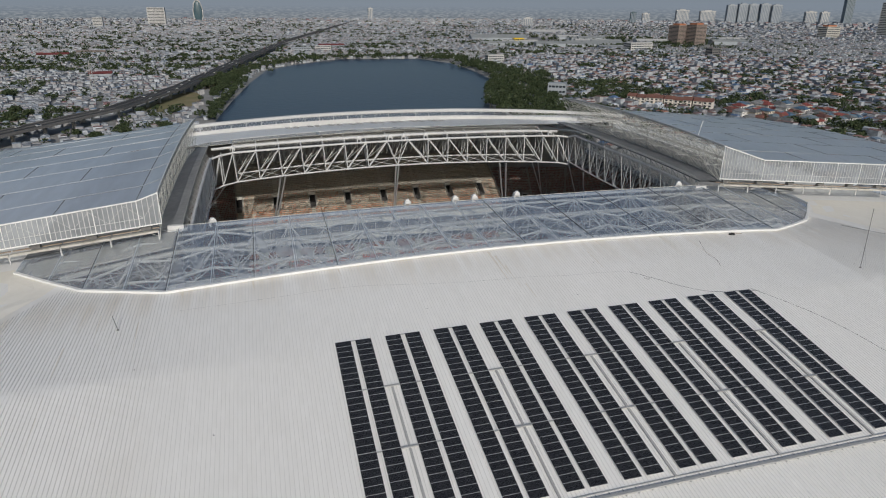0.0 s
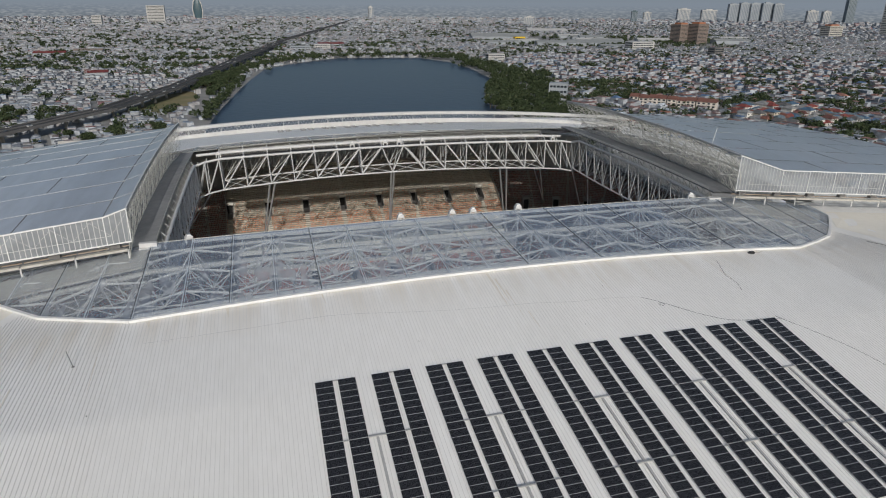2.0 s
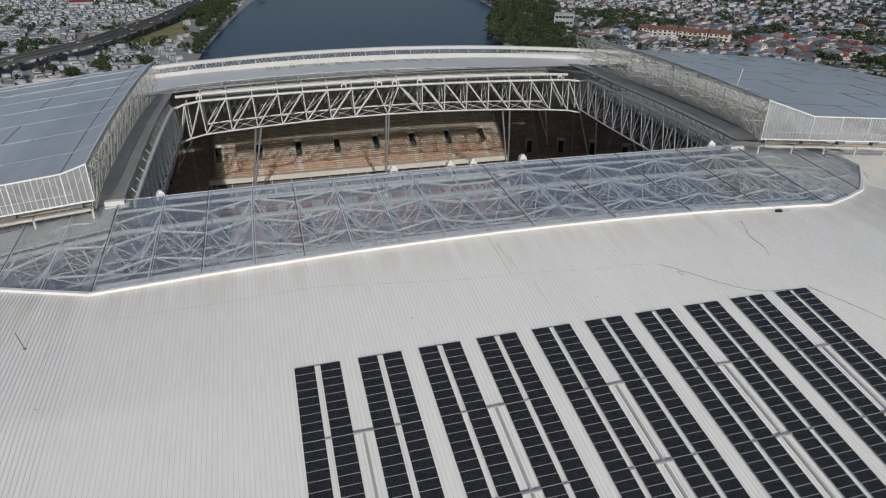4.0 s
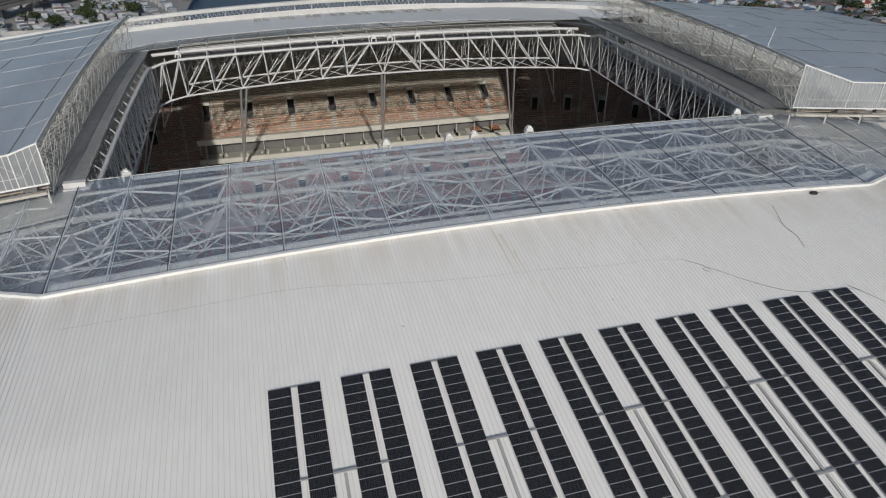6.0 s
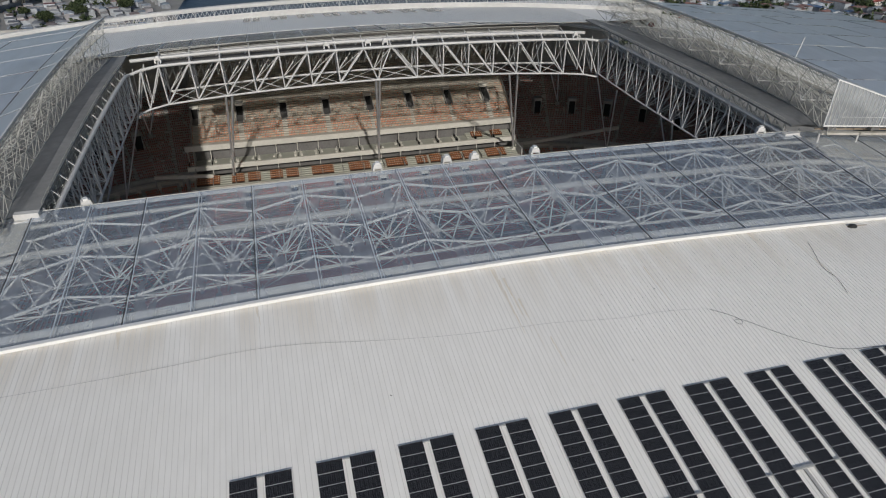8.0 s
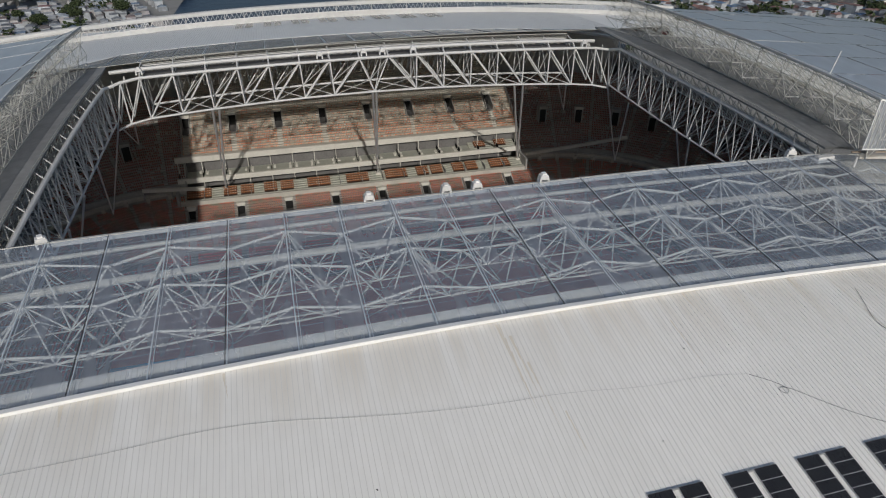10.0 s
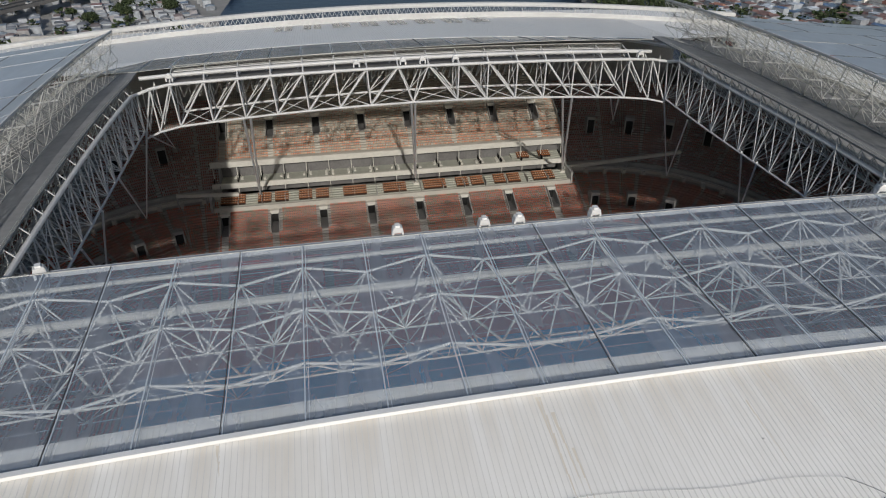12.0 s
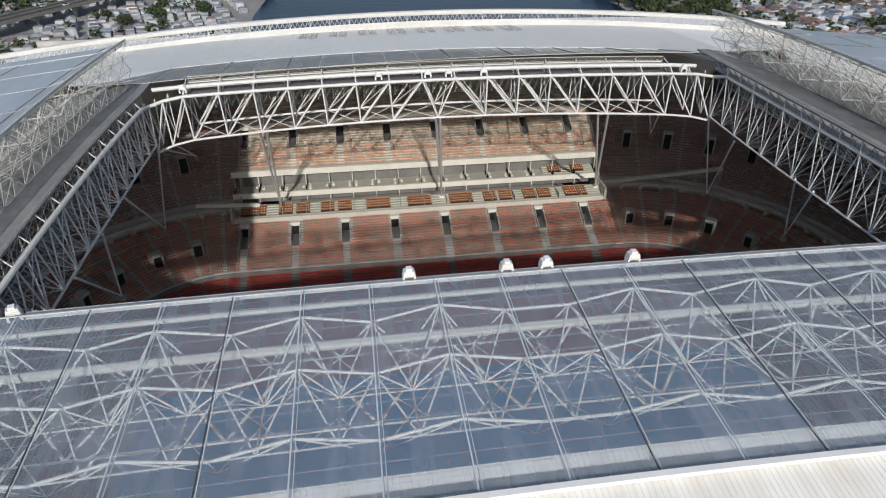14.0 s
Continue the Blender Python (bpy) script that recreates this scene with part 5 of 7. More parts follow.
def armchair_row(n):
    """Joined armchairs: one padded seat run, one backrest run, a headrest for each chair."""
    th = thing("armchair_row", "row of brown leather armchairs with cream headrests", "armchairs", "guest armchair rows")
    block("seat", -n * 0.375, n * 0.375, 0.12, 0.52, 0, 0.40, M_VIPSHADE, th, "leather seats darkened to stand for shade")
    block("backrest", -n * 0.375, n * 0.375, 0.5, 0.68, 0, 0.86, M_VIP, th)
    for k in range(n):
        x = (k - (n - 1) / 2) * 0.75
        block("headrest", x - 0.1, x + 0.1, 0.47, 0.62, 0.74, 0.92, M_CREAM, th, "small cream headrest")
    return th


wide, narrow = armchair_row(9), armchair_row(5)
first = {id(wide): True, id(narrow): True}


def put(th, m):
    if first[id(th)]:
        th.matrix_basis = m
        first[id(th)] = False
    else:
        copy_thing(th, m)


spots = [(-13.5, 9), (-4.8, 5), (0.0, 5), (6.7, 5), (11.5, 5), (20.9, 9), (32.6, 9), (44.6, 9), (53.0, 5), (57.6, 5), (64.7, 5), (69.1, 5), (78.5, 9)]
for x, n in spots:
    for r in range(4):
        put(wide if n == 9 else narrow, pose(x, y0 + 1.95 + 0.95 * (r + 0.2), 14.1 + 0.28 * (r + 1) + 0.02))
for x in (74.0, 81.0):
    for r in range(3):
        copy_thing(narrow, pose(x, y0 + 10.1 + 0.9 * r + 0.2, 18.0 + 0.25 * (r + 1) + 0.02))

# concrete frame of the concourse at the curved ends, and the long tie that leans out over it
for sgn in (-1, 1):
    th = thing("concourse_frame", "pale concrete beam on short piers along the curved stand", "beam", "concourse frames")
    pts = [Vector((*curve_pt(sgn, a, 29.9), 16.0)) for a in range(0, 96, 6)]
    for a, b in zip(pts, pts[1:]):
        bar("beam", a, b, 1.1, 0.9, M_PALE, th)
    for k in range(1, 13):
        p = Vector((*curve_pt(sgn, 7.5 * k - 2, 28.9), 13.0))
        bar("pier", p, p + Vector((0, 0, 3.35)), 1.0, 1.1, M_PALE, th)
for ends in (((-12.0, 152.3, 16.0), (-27.5, 147.2, 19.5)), ((86.1, 152.5, 16.1), (119.8, 144.4, 22.2))):
    th = thing("tie_beam", "long pale concrete beam leaning out over the curved stand", "beam", "tie beams")
    a, b = Vector(ends[0]), Vector(ends[1])
    bar("beam", a, b, 0.9, 0.9, M_DECKW, th)
    for k in (0.55, 1.0):
        p = a.lerp(b, k)
        bar("post", p + Vector((0, 0, -4.2)), p + Vector((0, 0, -0.4)), 0.35, 0.35, M_CONC, th)


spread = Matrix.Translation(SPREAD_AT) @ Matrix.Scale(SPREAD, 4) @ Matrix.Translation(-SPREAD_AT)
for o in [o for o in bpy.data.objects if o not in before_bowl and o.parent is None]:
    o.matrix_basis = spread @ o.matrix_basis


# ---- raking columns between stand and far truss ----
def columns():
    for x, top in ((-6.0, (-3.2, -1.7)), (39.2, (33.9, 34.8)), (85.3, (70.2, 72.6))):
        th = thing("raking_column", "white tubular column leaning from the stand to the roof truss", "column", "raking columns")
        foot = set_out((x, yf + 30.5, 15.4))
        for tx in top:
            member("shaft", foot, (tx, 120.8, far_chord(tx)), 0.28, M_FLASH, th)
        block("foot", foot.x - 0.9, foot.x + 0.9, foot.y - 0.9, foot.y + 0.9, foot.z - 1.2, foot.z + 0.2, M_DECKW, th)


columns()
for sgn in (-1, 1):
    tc, bc = truss_corner(sgn)
    if sgn < 0:
        stands = (((-36.0, 145.5, 14.2), (bc, (-22.8, 93.9, 49.4))), ((-38.8, 115.2, 14.2), ((-22.8, 82.0, 49.3), (-22.8, 70.0, 49.3))), ((-29.0, 164.5, 26.4), ((-22.8, 120.0, 47.3), (-20.2, 120.7, 47.7))))
    else:
        stands = (((115.8, 143.0, 15.0), (bc, (94.6, 105.8, 48.2))), ((123.9, 117.7, 15.0), ((94.6, 85.3, 49.2), (94.6, 80.2, 49.2))), ((105.4, 163.2, 26.2), ((82.4, 120.7, 49.2), (84.6, 120.7, 49.1))))
    for base, tops in stands:
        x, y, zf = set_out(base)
        th = thing("raking_column", "slender white column leaning from the stand to the roof truss", "column", "raking columns")
        for q in tops:
            member("shaft", (x, y, zf), q, 0.2, M_FLASH, th)
        block("foot", x - 0.7, x + 0.7, y - 0.7, y + 0.7, zf - 1.4, zf + 0.2, M_CONC, th)


# ---- solar array on the near roof ----
PAIR, STRIP, INNER = 7.25, 2.28, 0.62
MOD = 1.15


def panel_mesh():
    """One module: a framed tray with a recessed glass face."""
    L, W, h = STRIP - 0.02, MOD - 0.02, 0.04
    v, f, i = [], [], []
    x, y = L / 2, W / 2
    b = 0.018
    v = [(-x, -y, 0), (x, -y, 0), (x, y, 0), (-x, y, 0), (-x, -y, h), (x, -y, h), (x, y, h), (-x, y, h),
         (-x + b, -y + b, h), (x - b, -y + b, h), (x - b, y - b, h), (-x + b, y - b, h),
         (-x + b, -y + b, h - 0.008), (x - b, -y + b, h - 0.008), (x - b, y - b, h - 0.008), (-x + b, y - b, h - 0.008)]
    for k in range(4):
        j = (k + 1) % 4
        f += [(k, j, j + 4, k + 4), (k + 4, j + 4, j + 8, k + 8), (k + 8, j + 8, j + 12, k + 12)]
        i += [0, 0, 0]
    f += [(12, 13, 14, 15), (3, 2, 1, 0)]
    i += [1, 0]
    return mesh_of("solar_panel", v, f, [M_FRAME, M_CELL], i)


PANEL = panel_mesh()


def roof_tilt(x, y):
    return math.atan2(roof_z(x, y + 0.5) - roof_z(x, y - 0.5), 1.0)


def panel_row(x, y_top, count, breaks, label):
    th = thing("solar_panel_row", label, "solar panels", "solar panel rows")
    y = y_top
    for k in range(count):
        if k and k in breaks:
            y -= 0.03
        c = math.cos(roof_tilt(x, y))
        yc = y - MOD * c / 2
        o = new("solar_panel", PANEL)
        tilt = roof_tilt(x, yc)
        side = math.atan2(roof_z(x + 0.5, yc) - roof_z(x - 0.5, yc), 1.0)
        o.matrix_basis = pose(x, yc, roof_z(x, yc) + 0.17, math.degrees(tilt), -math.degrees(side), 0)
        o.parent = th
        y -= MOD * c
    for sx in (-STRIP * 0.3, STRIP * 0.3):
        bar("mounting_rail", (x + sx, y_top - 0.1, roof_z(x, y_top) + 0.1), (x + sx, y + 0.1, roof_z(x, y) + 0.1), 0.07, 0.1, M_TRAY, th)
    return y


for i in range(10):
    for j in range(2):
        x = i * PAIR + STRIP / 2 + j * (STRIP + INNER)
        yb = panel_row(x, 0.0, 27, (9, 18), "row of black framed solar panels on the white roof")
    for yk in (-0.15, -10.25, -20.6):
        xs = i * PAIR + STRIP
        tr = thing("cross_tray", "short grey cable tray between solar panel rows", "cable tray", "cable trays")
        bar("tray", (xs, yk, roof_z(xs, yk) + 0.22), (xs + INNER, yk, roof_z(xs + INNER, yk) + 0.22), 0.14, 0.1, M_TRAY, tr)
        if i % 2 == 0 and i < 9 and yk < -1:
            xa, xb = i * PAIR + 2 * STRIP + INNER, (i + 1) * PAIR
            bar("tray", (xa, yk, roof_z(xa, yk) + 0.24), (xb, yk, roof_z(xb, yk) + 0.24), 0.28, 0.12, M_TRAY, tr)
    if i % 2 == 0 and i < 9:
        tr = thing("cable_tray", "long grey galvanised cable tray lying between solar panel rows", "cable tray", "cable trays")
        xm = (i * PAIR + 2 * STRIP + INNER + (i + 1) * PAIR) / 2
        ys = [-10.25 - 21.2 * k / 8 for k in range(9)]
        for a, b in zip(ys, ys[1:]):
            bar("tray", (xm, a, roof_z(xm, a) + 0.15), (xm, b, roof_z(xm, b) + 0.15), 0.3, 0.12, M_TRAY, tr)
tr = thing("trunk_tray", "wide grey cable trunking along the foot of the solar array", "cable tray")
for k in range(15):
    xa, xb = -1 + 5 * k, 4 + 5 * k
    y = -32.2
    bar("tray", (xa, y, roof_z(xa, y) + 0.25), (xb, y, roof_z(xb, y) + 0.25), 0.42, 0.16, M_TRAY, tr)
    bar("foot_rail", (xa, y + 0.8, roof_z(xa, y + 0.8) + 0.08), (xb, y + 0.8, roof_z(xb, y + 0.8) + 0.08), 0.12, 0.1, M_TRAY, tr)
    for q in range(3):
        x = xa + 0.8 + q * 1.7
        bar("bracket", (x, y + 1.0, roof_z(x, y) + 0.12), (x, y - 0.3, roof_z(x, y - 0.3) + 0.12), 0.1, 0.12, M_TRAY, tr)

# solar rows on the far roof
for i in range(8):
    for j in range(2):
        x = 1.5 + i * 8.9 + 1.3 + j * 3.1
        th = thing("solar_panel_row", "row of black framed solar panels on the far white roof", "solar panels", "solar panel rows")
        for k in range(12):
            y = 186.2 + MOD * k
            ym = 2 * YC - y
            o = new("solar_panel", PANEL)
            o.matrix_basis = pose(x, y, far_z(x, ym) + 0.17, -math.degrees(math.atan(0.125)), 0, 0)
            o.parent = th

# ---- small things on the near roof ----
def cable(name, pts, r, label, mat=M_BLACK):
    cu = bpy.data.curves.new(name, "CURVE")
    cu.dimensions = "3D"
    cu.bevel_depth = r
    cu.bevel_resolution = 1
    cu.resolution_u = 4
    sp = cu.splines.new("NURBS")
    sp.points.add(len(pts) - 1)
    for p, q in zip(sp.points, pts):
        p.co = (q[0], q[1], roof_z(q[0], q[1]) + 0.1 + (q[2] if len(q) > 2 else 0), 1)
    sp.use_endpoint_u = True
    sp.order_u = 3
    tmp = new("tmp", cu)
    me = bpy.data.meshes.new_from_object(tmp.evaluated_get(bpy.context.evaluated_depsgraph_get()))
    bpy.data.objects.remove(tmp)
    me.materials.clear()
    me.materials.append(mat)
    return tagged(new(name, me), label, "cable", "roof cables")


cable("roof_cable", [(-22, 14.5), (-8, 14.0), (4, 14.6), (16, 12.2), (26, 11.0), (34, 10.8), (42, 9.6), (48, 9.8), (52.3, 9.0)], 0.013, "thin grey cable lying across the roof sheets", M_TRAY)
cable("roof_cable", [(52.4, 8.9), (54.0, 7.9), (55.3, 6.6), (54.6, 6.0), (54.0, 6.9), (55.2, 6.9), (57.5, 4.6), (61, 1.8), (64, 0.4), (69, 0.2), (72, -0.6)], 0.02, "thin black cable with a loop snaking over the roof")
cable("roof_cable", [(71, 0.4), (73.5, -3), (77, -8), (79.5, -14), (81, -20), (84, -28)], 0.02, "thin black cable running down beside the solar array")
cable("roof_cable", [(73.0, 17.5), (72.2, 15.2), (71.0, 12.5), (71.8, 10.4), (70.8, 8)], 0.025, "dark tangled cable on the roof")
cable("roof_cable", [(115, 24), (119, 20), (123, 15), (127, 9)], 0.03, "dark cable along the roof hip")


def mast(x, y, h, lean, label):
    th = thing("lightning_mast", label, "mast", "lightning masts")
    z = roof_z(x, y)
    member("pole", (x, y, z), (x + lean, y, z + h), 0.05, M_CONCD, th)
    block("base", x - 0.15, x + 0.15, y - 0.15, y + 0.15, z, z + 0.1, M_CONCD, th)
    for a in (0, 2.1, 4.2) if h > 4 else ():
        member("stay", (x + 1.2 * math.cos(a), y + 1.2 * math.sin(a), roof_z(x, y) + 0.02), (x + lean * 0.4, y, z + h * 0.4), 0.012, M_TRAY, th)
    return th


mast(-30.3, 11.7, 2.4, -0.4, "thin dark lightning mast leaning on the roof")
mast(98.0, 3.3, 11.6, -0.4, "tall thin lightning mast guyed on the roof")
th = thing("lightning_mast", "thin white mast on the edge of the roof leaf", "mast", "lightning masts")
member("pole", (96.2, 52.5, 70.4), (97.0, 52.5, 74.2), 0.06, M_FLASH, th)
member("foot", (96.1, 52.5, 70.2), (96.2, 52.5, 70.6), 0.15, M_FLASH, th)

th = thing("tool_bag", "dark tool bag lying by the gutter", "bag")
bm = bmesh.new()
bmesh.ops.create_icosphere(bm, subdivisions=2, radius=0.5)
for v in bm.verts:
    v.co = Vector((v.co.x * 1.5, v.co.y * 0.9, max(v.co.z * 0.7, -0.1))) * (1 + 0.25 * noise.noise(v.co * 3))
part("pouch", bm, M_BLACK, th)
th.matrix_basis = pose(82.3, 19.6, roof_z(82.3, 19.6) + 0.1)
member("strap", (0.5, 0, 0.05), (2.2, -0.2, 0.05), 0.05, M_RUST, th)

random.seed(11)
scraps = thing("roof_scrap", "small dark scrap lying on the roof sheets", "scrap", "roof scraps")
block("chip", -0.04, 0.04, -0.09, 0.09, 0, 0.04, M_BLACK, scraps)
scraps.matrix_basis = pose(-16, -13.5, roof_z(-16, -13.5) + 0.03, 0, 0, 30)
for x, y in ((47.8, 13.2), (40.2, 4.2), (-26.5, 0.7), (32.6, -2.2), (63, -14.5), (99, 8), (15, 5.5)):
    copy_thing(scraps, pose(x, y, roof_z(x, y) + 0.03, 0, 0, random.random() * 180))
# rust runs, thin brown strips on the sheets
runs = Soup()
for x, y, L, w in ((30.2, 20.2, 11, 0.5), (31.0, 18.5, 9, 0.3), (31.6, 15, 8, 0.25), (33.0, 9, 6, 0.2), (-11, 20.4, 3.5, 0.5), (-22, 20.4, 2.6, 0.9), (3.1, 20.4, 3, 0.35), (52, 20.4, 3, 0.3), (66, 20.4, 2.4, 0.35), (71.2, 18.9, 4.2, 0.22), (71.5, 14.5, 5.0, 0.2), (-36.2, 22, 14, 0.16), (-36.9, 9, 22, 0.18), (-27.7, 13.2, 9, 0.2), (-33.5, 17, 12, 0.12), (48.5, 17, 9, 0.15)):
    n = 6
    for k in range(n):
        a, b = y - L * k / n, y - L * (k + 1) / n
        wa, wb = w * (1 - k / n) * (0.7 + 0.6 * random.random()), w * (1 - (k + 1) / n) * 0.8
        xx = x + 0.06 * k
        runs.add([(xx - wa / 2, a, roof_z(x, a) + 0.012), (xx - wb / 2, b, roof_z(x, b) + 0.012), (xx + wb / 2, b, roof_z(x, b) + 0.012), (xx + wa / 2, a, roof_z(x, a) + 0.012)], [(0, 1, 2, 3)])
M_RUN = surface("faint_rust_run", (0.74, 0.70, 0.62), (0.68, 0.63, 0.545), 0.6, 0, 0.3, 2, 0.4, 0)
tagged(runs.make("rust_runs", [M_RUN]), "faint brown rust runs below the gutter joints", "stains", "", "stuff")


# ---- city ----
rng = np.random.default_rng(7)
HIGHWAY = [(-330, 180), (-240, 370), (-197, 461), (-140, 573), (-97, 741), (-41, 1096), (60, 1707), (386, 3171), (640, 4300)]


def inside(px, py, poly):
    """Even-odd test for arrays of points."""
    res = np.zeros(px.shape, bool)
    n = len(poly)
    for i in range(n):
        x0, y0 = poly[i]
        x1, y1 = poly[(i + 1) % n]
        c = ((y0 > py) != (y1 > py)) & (px < (x1 - x0) * (py - y0) / (y1 - y0 + 1e-9) + x0)
        res ^= c
    return res


def near_line(px, py, line, d):
    res = np.zeros(px.shape, bool)
    for (x0, y0), (x1, y1) in zip(line, line[1:]):
        L2 = (x1 - x0) ** 2 + (y1 - y0) ** 2
        t = np.clip(((px - x0) * (x1 - x0) + (py - y0) * (y1 - y0)) / L2, 0, 1)
        res |= np.hypot(px - x0 - t * (x1 - x0), py - y0 - t * (y1 - y0)) < d
    return res


WOOD_R = [(215, 330), (222, 560), (240, 620), (262, 690), (300, 760), (325, 830), (342, 990), (345, 1120), (300, 1230), (390, 1210), (400, 1000), (420, 840), (360, 700), (300, 560), (290, 420)]
WOOD_L = [(-60, 500), (-58, 640), (-50, 760), (-35, 880), (-5, 1030), (40, 1130), (140, 1250), (120, 1275), (20, 1160), (-30, 1050), (-62, 900), (-78, 800), (-70, 640), (-76, 540)]
WORKS = [(560, 1480), (1150, 1300), (1500, 1750), (900, 2050), (600, 1750)]


def blocked(px, py, margin=0.0):
    b = inside(px, py, LAKE) | near_line(px, py, LAKE, 9 + margin) | inside(px, py, WOOD_R) | inside(px, py, WOOD_L) | inside(px, py, FIELD)
    b |= near_line(px, py, HIGHWAY, 17 + margin)
    b |= (px > -122) & (px < 200) & (py < 234)
    b |= near_line(px, py, [(384, 546), (448, 476)], 13)
    return b


def plots(pitch, r0, r1, ang, jitter, fill):
    """House plots on a turned grid inside the sector ahead, between two distances."""
    n = int(r1 / pitch) + 2
    gx, gy = np.meshgrid(np.arange(-n, n), np.arange(-n, n))
    gx, gy = gx.ravel(), gy.ravel()
    keep = (gx % 7 != 0) & (gy % 5 != 0)
    gx, gy = gx[keep] * pitch * 1.05, gy[keep] * pitch
    gx = gx + rng.normal(0, jitter, gx.shape)
    gy = gy + rng.normal(0, jitter, gy.shape)
    c, s_ = math.cos(ang), math.sin(ang)
    x, y = gx * c - gy * s_, gx * s_ + gy * c
    # streets wander
    wx = x + 12 * np.sin(y / 140.0) + 7 * np.sin(x / 61.0 + 1)
    wy = y + 12 * np.sin(x / 170.0) + 6 * np.sin(y / 73.0 + 2)
    x, y = wx, wy
    r = np.hypot(x, y)
    k = (r >= r0) & (r < r1) & (y > 150) & (x > -0.62 * y - 120) & (x < 1.7 * y + 150) & (rng.random(x.shape) < fill)
    x, y = x[k], y[k]
    k = ~blocked(x, y)
    return x[k], y[k]


def houses_mesh(name, x, y, w, l, h, ang, gable, label, roof_mat):
    """Houses as separate walls and roofs, joined: kind stuff."""
    n = len(x)
    c, s_ = np.cos(ang), np.sin(ang)

    def place(lx, ly, lz):
        return np.stack([x + lx * c - ly * s_, y + lx * s_ + ly * c, lz], 1)
    o = 0.2
    W, L = w / 2, l / 2
    zero = np.zeros(n)
    walls = [place(-W, -L, zero), place(W, -L, zero), place(W, L, zero), place(-W, L, zero), place(-W, -L, h), place(W, -L, h), place(W, L, h), place(-W, L, h)]
    rw, rl = W + o, L + o
    rise = np.where(gable, w * rng.uniform(0.08, 0.16, n) * np.where(w > 8.6, 1.8, 1), 0.15)
    ins = np.where(gable & (rng.random(n) < 0.35), np.minimum(rl * 0.55, rw), 0.0)
    ridge_w = np.where(gable, 0.05, rw)
    he = h + np.where(gable, -0.1, 0.02)
    roof = [place(-rw, -rl, he), place(rw, -rl, he), place(rw, rl, he), place(-rw, rl, he), place(-ridge_w, -rl + ins, h + rise), place(ridge_w, -rl + ins, h + rise), place(ridge_w, rl - ins, h + rise), place(-ridge_w, rl - ins, h + rise)]
    V = np.stack(walls + roof, 1).reshape(-1, 3)
    q = np.array([(0, 1, 5, 4), (1, 2, 6, 5), (2, 3, 7, 6), (3, 0, 4, 7), (8, 9, 13, 12), (9, 10, 14, 13), (10, 11, 15, 14), (11, 8, 12, 15), (12, 13, 14, 15)])
    F = (q[None] + 16 * np.arange(n)[:, None, None]).reshape(-1, 4)
    me = bpy.data.meshes.new(name)
    me.vertices.add(len(V))
    me.vertices.foreach_set("co", V.ravel())
    me.loops.add(F.size)
    me.loops.foreach_set("vertex_index", F.ravel().astype(np.int32))
    me.polygons.add(len(F))
    me.polygons.foreach_set("loop_start", np.arange(0, F.size, 4, dtype=np.int32))
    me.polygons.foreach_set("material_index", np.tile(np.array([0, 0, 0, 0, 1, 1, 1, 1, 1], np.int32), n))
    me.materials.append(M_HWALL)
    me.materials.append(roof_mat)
    me.update(calc_edges=True)
    me.shade_flat()
    return tagged(new(name, me), label, "houses", "", "stuff")


near_plots = None
for name, pitch, r0, r1, ang, fill, hmin, hmax in (("houses_close", 6.3, 250, 800, 0.22, 0.94, 2.8, 6.0), ("houses_middle", 6.5, 800, 1400, -0.15, 0.94, 2.8, 7.0), ("houses_distant", 8.8, 1400, 2400, 0.35, 0.92, 3.2, 9), ("houses_far", 12, 2400, 3500, 0.1, 0.9, 3.6, 11), ("houses_horizon", 20, 3500, 4780, -0.2, 0.9, 4, 18)):
    x, y = plots(pitch, r0, r1, ang, pitch * 0.08, fill)
    if name != "houses_close":
        k = ~inside(x, y, WORKS)
        x, y = x[k], y[k]
    n = len(x)
    w = pitch * rng.uniform(0.62, 1.02, n)
    l = pitch * rng.uniform(0.75, 1.2, n)
    h = hmin + (hmax - hmin) * rng.random(n) ** 1.8
    a = ang + rng.normal(0, 0.05, n) + (rng.random(n) < 0.35) * math.pi / 2
    gable = rng.random(n) < (0.55 if r0 < 2000 else 0.35)
    if name == "houses_close":
        sel = (x > 250) & (np.hypot(x - 420, y - 480) < 190)
        order = np.argsort(np.hypot(x - 480, y - 420) + (~sel) * 1e6)[:150]
        mask = np.ones(n, bool)
        mask[order] = False
        near_plots = (x[order], y[order], a[order])
        x, y, w, l, h, a, gable = (q[mask] for q in (x, y, w, l, h, a, gable))
    villa = (x > 230) & (y < 1150) if r0 < 1000 else np.zeros(len(x), bool)
    keep = ~villa | (rng.random(len(x)) < 0.62)
    x, y, w, l, h, a, gable, villa = (q[keep] for q in (x, y, w, l, h, a, gable, villa))
    w, l, h = np.where(villa, w * 1.35, w), np.where(villa, l * 1.3, l), np.where(villa, h * 1.25, h)
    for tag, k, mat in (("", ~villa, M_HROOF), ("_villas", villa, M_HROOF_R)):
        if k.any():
            houses_mesh(name + tag, x[k], y[k], w[k], l[k], h[k], a[k], gable[k], "dense low houses with haze-tinted grey, brown and red roofs", mat)


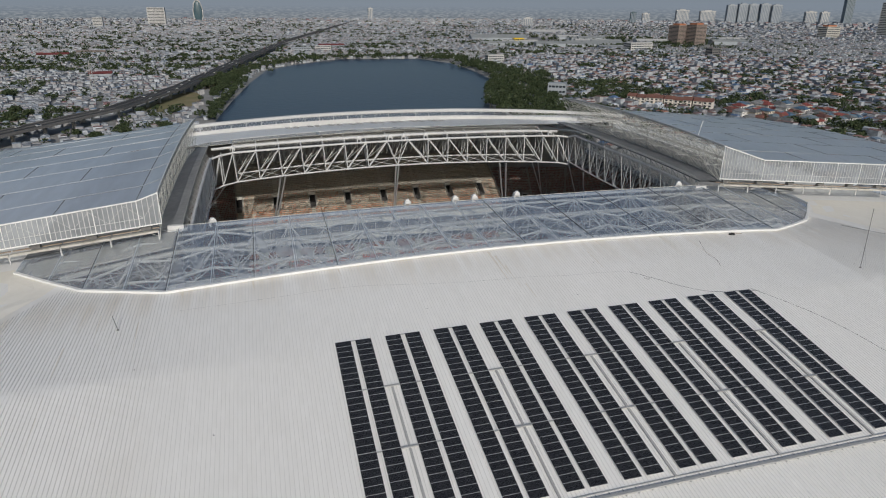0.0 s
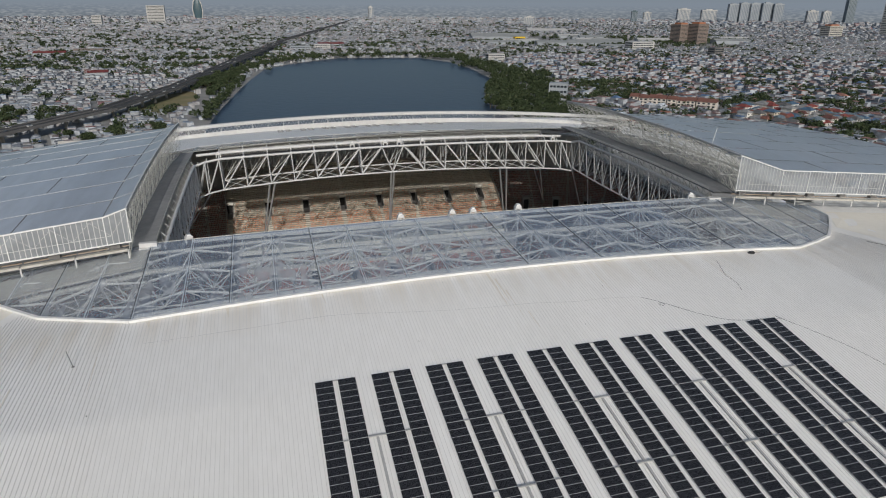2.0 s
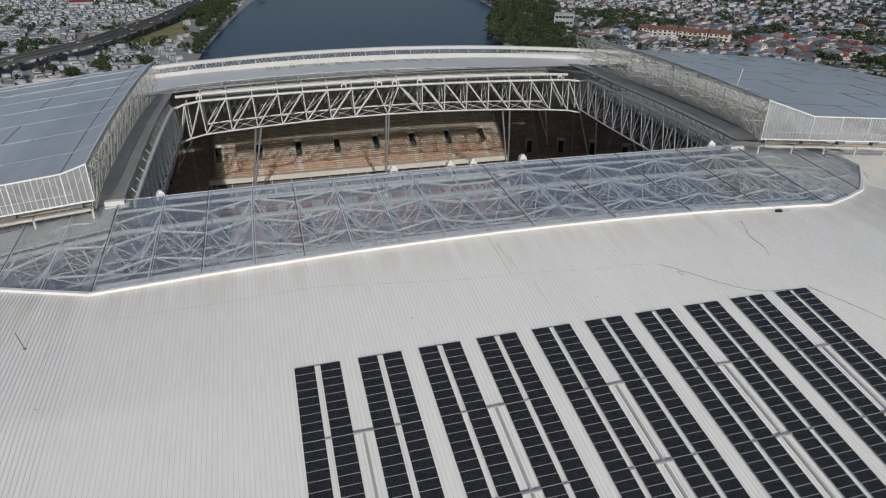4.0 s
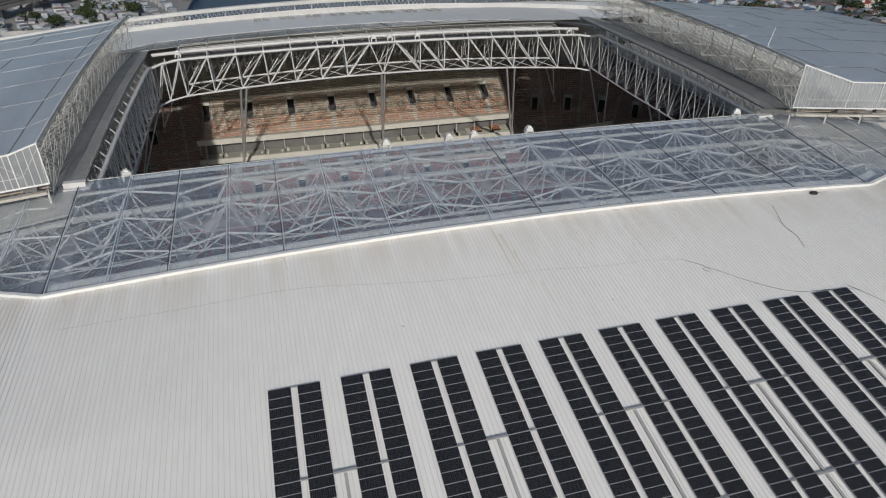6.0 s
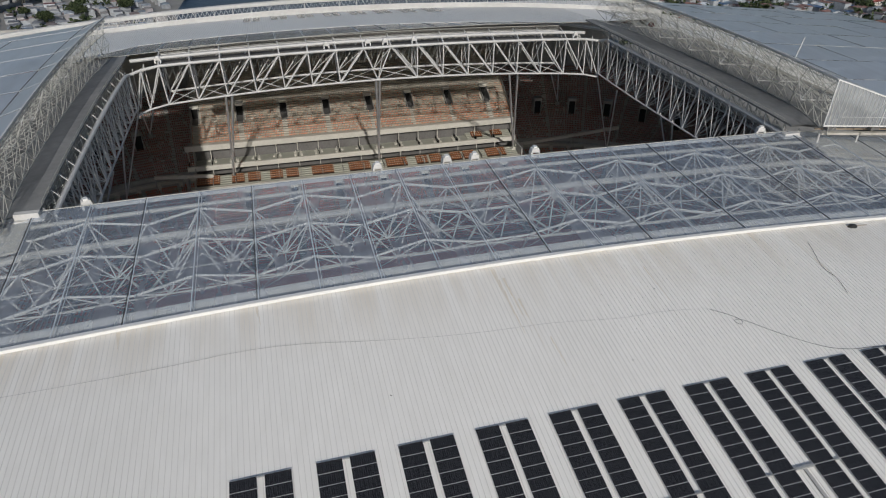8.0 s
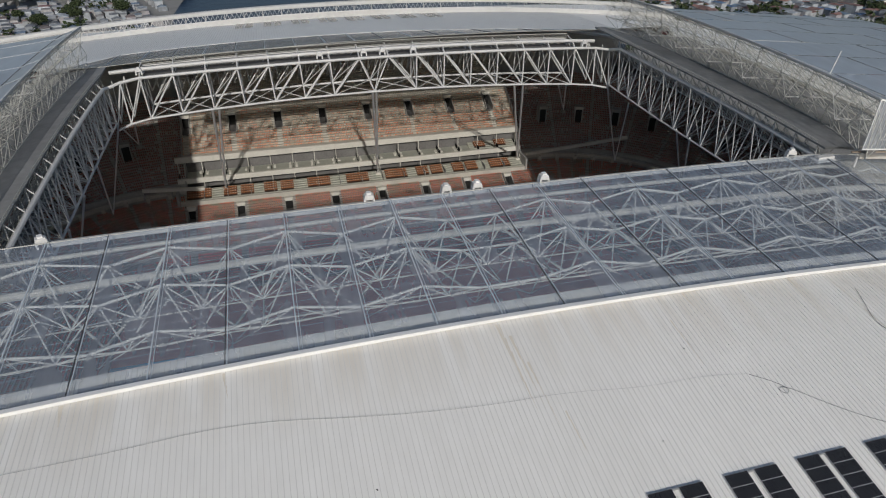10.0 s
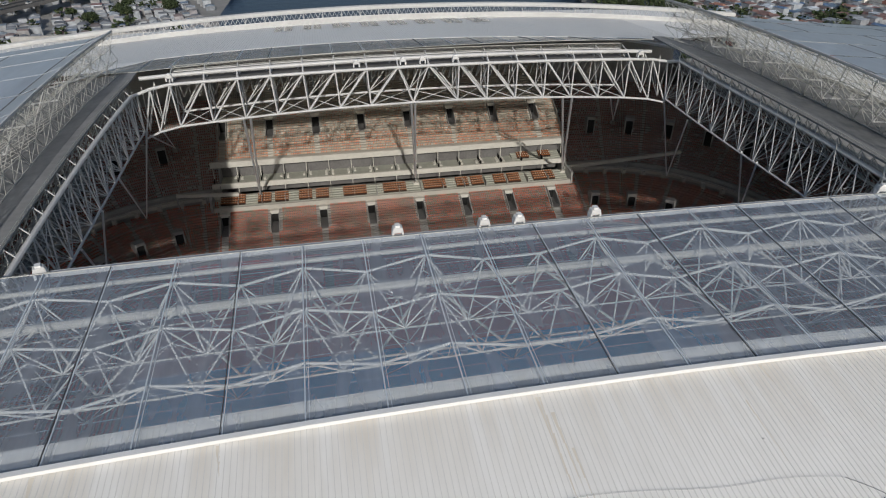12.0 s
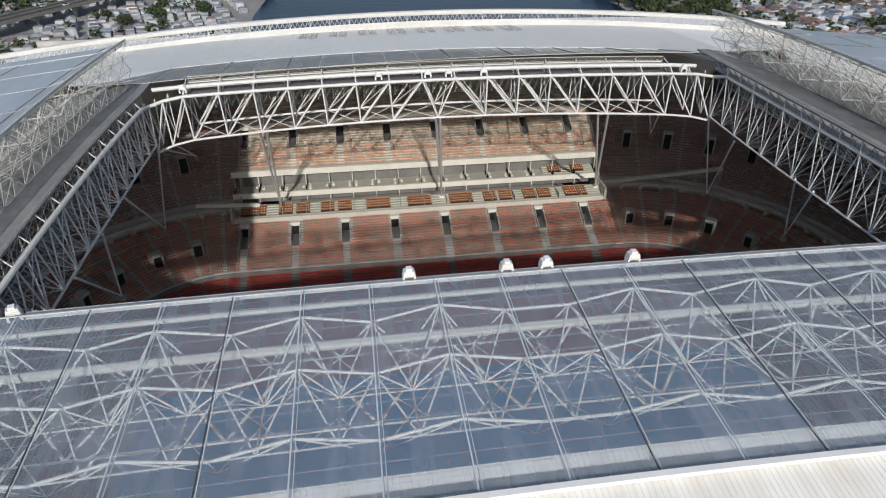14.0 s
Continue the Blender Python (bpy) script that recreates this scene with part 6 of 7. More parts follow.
def house_proto(w, l, floors, hip, porch):
    """A two-storey row house: walls, tiled hip or gable roof, windows, door canopy."""
    th = thing("house", "rendered urban house with a pitched tiled roof", "house", "near houses")
    h = 3.1 * floors
    block("wall", -w / 2, w / 2, -l / 2, l / 2, 0, h, M_HWALL_O, th)
    o, r = 0.6, w * 0.27
    i = min(w, l) * (0.5 if hip else 0.0)
    v = [(-w / 2 - o, -l / 2 - o, h), (w / 2 + o, -l / 2 - o, h), (w / 2 + o, l / 2 + o, h), (-w / 2 - o, l / 2 + o, h), (0, -l / 2 - o + i, h + r), (0, l / 2 + o - i, h + r),
         (-w / 2 - o, -l / 2 - o, h - 0.18), (w / 2 + o, -l / 2 - o, h - 0.18), (w / 2 + o, l / 2 + o, h - 0.18), (-w / 2 - o, l / 2 + o, h - 0.18)]
    f = [(0, 1, 4), (1, 2, 5, 4), (2, 3, 5), (3, 0, 4, 5), (6, 7, 1, 0), (7, 8, 2, 1), (8, 9, 3, 2), (9, 6, 0, 3), (9, 8, 7, 6)]
    rf = new("roof", mesh_of("house_roof", v, f, [M_HROOF_O]))
    rf.parent = th
    for fl in range(floors):
        for sx in (-w * 0.25, w * 0.25):
            for sy in (-1,):
                block("window", sx - 0.6, sx + 0.6, sy * l / 2 - 0.06, sy * l / 2 + 0.06, fl * 3.1 + 1.0, fl * 3.1 + 2.3, M_WINDOW, th)
    if porch:
        block("porch", -w / 2, w / 2, -l / 2 - 2.2, -l / 2, 2.7, 2.95, M_HROOF_O, th)
        for sx in (-w / 2 + 0.2, w / 2 - 0.2):
            block("porch_post", sx - 0.09, sx + 0.09, -l / 2 - 2.1, -l / 2 - 1.92, 0, 2.7, M_HWALL_O, th)
    return th


protos = [house_proto(7.2, 10.5, 2, True, True), house_proto(8.2, 9.0, 2, False, False), house_proto(6.6, 11.0, 1, True, True), house_proto(8.6, 11.5, 3, True, False), house_proto(7.6, 9.5, 2, True, False)]
used = set()
random.seed(21)
for k in range(len(near_plots[0])):
    p = protos[random.choice((0, 0, 1, 2, 3, 4, 4))]
    m = pose(near_plots[0][k], near_plots[1][k], 0, 0, 0, math.degrees(near_plots[2][k]))
    if p.name not in used:
        used.add(p.name)
        p.matrix_basis = m
    else:
        copy_thing(p, m)


# ---- row of shop houses behind the stadium ----
M_SHOPW = surface("cream_pink_render", (0.66, 0.60, 0.54), (0.76, 0.71, 0.65), 0.8, 0, 0.3, 0.5, 0.1, 0, stain=(0.5, 0.45, 0.4))
M_SHOPR = surface("brown_red_tiles", (0.15, 0.075, 0.06), (0.22, 0.105, 0.08), 0.8, 0, 0.3, 1.0, 0.15, 0.1)


def shop_house(w):
    th = thing("shop_house", "cream three-storey shop house with a brown tiled roof", "house", "row of shop houses")
    block("wall", -w / 2, w / 2, -6, 6, 0, 9.2, M_SHOPW, th)
    v = [(-w / 2 - 0.3, -6.9, 9.2), (w / 2 + 0.3, -6.9, 9.2), (w / 2 + 0.3, 6.9, 9.2), (-w / 2 - 0.3, 6.9, 9.2), (-w / 2 - 0.3, 0, 12.2), (w / 2 + 0.3, 0, 12.2)]
    rf = new("roof", mesh_of("shop_roof", v, [(0, 1, 5, 4), (2, 3, 4, 5), (1, 2, 5), (3, 0, 4), (3, 2, 1, 0)], [M_SHOPR]))
    rf.parent = th
    for fl in range(3):
        for sx in (-w * 0.25, w * 0.25):
            block("window", sx - 1.2, sx + 1.2, -6.08, -5.9, fl * 3 + 0.9, fl * 3 + 2.4, M_WINDOW, th)
    block("balcony", -w / 2 + 0.3, w / 2 - 0.3, -7.0, -6.0, 5.9, 6.8, M_SHOPW, th)
    return th


sh = shop_house(9.2)
for k in range(9):
    m = pose(386 + 6.6 * k, 544 - 7.2 * k + (1.2 if k % 3 == 0 else 0), -0.6 if k % 4 == 1 else 0, 0, 0, -47.5)
    if k:
        copy_thing(sh, m)
    else:
        sh.matrix_basis = m


# ---- trees ----
def crown_clumps(sp, cx, cy, zc, r, n, rnd, size):
    """Leaf clumps scattered through an uneven crown."""
    for k in range(n):
        a, b = rnd.random() * 6.283, math.acos(1 - 1.75 * rnd.random())
        q = r * (0.55 + 0.5 * rnd.random()) * (1 + 0.25 * math.sin(3 * a + cx))
        p = Vector((cx + q * math.sin(b) * math.cos(a), cy + q * math.sin(b) * math.sin(a), zc + 0.72 * q * math.cos(b)))
        s1 = size * (0.6 + 0.8 * rnd.random())
        u = Vector((rnd.uniform(-1, 1), rnd.uniform(-1, 1), rnd.uniform(-0.5, 0.5))).normalized()
        w = u.cross(Vector((rnd.uniform(-1, 1), rnd.uniform(-1, 1), rnd.uniform(0.2, 1)))).normalized()
        t = u.cross(w) * 0.45
        sp.add([tuple(p - u * s1), tuple(p + w * s1 * 0.8 + t * s1), tuple(p + u * s1), tuple(p - w * s1 * 0.8 + t * s1)], [(0, 1, 2, 3)])


def tree(h, r, n, seed):
    rnd = random.Random(seed)
    th = thing("tree", "dark green broadleaf tree with an uneven crown", "tree", "trees by the lake")
    sp = Soup()
    top = Vector((rnd.uniform(-0.4, 0.4), rnd.uniform(-0.4, 0.4), h * 0.55))
    for k in range(6):
        a, b = (top * (k / 6)), (top * ((k + 1) / 6))
        sp.rod(a, b, 0.35 * (1 - k / 9) * h / 10, 0, 6)
    for k in range(5):
        a = k * 1.256 + rnd.random()
        sp.rod(top * (0.6 + 0.08 * k), top + Vector((math.cos(a) * r * 0.6, math.sin(a) * r * 0.6, h * 0.15)), 0.12 * h / 10, 0, 5)
    sp.make("trunk", [M_BARK], th)
    sp = Soup()
    for k in range(6):
        a = k * 1.05 + rnd.random()
        d = r * (0.35 if k else 0)
        crown_clumps(sp, d * math.cos(a), d * math.sin(a), h * (0.62 + 0.12 * rnd.random()), r * 0.62, n // 6, rnd, r * 0.13)
    sp.make("crown", [M_LEAFY], th)
    return th


tprotos = [tree(10, 5.0, 840, 1), tree(13, 6.2, 960, 2), tree(8, 4.2, 720, 3), tree(11, 5.6, 840, 4)]
tused = set()


def plant(k, m):
    p = tprotos[k % 4]
    if p.name not in tused:
        tused.add(p.name)
        p.matrix_basis = m
    else:
        copy_thing(p, m)


cnt = 0
rt = random.Random(9)
bx = []
while len(bx) < 110:
    x, y = rt.uniform(215, 350), rt.uniform(420, 800)
    if inside(np.array([x]), np.array([y]), WOOD_R)[0]:
        bx.append((x, y))
while len(bx) < 170:
    x, y = rt.uniform(-80, -30), rt.uniform(500, 900)
    if inside(np.array([x]), np.array([y]), WOOD_L)[0] and (y > 780 or x > -60 and rt.random() < 0.5):
        bx.append((x, y))
for x, y in ((-235, 560), (-225, 575), (-215, 590), (-228, 600), (-150, 480), (-130, 450), (-112, 470), (-84, 476), (-120, 505)):
    bx.append((x, y))
for k, (x, y) in enumerate(bx):
    sc = rt.uniform(0.8, 1.25)
    m = pose(x, y, 0, 0, 0, rt.uniform(0, 360))
    plant(k, m)

sp = Soup()
rt = random.Random(13)
made = 0
while made < 420:
    x, y = rt.uniform(215, 430), rt.uniform(330, 1235)
    if inside(np.array([x]), np.array([y]), WOOD_R)[0]:
        h = rt.uniform(8, 14)
        crown_clumps(sp, x, y, h * 0.6, h * 0.42, 60, rt, 1.1)
        made += 1
made = 0
while made < 170:
    x, y = rt.uniform(-80, 150), rt.uniform(500, 1280)
    if inside(np.array([x]), np.array([y]), WOOD_L)[0] and y > 790:
        h = rt.uniform(6, 11)
        crown_clumps(sp, x, y, h * 0.6, h * 0.42, 54, rt, 1.05)
        made += 1
for k in range(92):
    y = 540 + 4.2 * k
    x = -47 + max(0, y - 600) * 0.085 + rt.gauss(0, 3) - 5
    h = rt.uniform(5, 10)
    crown_clumps(sp, x, y, h * 0.6, h * 0.42, 54, rt, 1.0)
for k in range(75):
    x, y = 110 + k * 3.6, 1238 + 10 * math.sin(k * 0.8)
    crown_clumps(sp, x, y, 6, 4.5, 22, rt, 1.6)
tagged(sp.make("woods", [M_LEAFY]), "dark green woods along the lake shore", "trees", "", "stuff")
sp = Soup()
rt = random.Random(17)
made = 0
while made < 2100:
    y = 250 + 4200 * rt.random() ** 1.6
    x = rt.uniform(-0.5, 1.5) * y
    if y < 255 and -130 < x < 205 or math.hypot(x, y) > 4600:
        continue
    if inside(np.array([x]), np.array([y]), LAKE)[0] or inside(np.array([x]), np.array([y]), FIELD)[0] or near_line(np.array([x]), np.array([y]), HIGHWAY, 14)[0]:
        continue
    cl = 1 + int(rt.random() ** 3 * 6)
    sz = 1.0 + y / 2500
    for q in range(cl):
        crown_clumps(sp, x + rt.gauss(0, 7) * sz, y + rt.gauss(0, 7) * sz, 5.0, rt.uniform(2.6, 4.6) * sz, 26, rt, 1.15 * sz)
    made += 1
for cx, cy, sp_r, n in ((-225, 560, 26, 16), (-250, 520, 22, 12), (-190, 600, 18, 8), (-330, 640, 24, 10), (-265, 760, 30, 12), (-160, 960, 22, 10), (-240, 1240, 34, 10), (410, 640, 40, 22), (470, 700, 40, 18), (380, 560, 24, 12), (520, 480, 20, 9), (560, 420, 18, 9), (640, 520, 26, 10), (760, 760, 44, 14), (620, 900, 50, 16), (385, 610, 30, 26), (440, 590, 18, 12), (470, 498, 14, 9), (505, 505, 16, 10), (452, 372, 9, 9), (482, 350, 10, 9), (560, 470, 14, 9), (620, 640, 24, 14), (540, 620, 20, 12), (700, 560, 24, 12), (820, 620, 30, 14), (404, 703, 30, 26), (424, 684, 24, 20), (438, 641, 26, 20), (587, 464, 12, 8), (477, 382, 8, 9), (491, 353, 9, 10), (771, 770, 24, 12), (781, 629, 14, 9), (541, 534, 14, 9), (542, 954, 24, 12), (616, 988, 26, 12), (684, 716, 16, 9)):
    for q in range(n):
        crown_clumps(sp, cx + rt.gauss(0, sp_r * 0.6), cy + rt.gauss(0, sp_r * 0.6), 6, rt.uniform(4, 6), 60, rt, 1.1)
made = 0
while made < 420:
    y = 1050 + 3400 * rt.random() ** 1.3
    x = rt.uniform(-0.45, 0.85) * y
    if math.hypot(x, y) > 4600 or inside(np.array([x]), np.array([y]), LAKE)[0] or near_line(np.array([x]), np.array([y]), LAKE, 12)[0]:
        continue
    sz = 1.0 + y / 2200
    run = rt.uniform(18, 70) * sz
    for q in range(3 + int(run / (9 * sz))):
        qx, qy = np.array([x + rt.uniform(-run, run)]), np.array([y + rt.gauss(0, 6) * sz])
        if not (inside(qx, qy, LAKE) | near_line(qx, qy, HIGHWAY, 16))[0]:
            crown_clumps(sp, qx[0], qy[0], 5.5, rt.uniform(3.0, 5.0) * sz, 22, rt, 1.35 * sz)
    made += 1
tagged(sp.make("city_trees", [M_LEAFY]), "scattered dark green trees between the houses", "trees", "", "stuff")

# ---- elevated highway ----
hw = thing("road", "elevated grey concrete highway on piers", "highway", "", "structure")
for (x0, y0), (x1, y1) in zip(HIGHWAY, HIGHWAY[1:]):
    a, b = Vector((x0, y0, 9)), Vector((x1, y1, 9))
    d = (b - a).normalized()
    nrm = Vector((-d.y, d.x, 0))
    for off in (-4.7, 4.7):
        bar("deck", a + nrm * off, b + nrm * off, 9.0, 1.4, M_CONCD, hw)
        bar("carriageway", a + nrm * off + Vector((0, 0, 0.75)), b + nrm * off + Vector((0, 0, 0.75)), 8.0, 0.06, M_ASPHALT, hw)
        for e in (-4.25, 4.25):
            bar("barrier", a + nrm * (off + e) + Vector((0, 0, 1.15)), b + nrm * (off + e) + Vector((0, 0, 1.15)), 0.3, 0.9, M_CONCD, hw)
    L = (b - a).length
    if y0 < 1700:
        for k in range(int(L / 32)):
            p = a + d * (k * 32 + 10)
            member("pier", (p.x, p.y, 0), (p.x, p.y, 8.4), 1.5, M_CONC, hw)
            bar("pier_head", p + nrm * -7 + Vector((0, 0, -1.1)), p + nrm * 7 + Vector((0, 0, -1.1)), 2, 1.2, M_CONC, hw)
M_CAR = island_palette("car_paint", [(0, (0.6, 0.6, 0.6)), (0.4, (0.05, 0.05, 0.055)), (0.6, (0.25, 0.25, 0.27)), (0.8, (0.7, 0.68, 0.62)), (0.93, (0.35, 0.04, 0.03))], 0.35, True)


def car():
    th = thing("car", "small parked-looking car on the highway", "car", "cars on the highway")
    bm = bmesh.new()
    bmesh.ops.create_cube(bm, size=1)
    for v in bm.verts:
        v.co = Vector((v.co.x * 1.8, v.co.y * 4.4, v.co.z * 0.75 + 0.65))
    bmesh.ops.bevel(bm, geom=bm.edges[:], offset=0.15, segments=1, affect="EDGES")
    part("body", bm, M_CAR, th)
    bm = bmesh.new()
    bmesh.ops.create_cube(bm, size=1)
    for v in bm.verts:
        k = 0.75 if v.co.z > 0 else 1
        v.co = Vector((v.co.x * 1.6 * k, v.co.y * 2.4 * k - 0.2, v.co.z * 0.6 + 1.3))
    part("cabin", bm, M_WINDOW, th)
    for sx in (-0.85, 0.85):
        for sy in (-1.4, 1.4):
            member("wheel", (sx - 0.1, sy, 0.32), (sx + 0.1, sy, 0.32), 0.32, M_BLACK, th)
    return th


c0 = car()
firstcar = True
rt = random.Random(3)
for (x0, y0), (x1, y1) in zip(HIGHWAY[1:6], HIGHWAY[2:7]):
    d = Vector((x1 - x0, y1 - y0, 0))
    L = d.length
    d.normalize()
    nrm = Vector((-d.y, d.x, 0))
    for k in range(int(L / 26)):
        p = Vector((x0, y0, 9.78)) + d * rt.uniform(0, L) + nrm * rt.choice((-7, -4.5, -2.4, 2.4, 4.5, 7))
        m = pose(p.x, p.y, p.z, 0, 0, math.degrees(math.atan2(-d.x, d.y)))
        if firstcar:
            c0.matrix_basis, firstcar = m, False
        else:
            copy_thing(c0, m)


# ---- single buildings that stand out ----
M_TOWER = surface("tower_render", (0.22, 0.175, 0.15), (0.29, 0.235, 0.20), 0.8, 0, 0.3, 0.2, 0.03, 0)
M_WHITEB = surface("white_render", (0.46, 0.455, 0.44), (0.54, 0.535, 0.52), 0.8, 0, 0.3, 0.2, 0.03, 0)
# Grey render and window blue lifted and cooled to stand for distance haze.
M_GREYB = surface("haze_tinted_grey_render", (0.30, 0.33, 0.36), (0.38, 0.41, 0.44), 0.8, 0, 0.3, 0.2, 0.03, 0)
M_HAZEWIN = surface("haze_blue_windows", (0.17, 0.20, 0.235), (0.24, 0.275, 0.31), 0.6, 0, 0.4, 0.2, 0.03, 0)
M_YELLOW = surface("yellow_cladding", (0.72, 0.50, 0.03), (0.78, 0.56, 0.05), 0.6, 0, 0.3, 0.2, 0.03, 0)
M_REDR = surface("red_sheet_roof", (0.15, 0.035, 0.032), (0.21, 0.055, 0.05), 0.7, 0, 0.3, 0.3, 0.05, 0)
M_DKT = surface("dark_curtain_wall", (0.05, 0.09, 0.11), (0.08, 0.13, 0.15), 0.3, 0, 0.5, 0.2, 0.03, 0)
M_TERRA = surface("terracotta_roof", (0.34, 0.13, 0.07), (0.42, 0.18, 0.10), 0.8, 0, 0.3, 0.3, 0.05, 0)
M_SHED = surface("grey_shed_roof", (0.24, 0.26, 0.26), (0.34, 0.35, 0.34), 0.7, 0, 0.3, 0.1, 0.02, 0)


def building(x, y, w, l, h, mat, label, floors, cols, roof=None, turn=0):
    th = thing("building", label, "building", "tall buildings")
    block("wall", -w / 2, w / 2, -l / 2, l / 2, 0, h, mat, th)
    fh = h / floors
    for k in range(floors):
        block("window_band", -w * 0.46, w * 0.46, -l / 2 - 0.15, -l / 2 + 0.3, fh * (k + 0.35), fh * (k + 0.75), M_WINDOW, th)
        block("window_band", -w / 2 - 0.15, -w / 2 + 0.3, -l * 0.44, l * 0.44, fh * (k + 0.35), fh * (k + 0.75), M_WINDOW, th)
    for c in range(cols + 1):
        px_ = -w / 2 + w * c / cols
        block("pilaster", px_ - 0.4, px_ + 0.4, -l / 2 - 0.4, -l / 2 + 0.2, 0, h, mat, th)
    block("parapet", -w / 2 - 0.3, w / 2 + 0.3, -l / 2 - 0.3, l / 2 + 0.3, h, h + 1, mat, th)
    if roof:
        block("roof", -w * 0.32, w * 0.32, -l * 0.32, l * 0.32, h + 1, h + 5.5, roof, th)
    th.matrix_basis = pose(x, y, 0, 0, 0, turn or 0)
    return th


def high_rise(x, y, w, l, h, mat, label, cols, turn):
    """A slab tower with tall window strips between piers, a crown and a plant room."""
    th = thing("building", label, "building", "tall buildings")
    block("wall", -w / 2, w / 2, -l / 2, l / 2, 0, h, mat, th)
    step = w / cols
    for c in range(cols):
        xc = -w / 2 + step * (c + 0.5)
        block("window_strip", xc - step * 0.3, xc + step * 0.3, -l / 2 - 0.2, -l / 2 + 0.3, h * 0.06, h * 0.95, M_HAZEWIN, th)
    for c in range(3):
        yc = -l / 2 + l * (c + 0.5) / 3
        block("window_strip", -w / 2 - 0.2, -w / 2 + 0.3, yc - l * 0.1, yc + l * 0.1, h * 0.06, h * 0.95, M_HAZEWIN, th)
    block("parapet", -w / 2 - 0.3, w / 2 + 0.3, -l / 2 - 0.3, l / 2 + 0.3, h, h + 1.2, mat, th)
    block("plant_room", -w * 0.22, w * 0.22, -l * 0.25, l * 0.25, h + 1.2, h + 6, mat, th)
    th.matrix_basis = pose(x, y, 0, 0, 0, turn)
    return th


building(1172, 1596, 40, 38, 50, M_TOWER, "tall brown apartment tower with a red roof", 14, 7, M_TERRA, 12)
building(1208, 1566, 40, 38, 52, M_TOWER, "tall brown apartment tower with a red roof", 14, 7, M_TERRA, 12)
building(412, 1060, 30, 18, 16, M_WHITEB, "white office block behind the lake", 4, 7)
building(323, 604, 20, 14, 17, M_GREYB, "pale grey block between the trees", 3, 5, None, -30)
building(136, 1425, 34, 18, 15, M_WHITEB, "white and brown lakeside building", 4, 6)
building(88, 1430, 44, 20, 11, M_GREYB, "long pale lakeside building", 3, 8)
building(709, 1679, 28, 20, 15, M_YELLOW, "bright yellow warehouse among sheds", 2, 4)
building(-467, 3505, 80, 40, 84, M_WHITEB, "broad white hotel block far off", 12, 12)
building(-663, 3153, 38, 30, 44, M_WHITEB, "plain white block far off", 7, 6)
building(2230, 1850, 44, 40, 118, M_WHITEB, "tall pale apartment tower far off", 20, 7, None, 8)
building(915, 1103, 24, 18, 19, M_CONCD, "dark narrow office block", 4, 4, None, 10)
building(869, 1318, 60, 30, 20, M_WHITEB, "white institutional block among houses", 4, 8, None, 5)
building(1853, 1736, 60, 36, 40, M_BEAM, "tan and orange block among houses", 7, 6, M_TERRA, 6)
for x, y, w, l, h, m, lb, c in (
    (2923, 3564, 58, 40, 112, M_GREYB, "haze-tinted grey high-rise in a distant cluster", 6), (2975, 3525, 58, 40, 118, M_GREYB, "haze-tinted grey high-rise in a distant cluster", 6),
    (3023, 3489, 56, 40, 116, M_GREYB, "haze-tinted grey high-rise in a distant cluster", 6), (3073, 3445, 58, 40, 118, M_GREYB, "haze-tinted grey high-rise in a distant cluster", 6),
    (3120, 3402, 56, 40, 114, M_GREYB, "haze-tinted grey high-rise in a distant cluster", 6), (2858, 3710, 95, 40, 75, M_WHITEB, "broad pale block in the far distance", 11),
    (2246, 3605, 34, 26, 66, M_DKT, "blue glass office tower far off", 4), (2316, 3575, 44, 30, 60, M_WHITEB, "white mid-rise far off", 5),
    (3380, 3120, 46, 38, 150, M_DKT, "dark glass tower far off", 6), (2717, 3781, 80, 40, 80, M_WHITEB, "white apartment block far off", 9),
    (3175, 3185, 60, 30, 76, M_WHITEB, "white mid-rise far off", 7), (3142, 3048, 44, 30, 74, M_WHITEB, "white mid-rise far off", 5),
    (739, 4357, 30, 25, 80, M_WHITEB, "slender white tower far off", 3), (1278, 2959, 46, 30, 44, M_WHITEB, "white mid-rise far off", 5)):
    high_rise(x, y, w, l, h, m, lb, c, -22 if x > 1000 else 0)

# elliptical glass tower
th = thing("glass_tower", "slender rounded green glass tower", "tower", "tall buildings")
bm = bmesh.new()
bmesh.ops.create_uvsphere(bm, u_segments=16, v_segments=14, radius=1)
for v in bm.verts:
    v.co = Vector((v.co.x * 25, v.co.y * 12, v.co.z * 66 + 56))
part("shaft", bm, M_DKT, th)
s = Soup()
for k in range(40):
    a, b = 2 * math.pi * k / 40, 2 * math.pi * (k + 1) / 40
    s.rod((27 * math.sin(a), -6, 68 * math.cos(a) + 56), (27 * math.sin(b), -6, 68 * math.cos(b) + 56), 3.2)
s.make("rim", [M_WHITEB], th)
block("podium", -45, 45, -20, 20, 0, 14, M_WHITEB, th)
th.matrix_basis = pose(-325, 4209, 0)


def shed(x, y, w, l, h, mat, turn, label):
    th = thing("warehouse", label, "warehouse", "warehouses")
    block("wall", -w / 2, w / 2, -l / 2, l / 2, 0, h, M_GREYB, th)
    r = 0.12 * l
    v = [(-w / 2 - 1, -l / 2 - 1, h), (w / 2 + 1, -l / 2 - 1, h), (w / 2 + 1, l / 2 + 1, h), (-w / 2 - 1, l / 2 + 1, h), (-w / 2 - 1, 0, h + r), (w / 2 + 1, 0, h + r)]
    o = new("roof", mesh_of("shed_roof", v, [(0, 1, 5, 4), (2, 3, 4, 5), (1, 2, 5), (3, 0, 4), (3, 2, 1, 0)], [mat]))
    o.parent = th
    th.matrix_basis = pose(x, y, 0, 0, 0, turn)
    return th


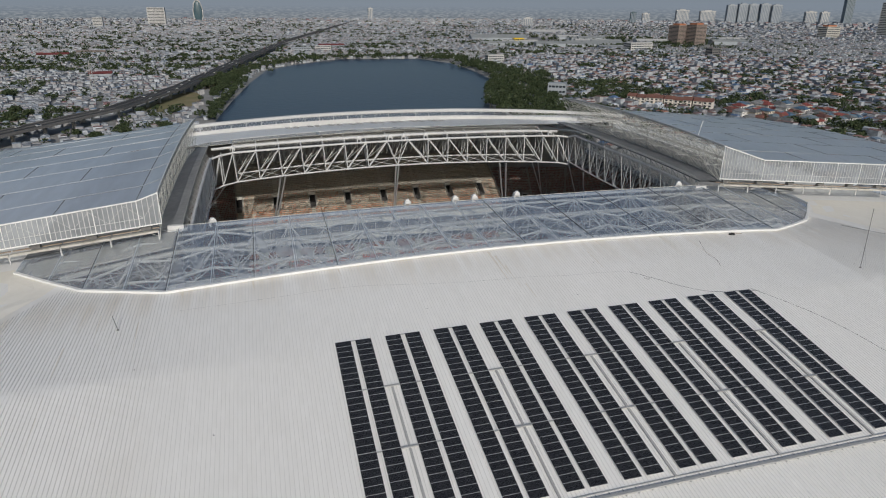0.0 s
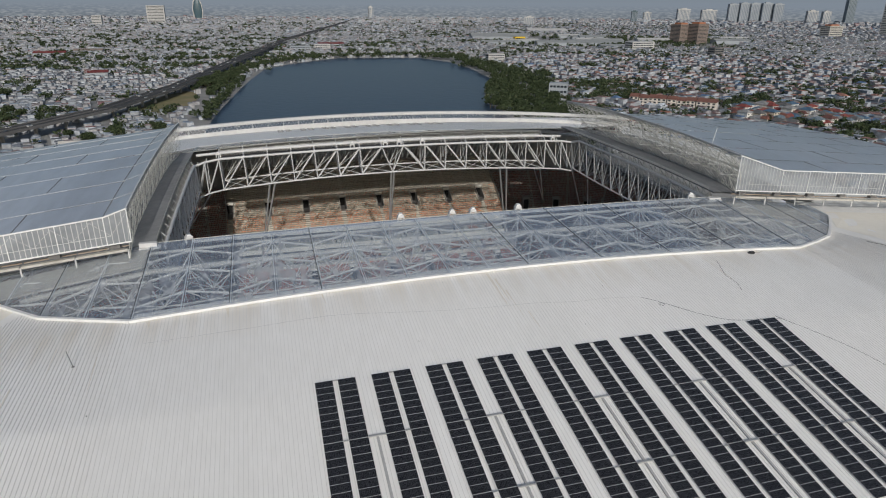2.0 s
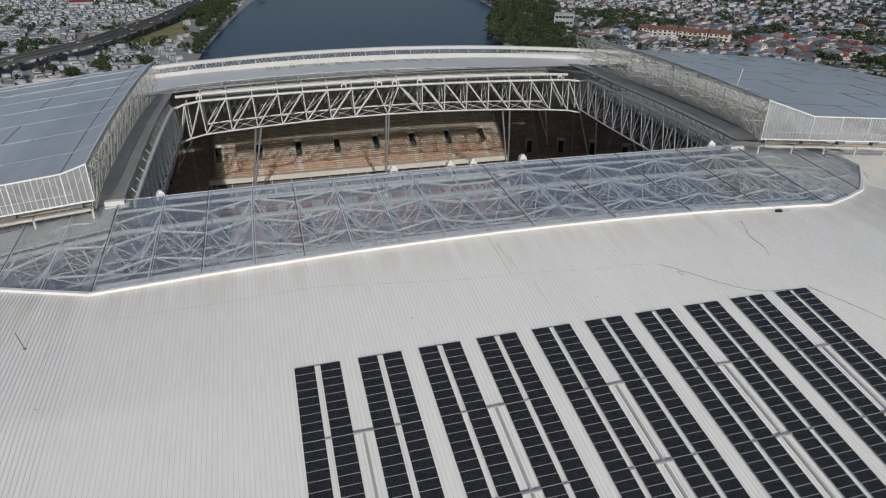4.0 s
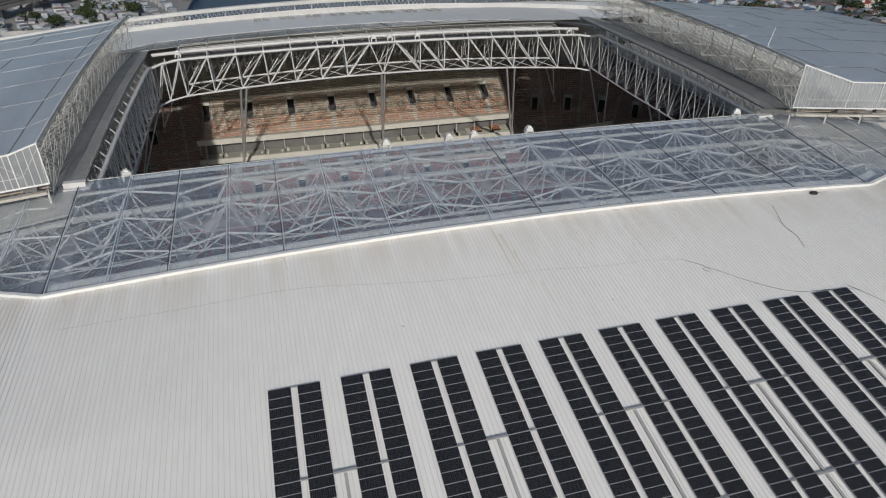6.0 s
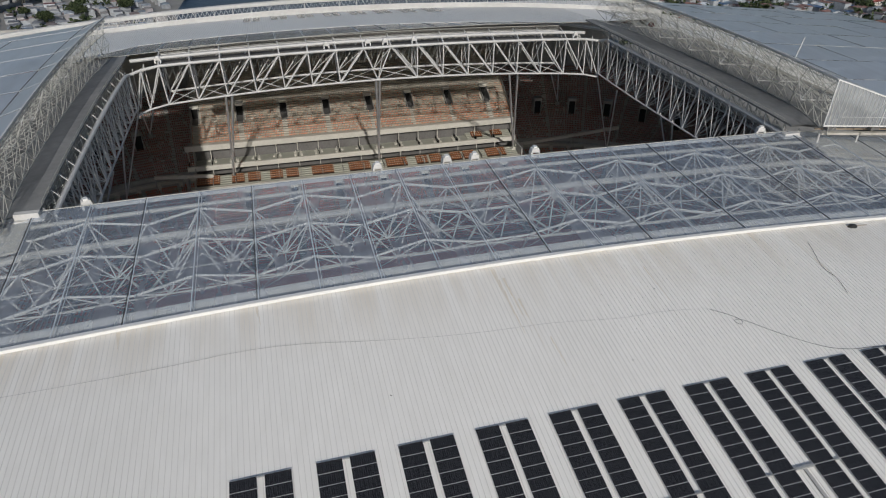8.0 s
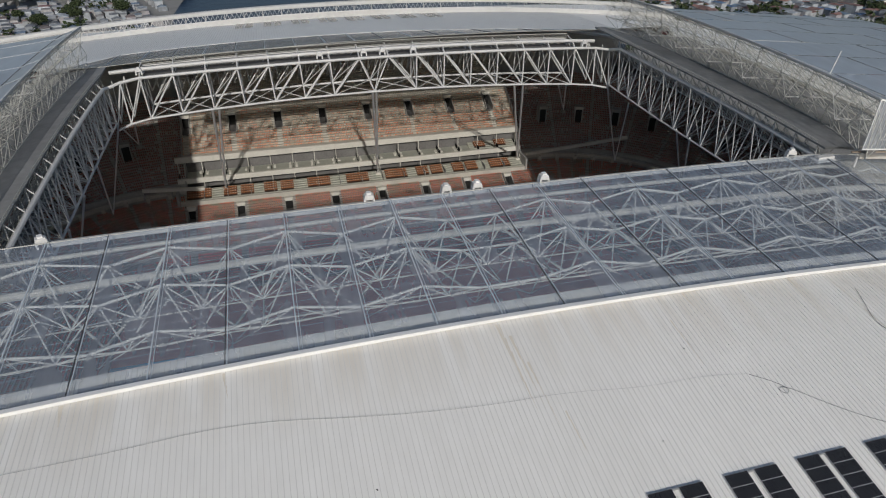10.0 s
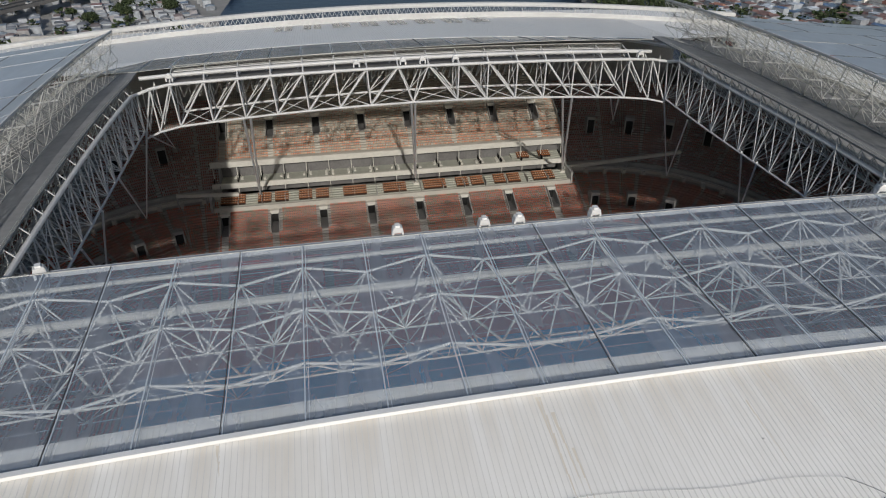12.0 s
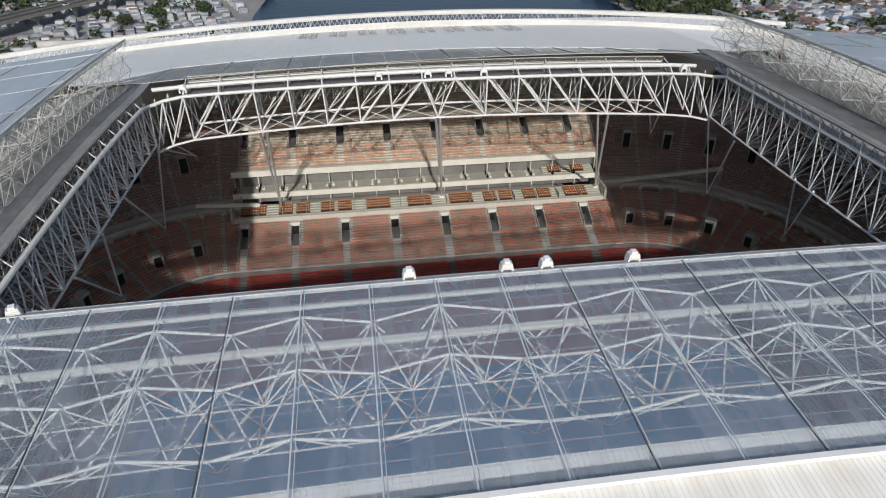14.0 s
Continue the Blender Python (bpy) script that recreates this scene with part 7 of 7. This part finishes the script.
shed(-222, 938, 28, 22, 9, M_REDR, 8, "warehouse with a dark red roof among houses")
shed(-335, 1425, 52, 26, 8, M_TOWER, 5, "long warehouse with a dark brown roof among houses")
shed(-390, 1365, 54, 26, 8, M_REDR, 5, "long warehouse with a faded red roof")
shed(170, 1560, 60, 26, 9, M_REDR, 0, "lakeside hall with a red roof")
shed(716, 1865, 172, 70, 10, M_SHED, -10, "very long warehouse with a pale grey sheet roof")
shed(1061, 2275, 150, 60, 10, M_WHITEB, -10, "very long warehouse with a whitish sheet roof")
for k in range(22):
    x, y = rt.uniform(600, 1450), rt.uniform(1350, 2000)
    if inside(np.array([x]), np.array([y]), WORKS)[0]:
        shed(x, y, rt.uniform(60, 120), rt.uniform(26, 44), rt.uniform(7, 10), rt.choice((M_SHED, M_SHED, M_WHITEB)), -14, "large warehouse with a pale grey sheet roof")

# lattice pylon and lamp posts beside the highway
py = thing("pylon", "thin steel lattice pylon among houses", "pylon")
s = Soup()
for k in range(7):
    z0, z1 = 6 * k, 6 * k + 6
    w0, w1 = 3.0 * (1 - k / 8), 3.0 * (1 - (k + 1) / 8)
    for a in range(4):
        c = [(1, 1), (-1, 1), (-1, -1), (1, -1)]
        p, q = c[a], c[(a + 1) % 4]
        s.rod((p[0] * w0, p[1] * w0, z0), (p[0] * w1, p[1] * w1, z1), 0.12)
        s.rod((p[0] * w0, p[1] * w0, z0), (q[0] * w1, q[1] * w1, z1), 0.08)
for z in (30, 36):
    s.rod((-6, 0, z), (6, 0, z), 0.15)
s.make("lattice", [M_LATTICE], py)
py.matrix_basis = pose(-186, 720, 0)

# ---- standing seams of the near roof ----
YS = [21 - 22 * j / 10 for j in range(10)] + [-1 - 49 * j / 10 for j in range(11)]
sf = []
for j in range(len(YS) - 1):
    for k in range(3):
        sf.append((4 * j + k, 4 * j + 4 + k, 4 * j + 5 + k, 4 * j + 1 + k))
for k in range(240):
    x = XC - 59.75 + 0.5 * k
    sv = []
    for y in YS:
        z = roof_z(x, y)
        sv += [(-0.035, y, z - 0.03), (-0.03, y, z + 0.038), (0.03, y, z + 0.038), (0.035, y, z - 0.03)]
    o = new("standing_seam", mesh_of("standing_seam", sv, sf, [M_SEAM]))
    o.matrix_basis = pose(x, 0, 0)
    o.parent = near_roof
sp = Soup()
for k in range(1, 110):
    for sgn in (-1, 1):
        d = 59.75 + 0.5 * k
        x = XC + sgn * d
        top = min(band_y(x), 21 - (1.54 * (d - 77.5) - 10)) - 0.4
        ys = [top + (-50 - top) * j / 24 for j in range(25)]
        for a, b in zip(ys, ys[1:]):
            za, zb = roof_z(x, a), roof_z(x, b)
            sp.add([(x - 0.03, a, za), (x - 0.03, a, za + 0.075), (x + 0.03, a, za + 0.075), (x + 0.03, a, za), (x - 0.03, b, zb), (x - 0.03, b, zb + 0.075), (x + 0.03, b, zb + 0.075), (x + 0.03, b, zb)], [(0, 4, 5, 1), (1, 5, 6, 2), (2, 6, 7, 3)])
for k in range(240):
    x = XC - 84 + 0.7 * k
    for a, b in ((146.6, 165), (165, 185), (185, 203)):
        za, zb = far_z(x, 2 * YC - a), far_z(x, 2 * YC - b)
        sp.add([(x - 0.04, a, za), (x - 0.03, a, za + 0.05), (x + 0.03, a, za + 0.05), (x + 0.04, a, za), (x - 0.04, b, zb), (x - 0.03, b, zb + 0.05), (x + 0.03, b, zb + 0.05), (x + 0.04, b, zb)], [(0, 4, 5, 1), (1, 5, 6, 2), (2, 6, 7, 3)])
o = sp.make("outer_seams", [M_SEAM], near_roof)
o["kind"] = "stuff"
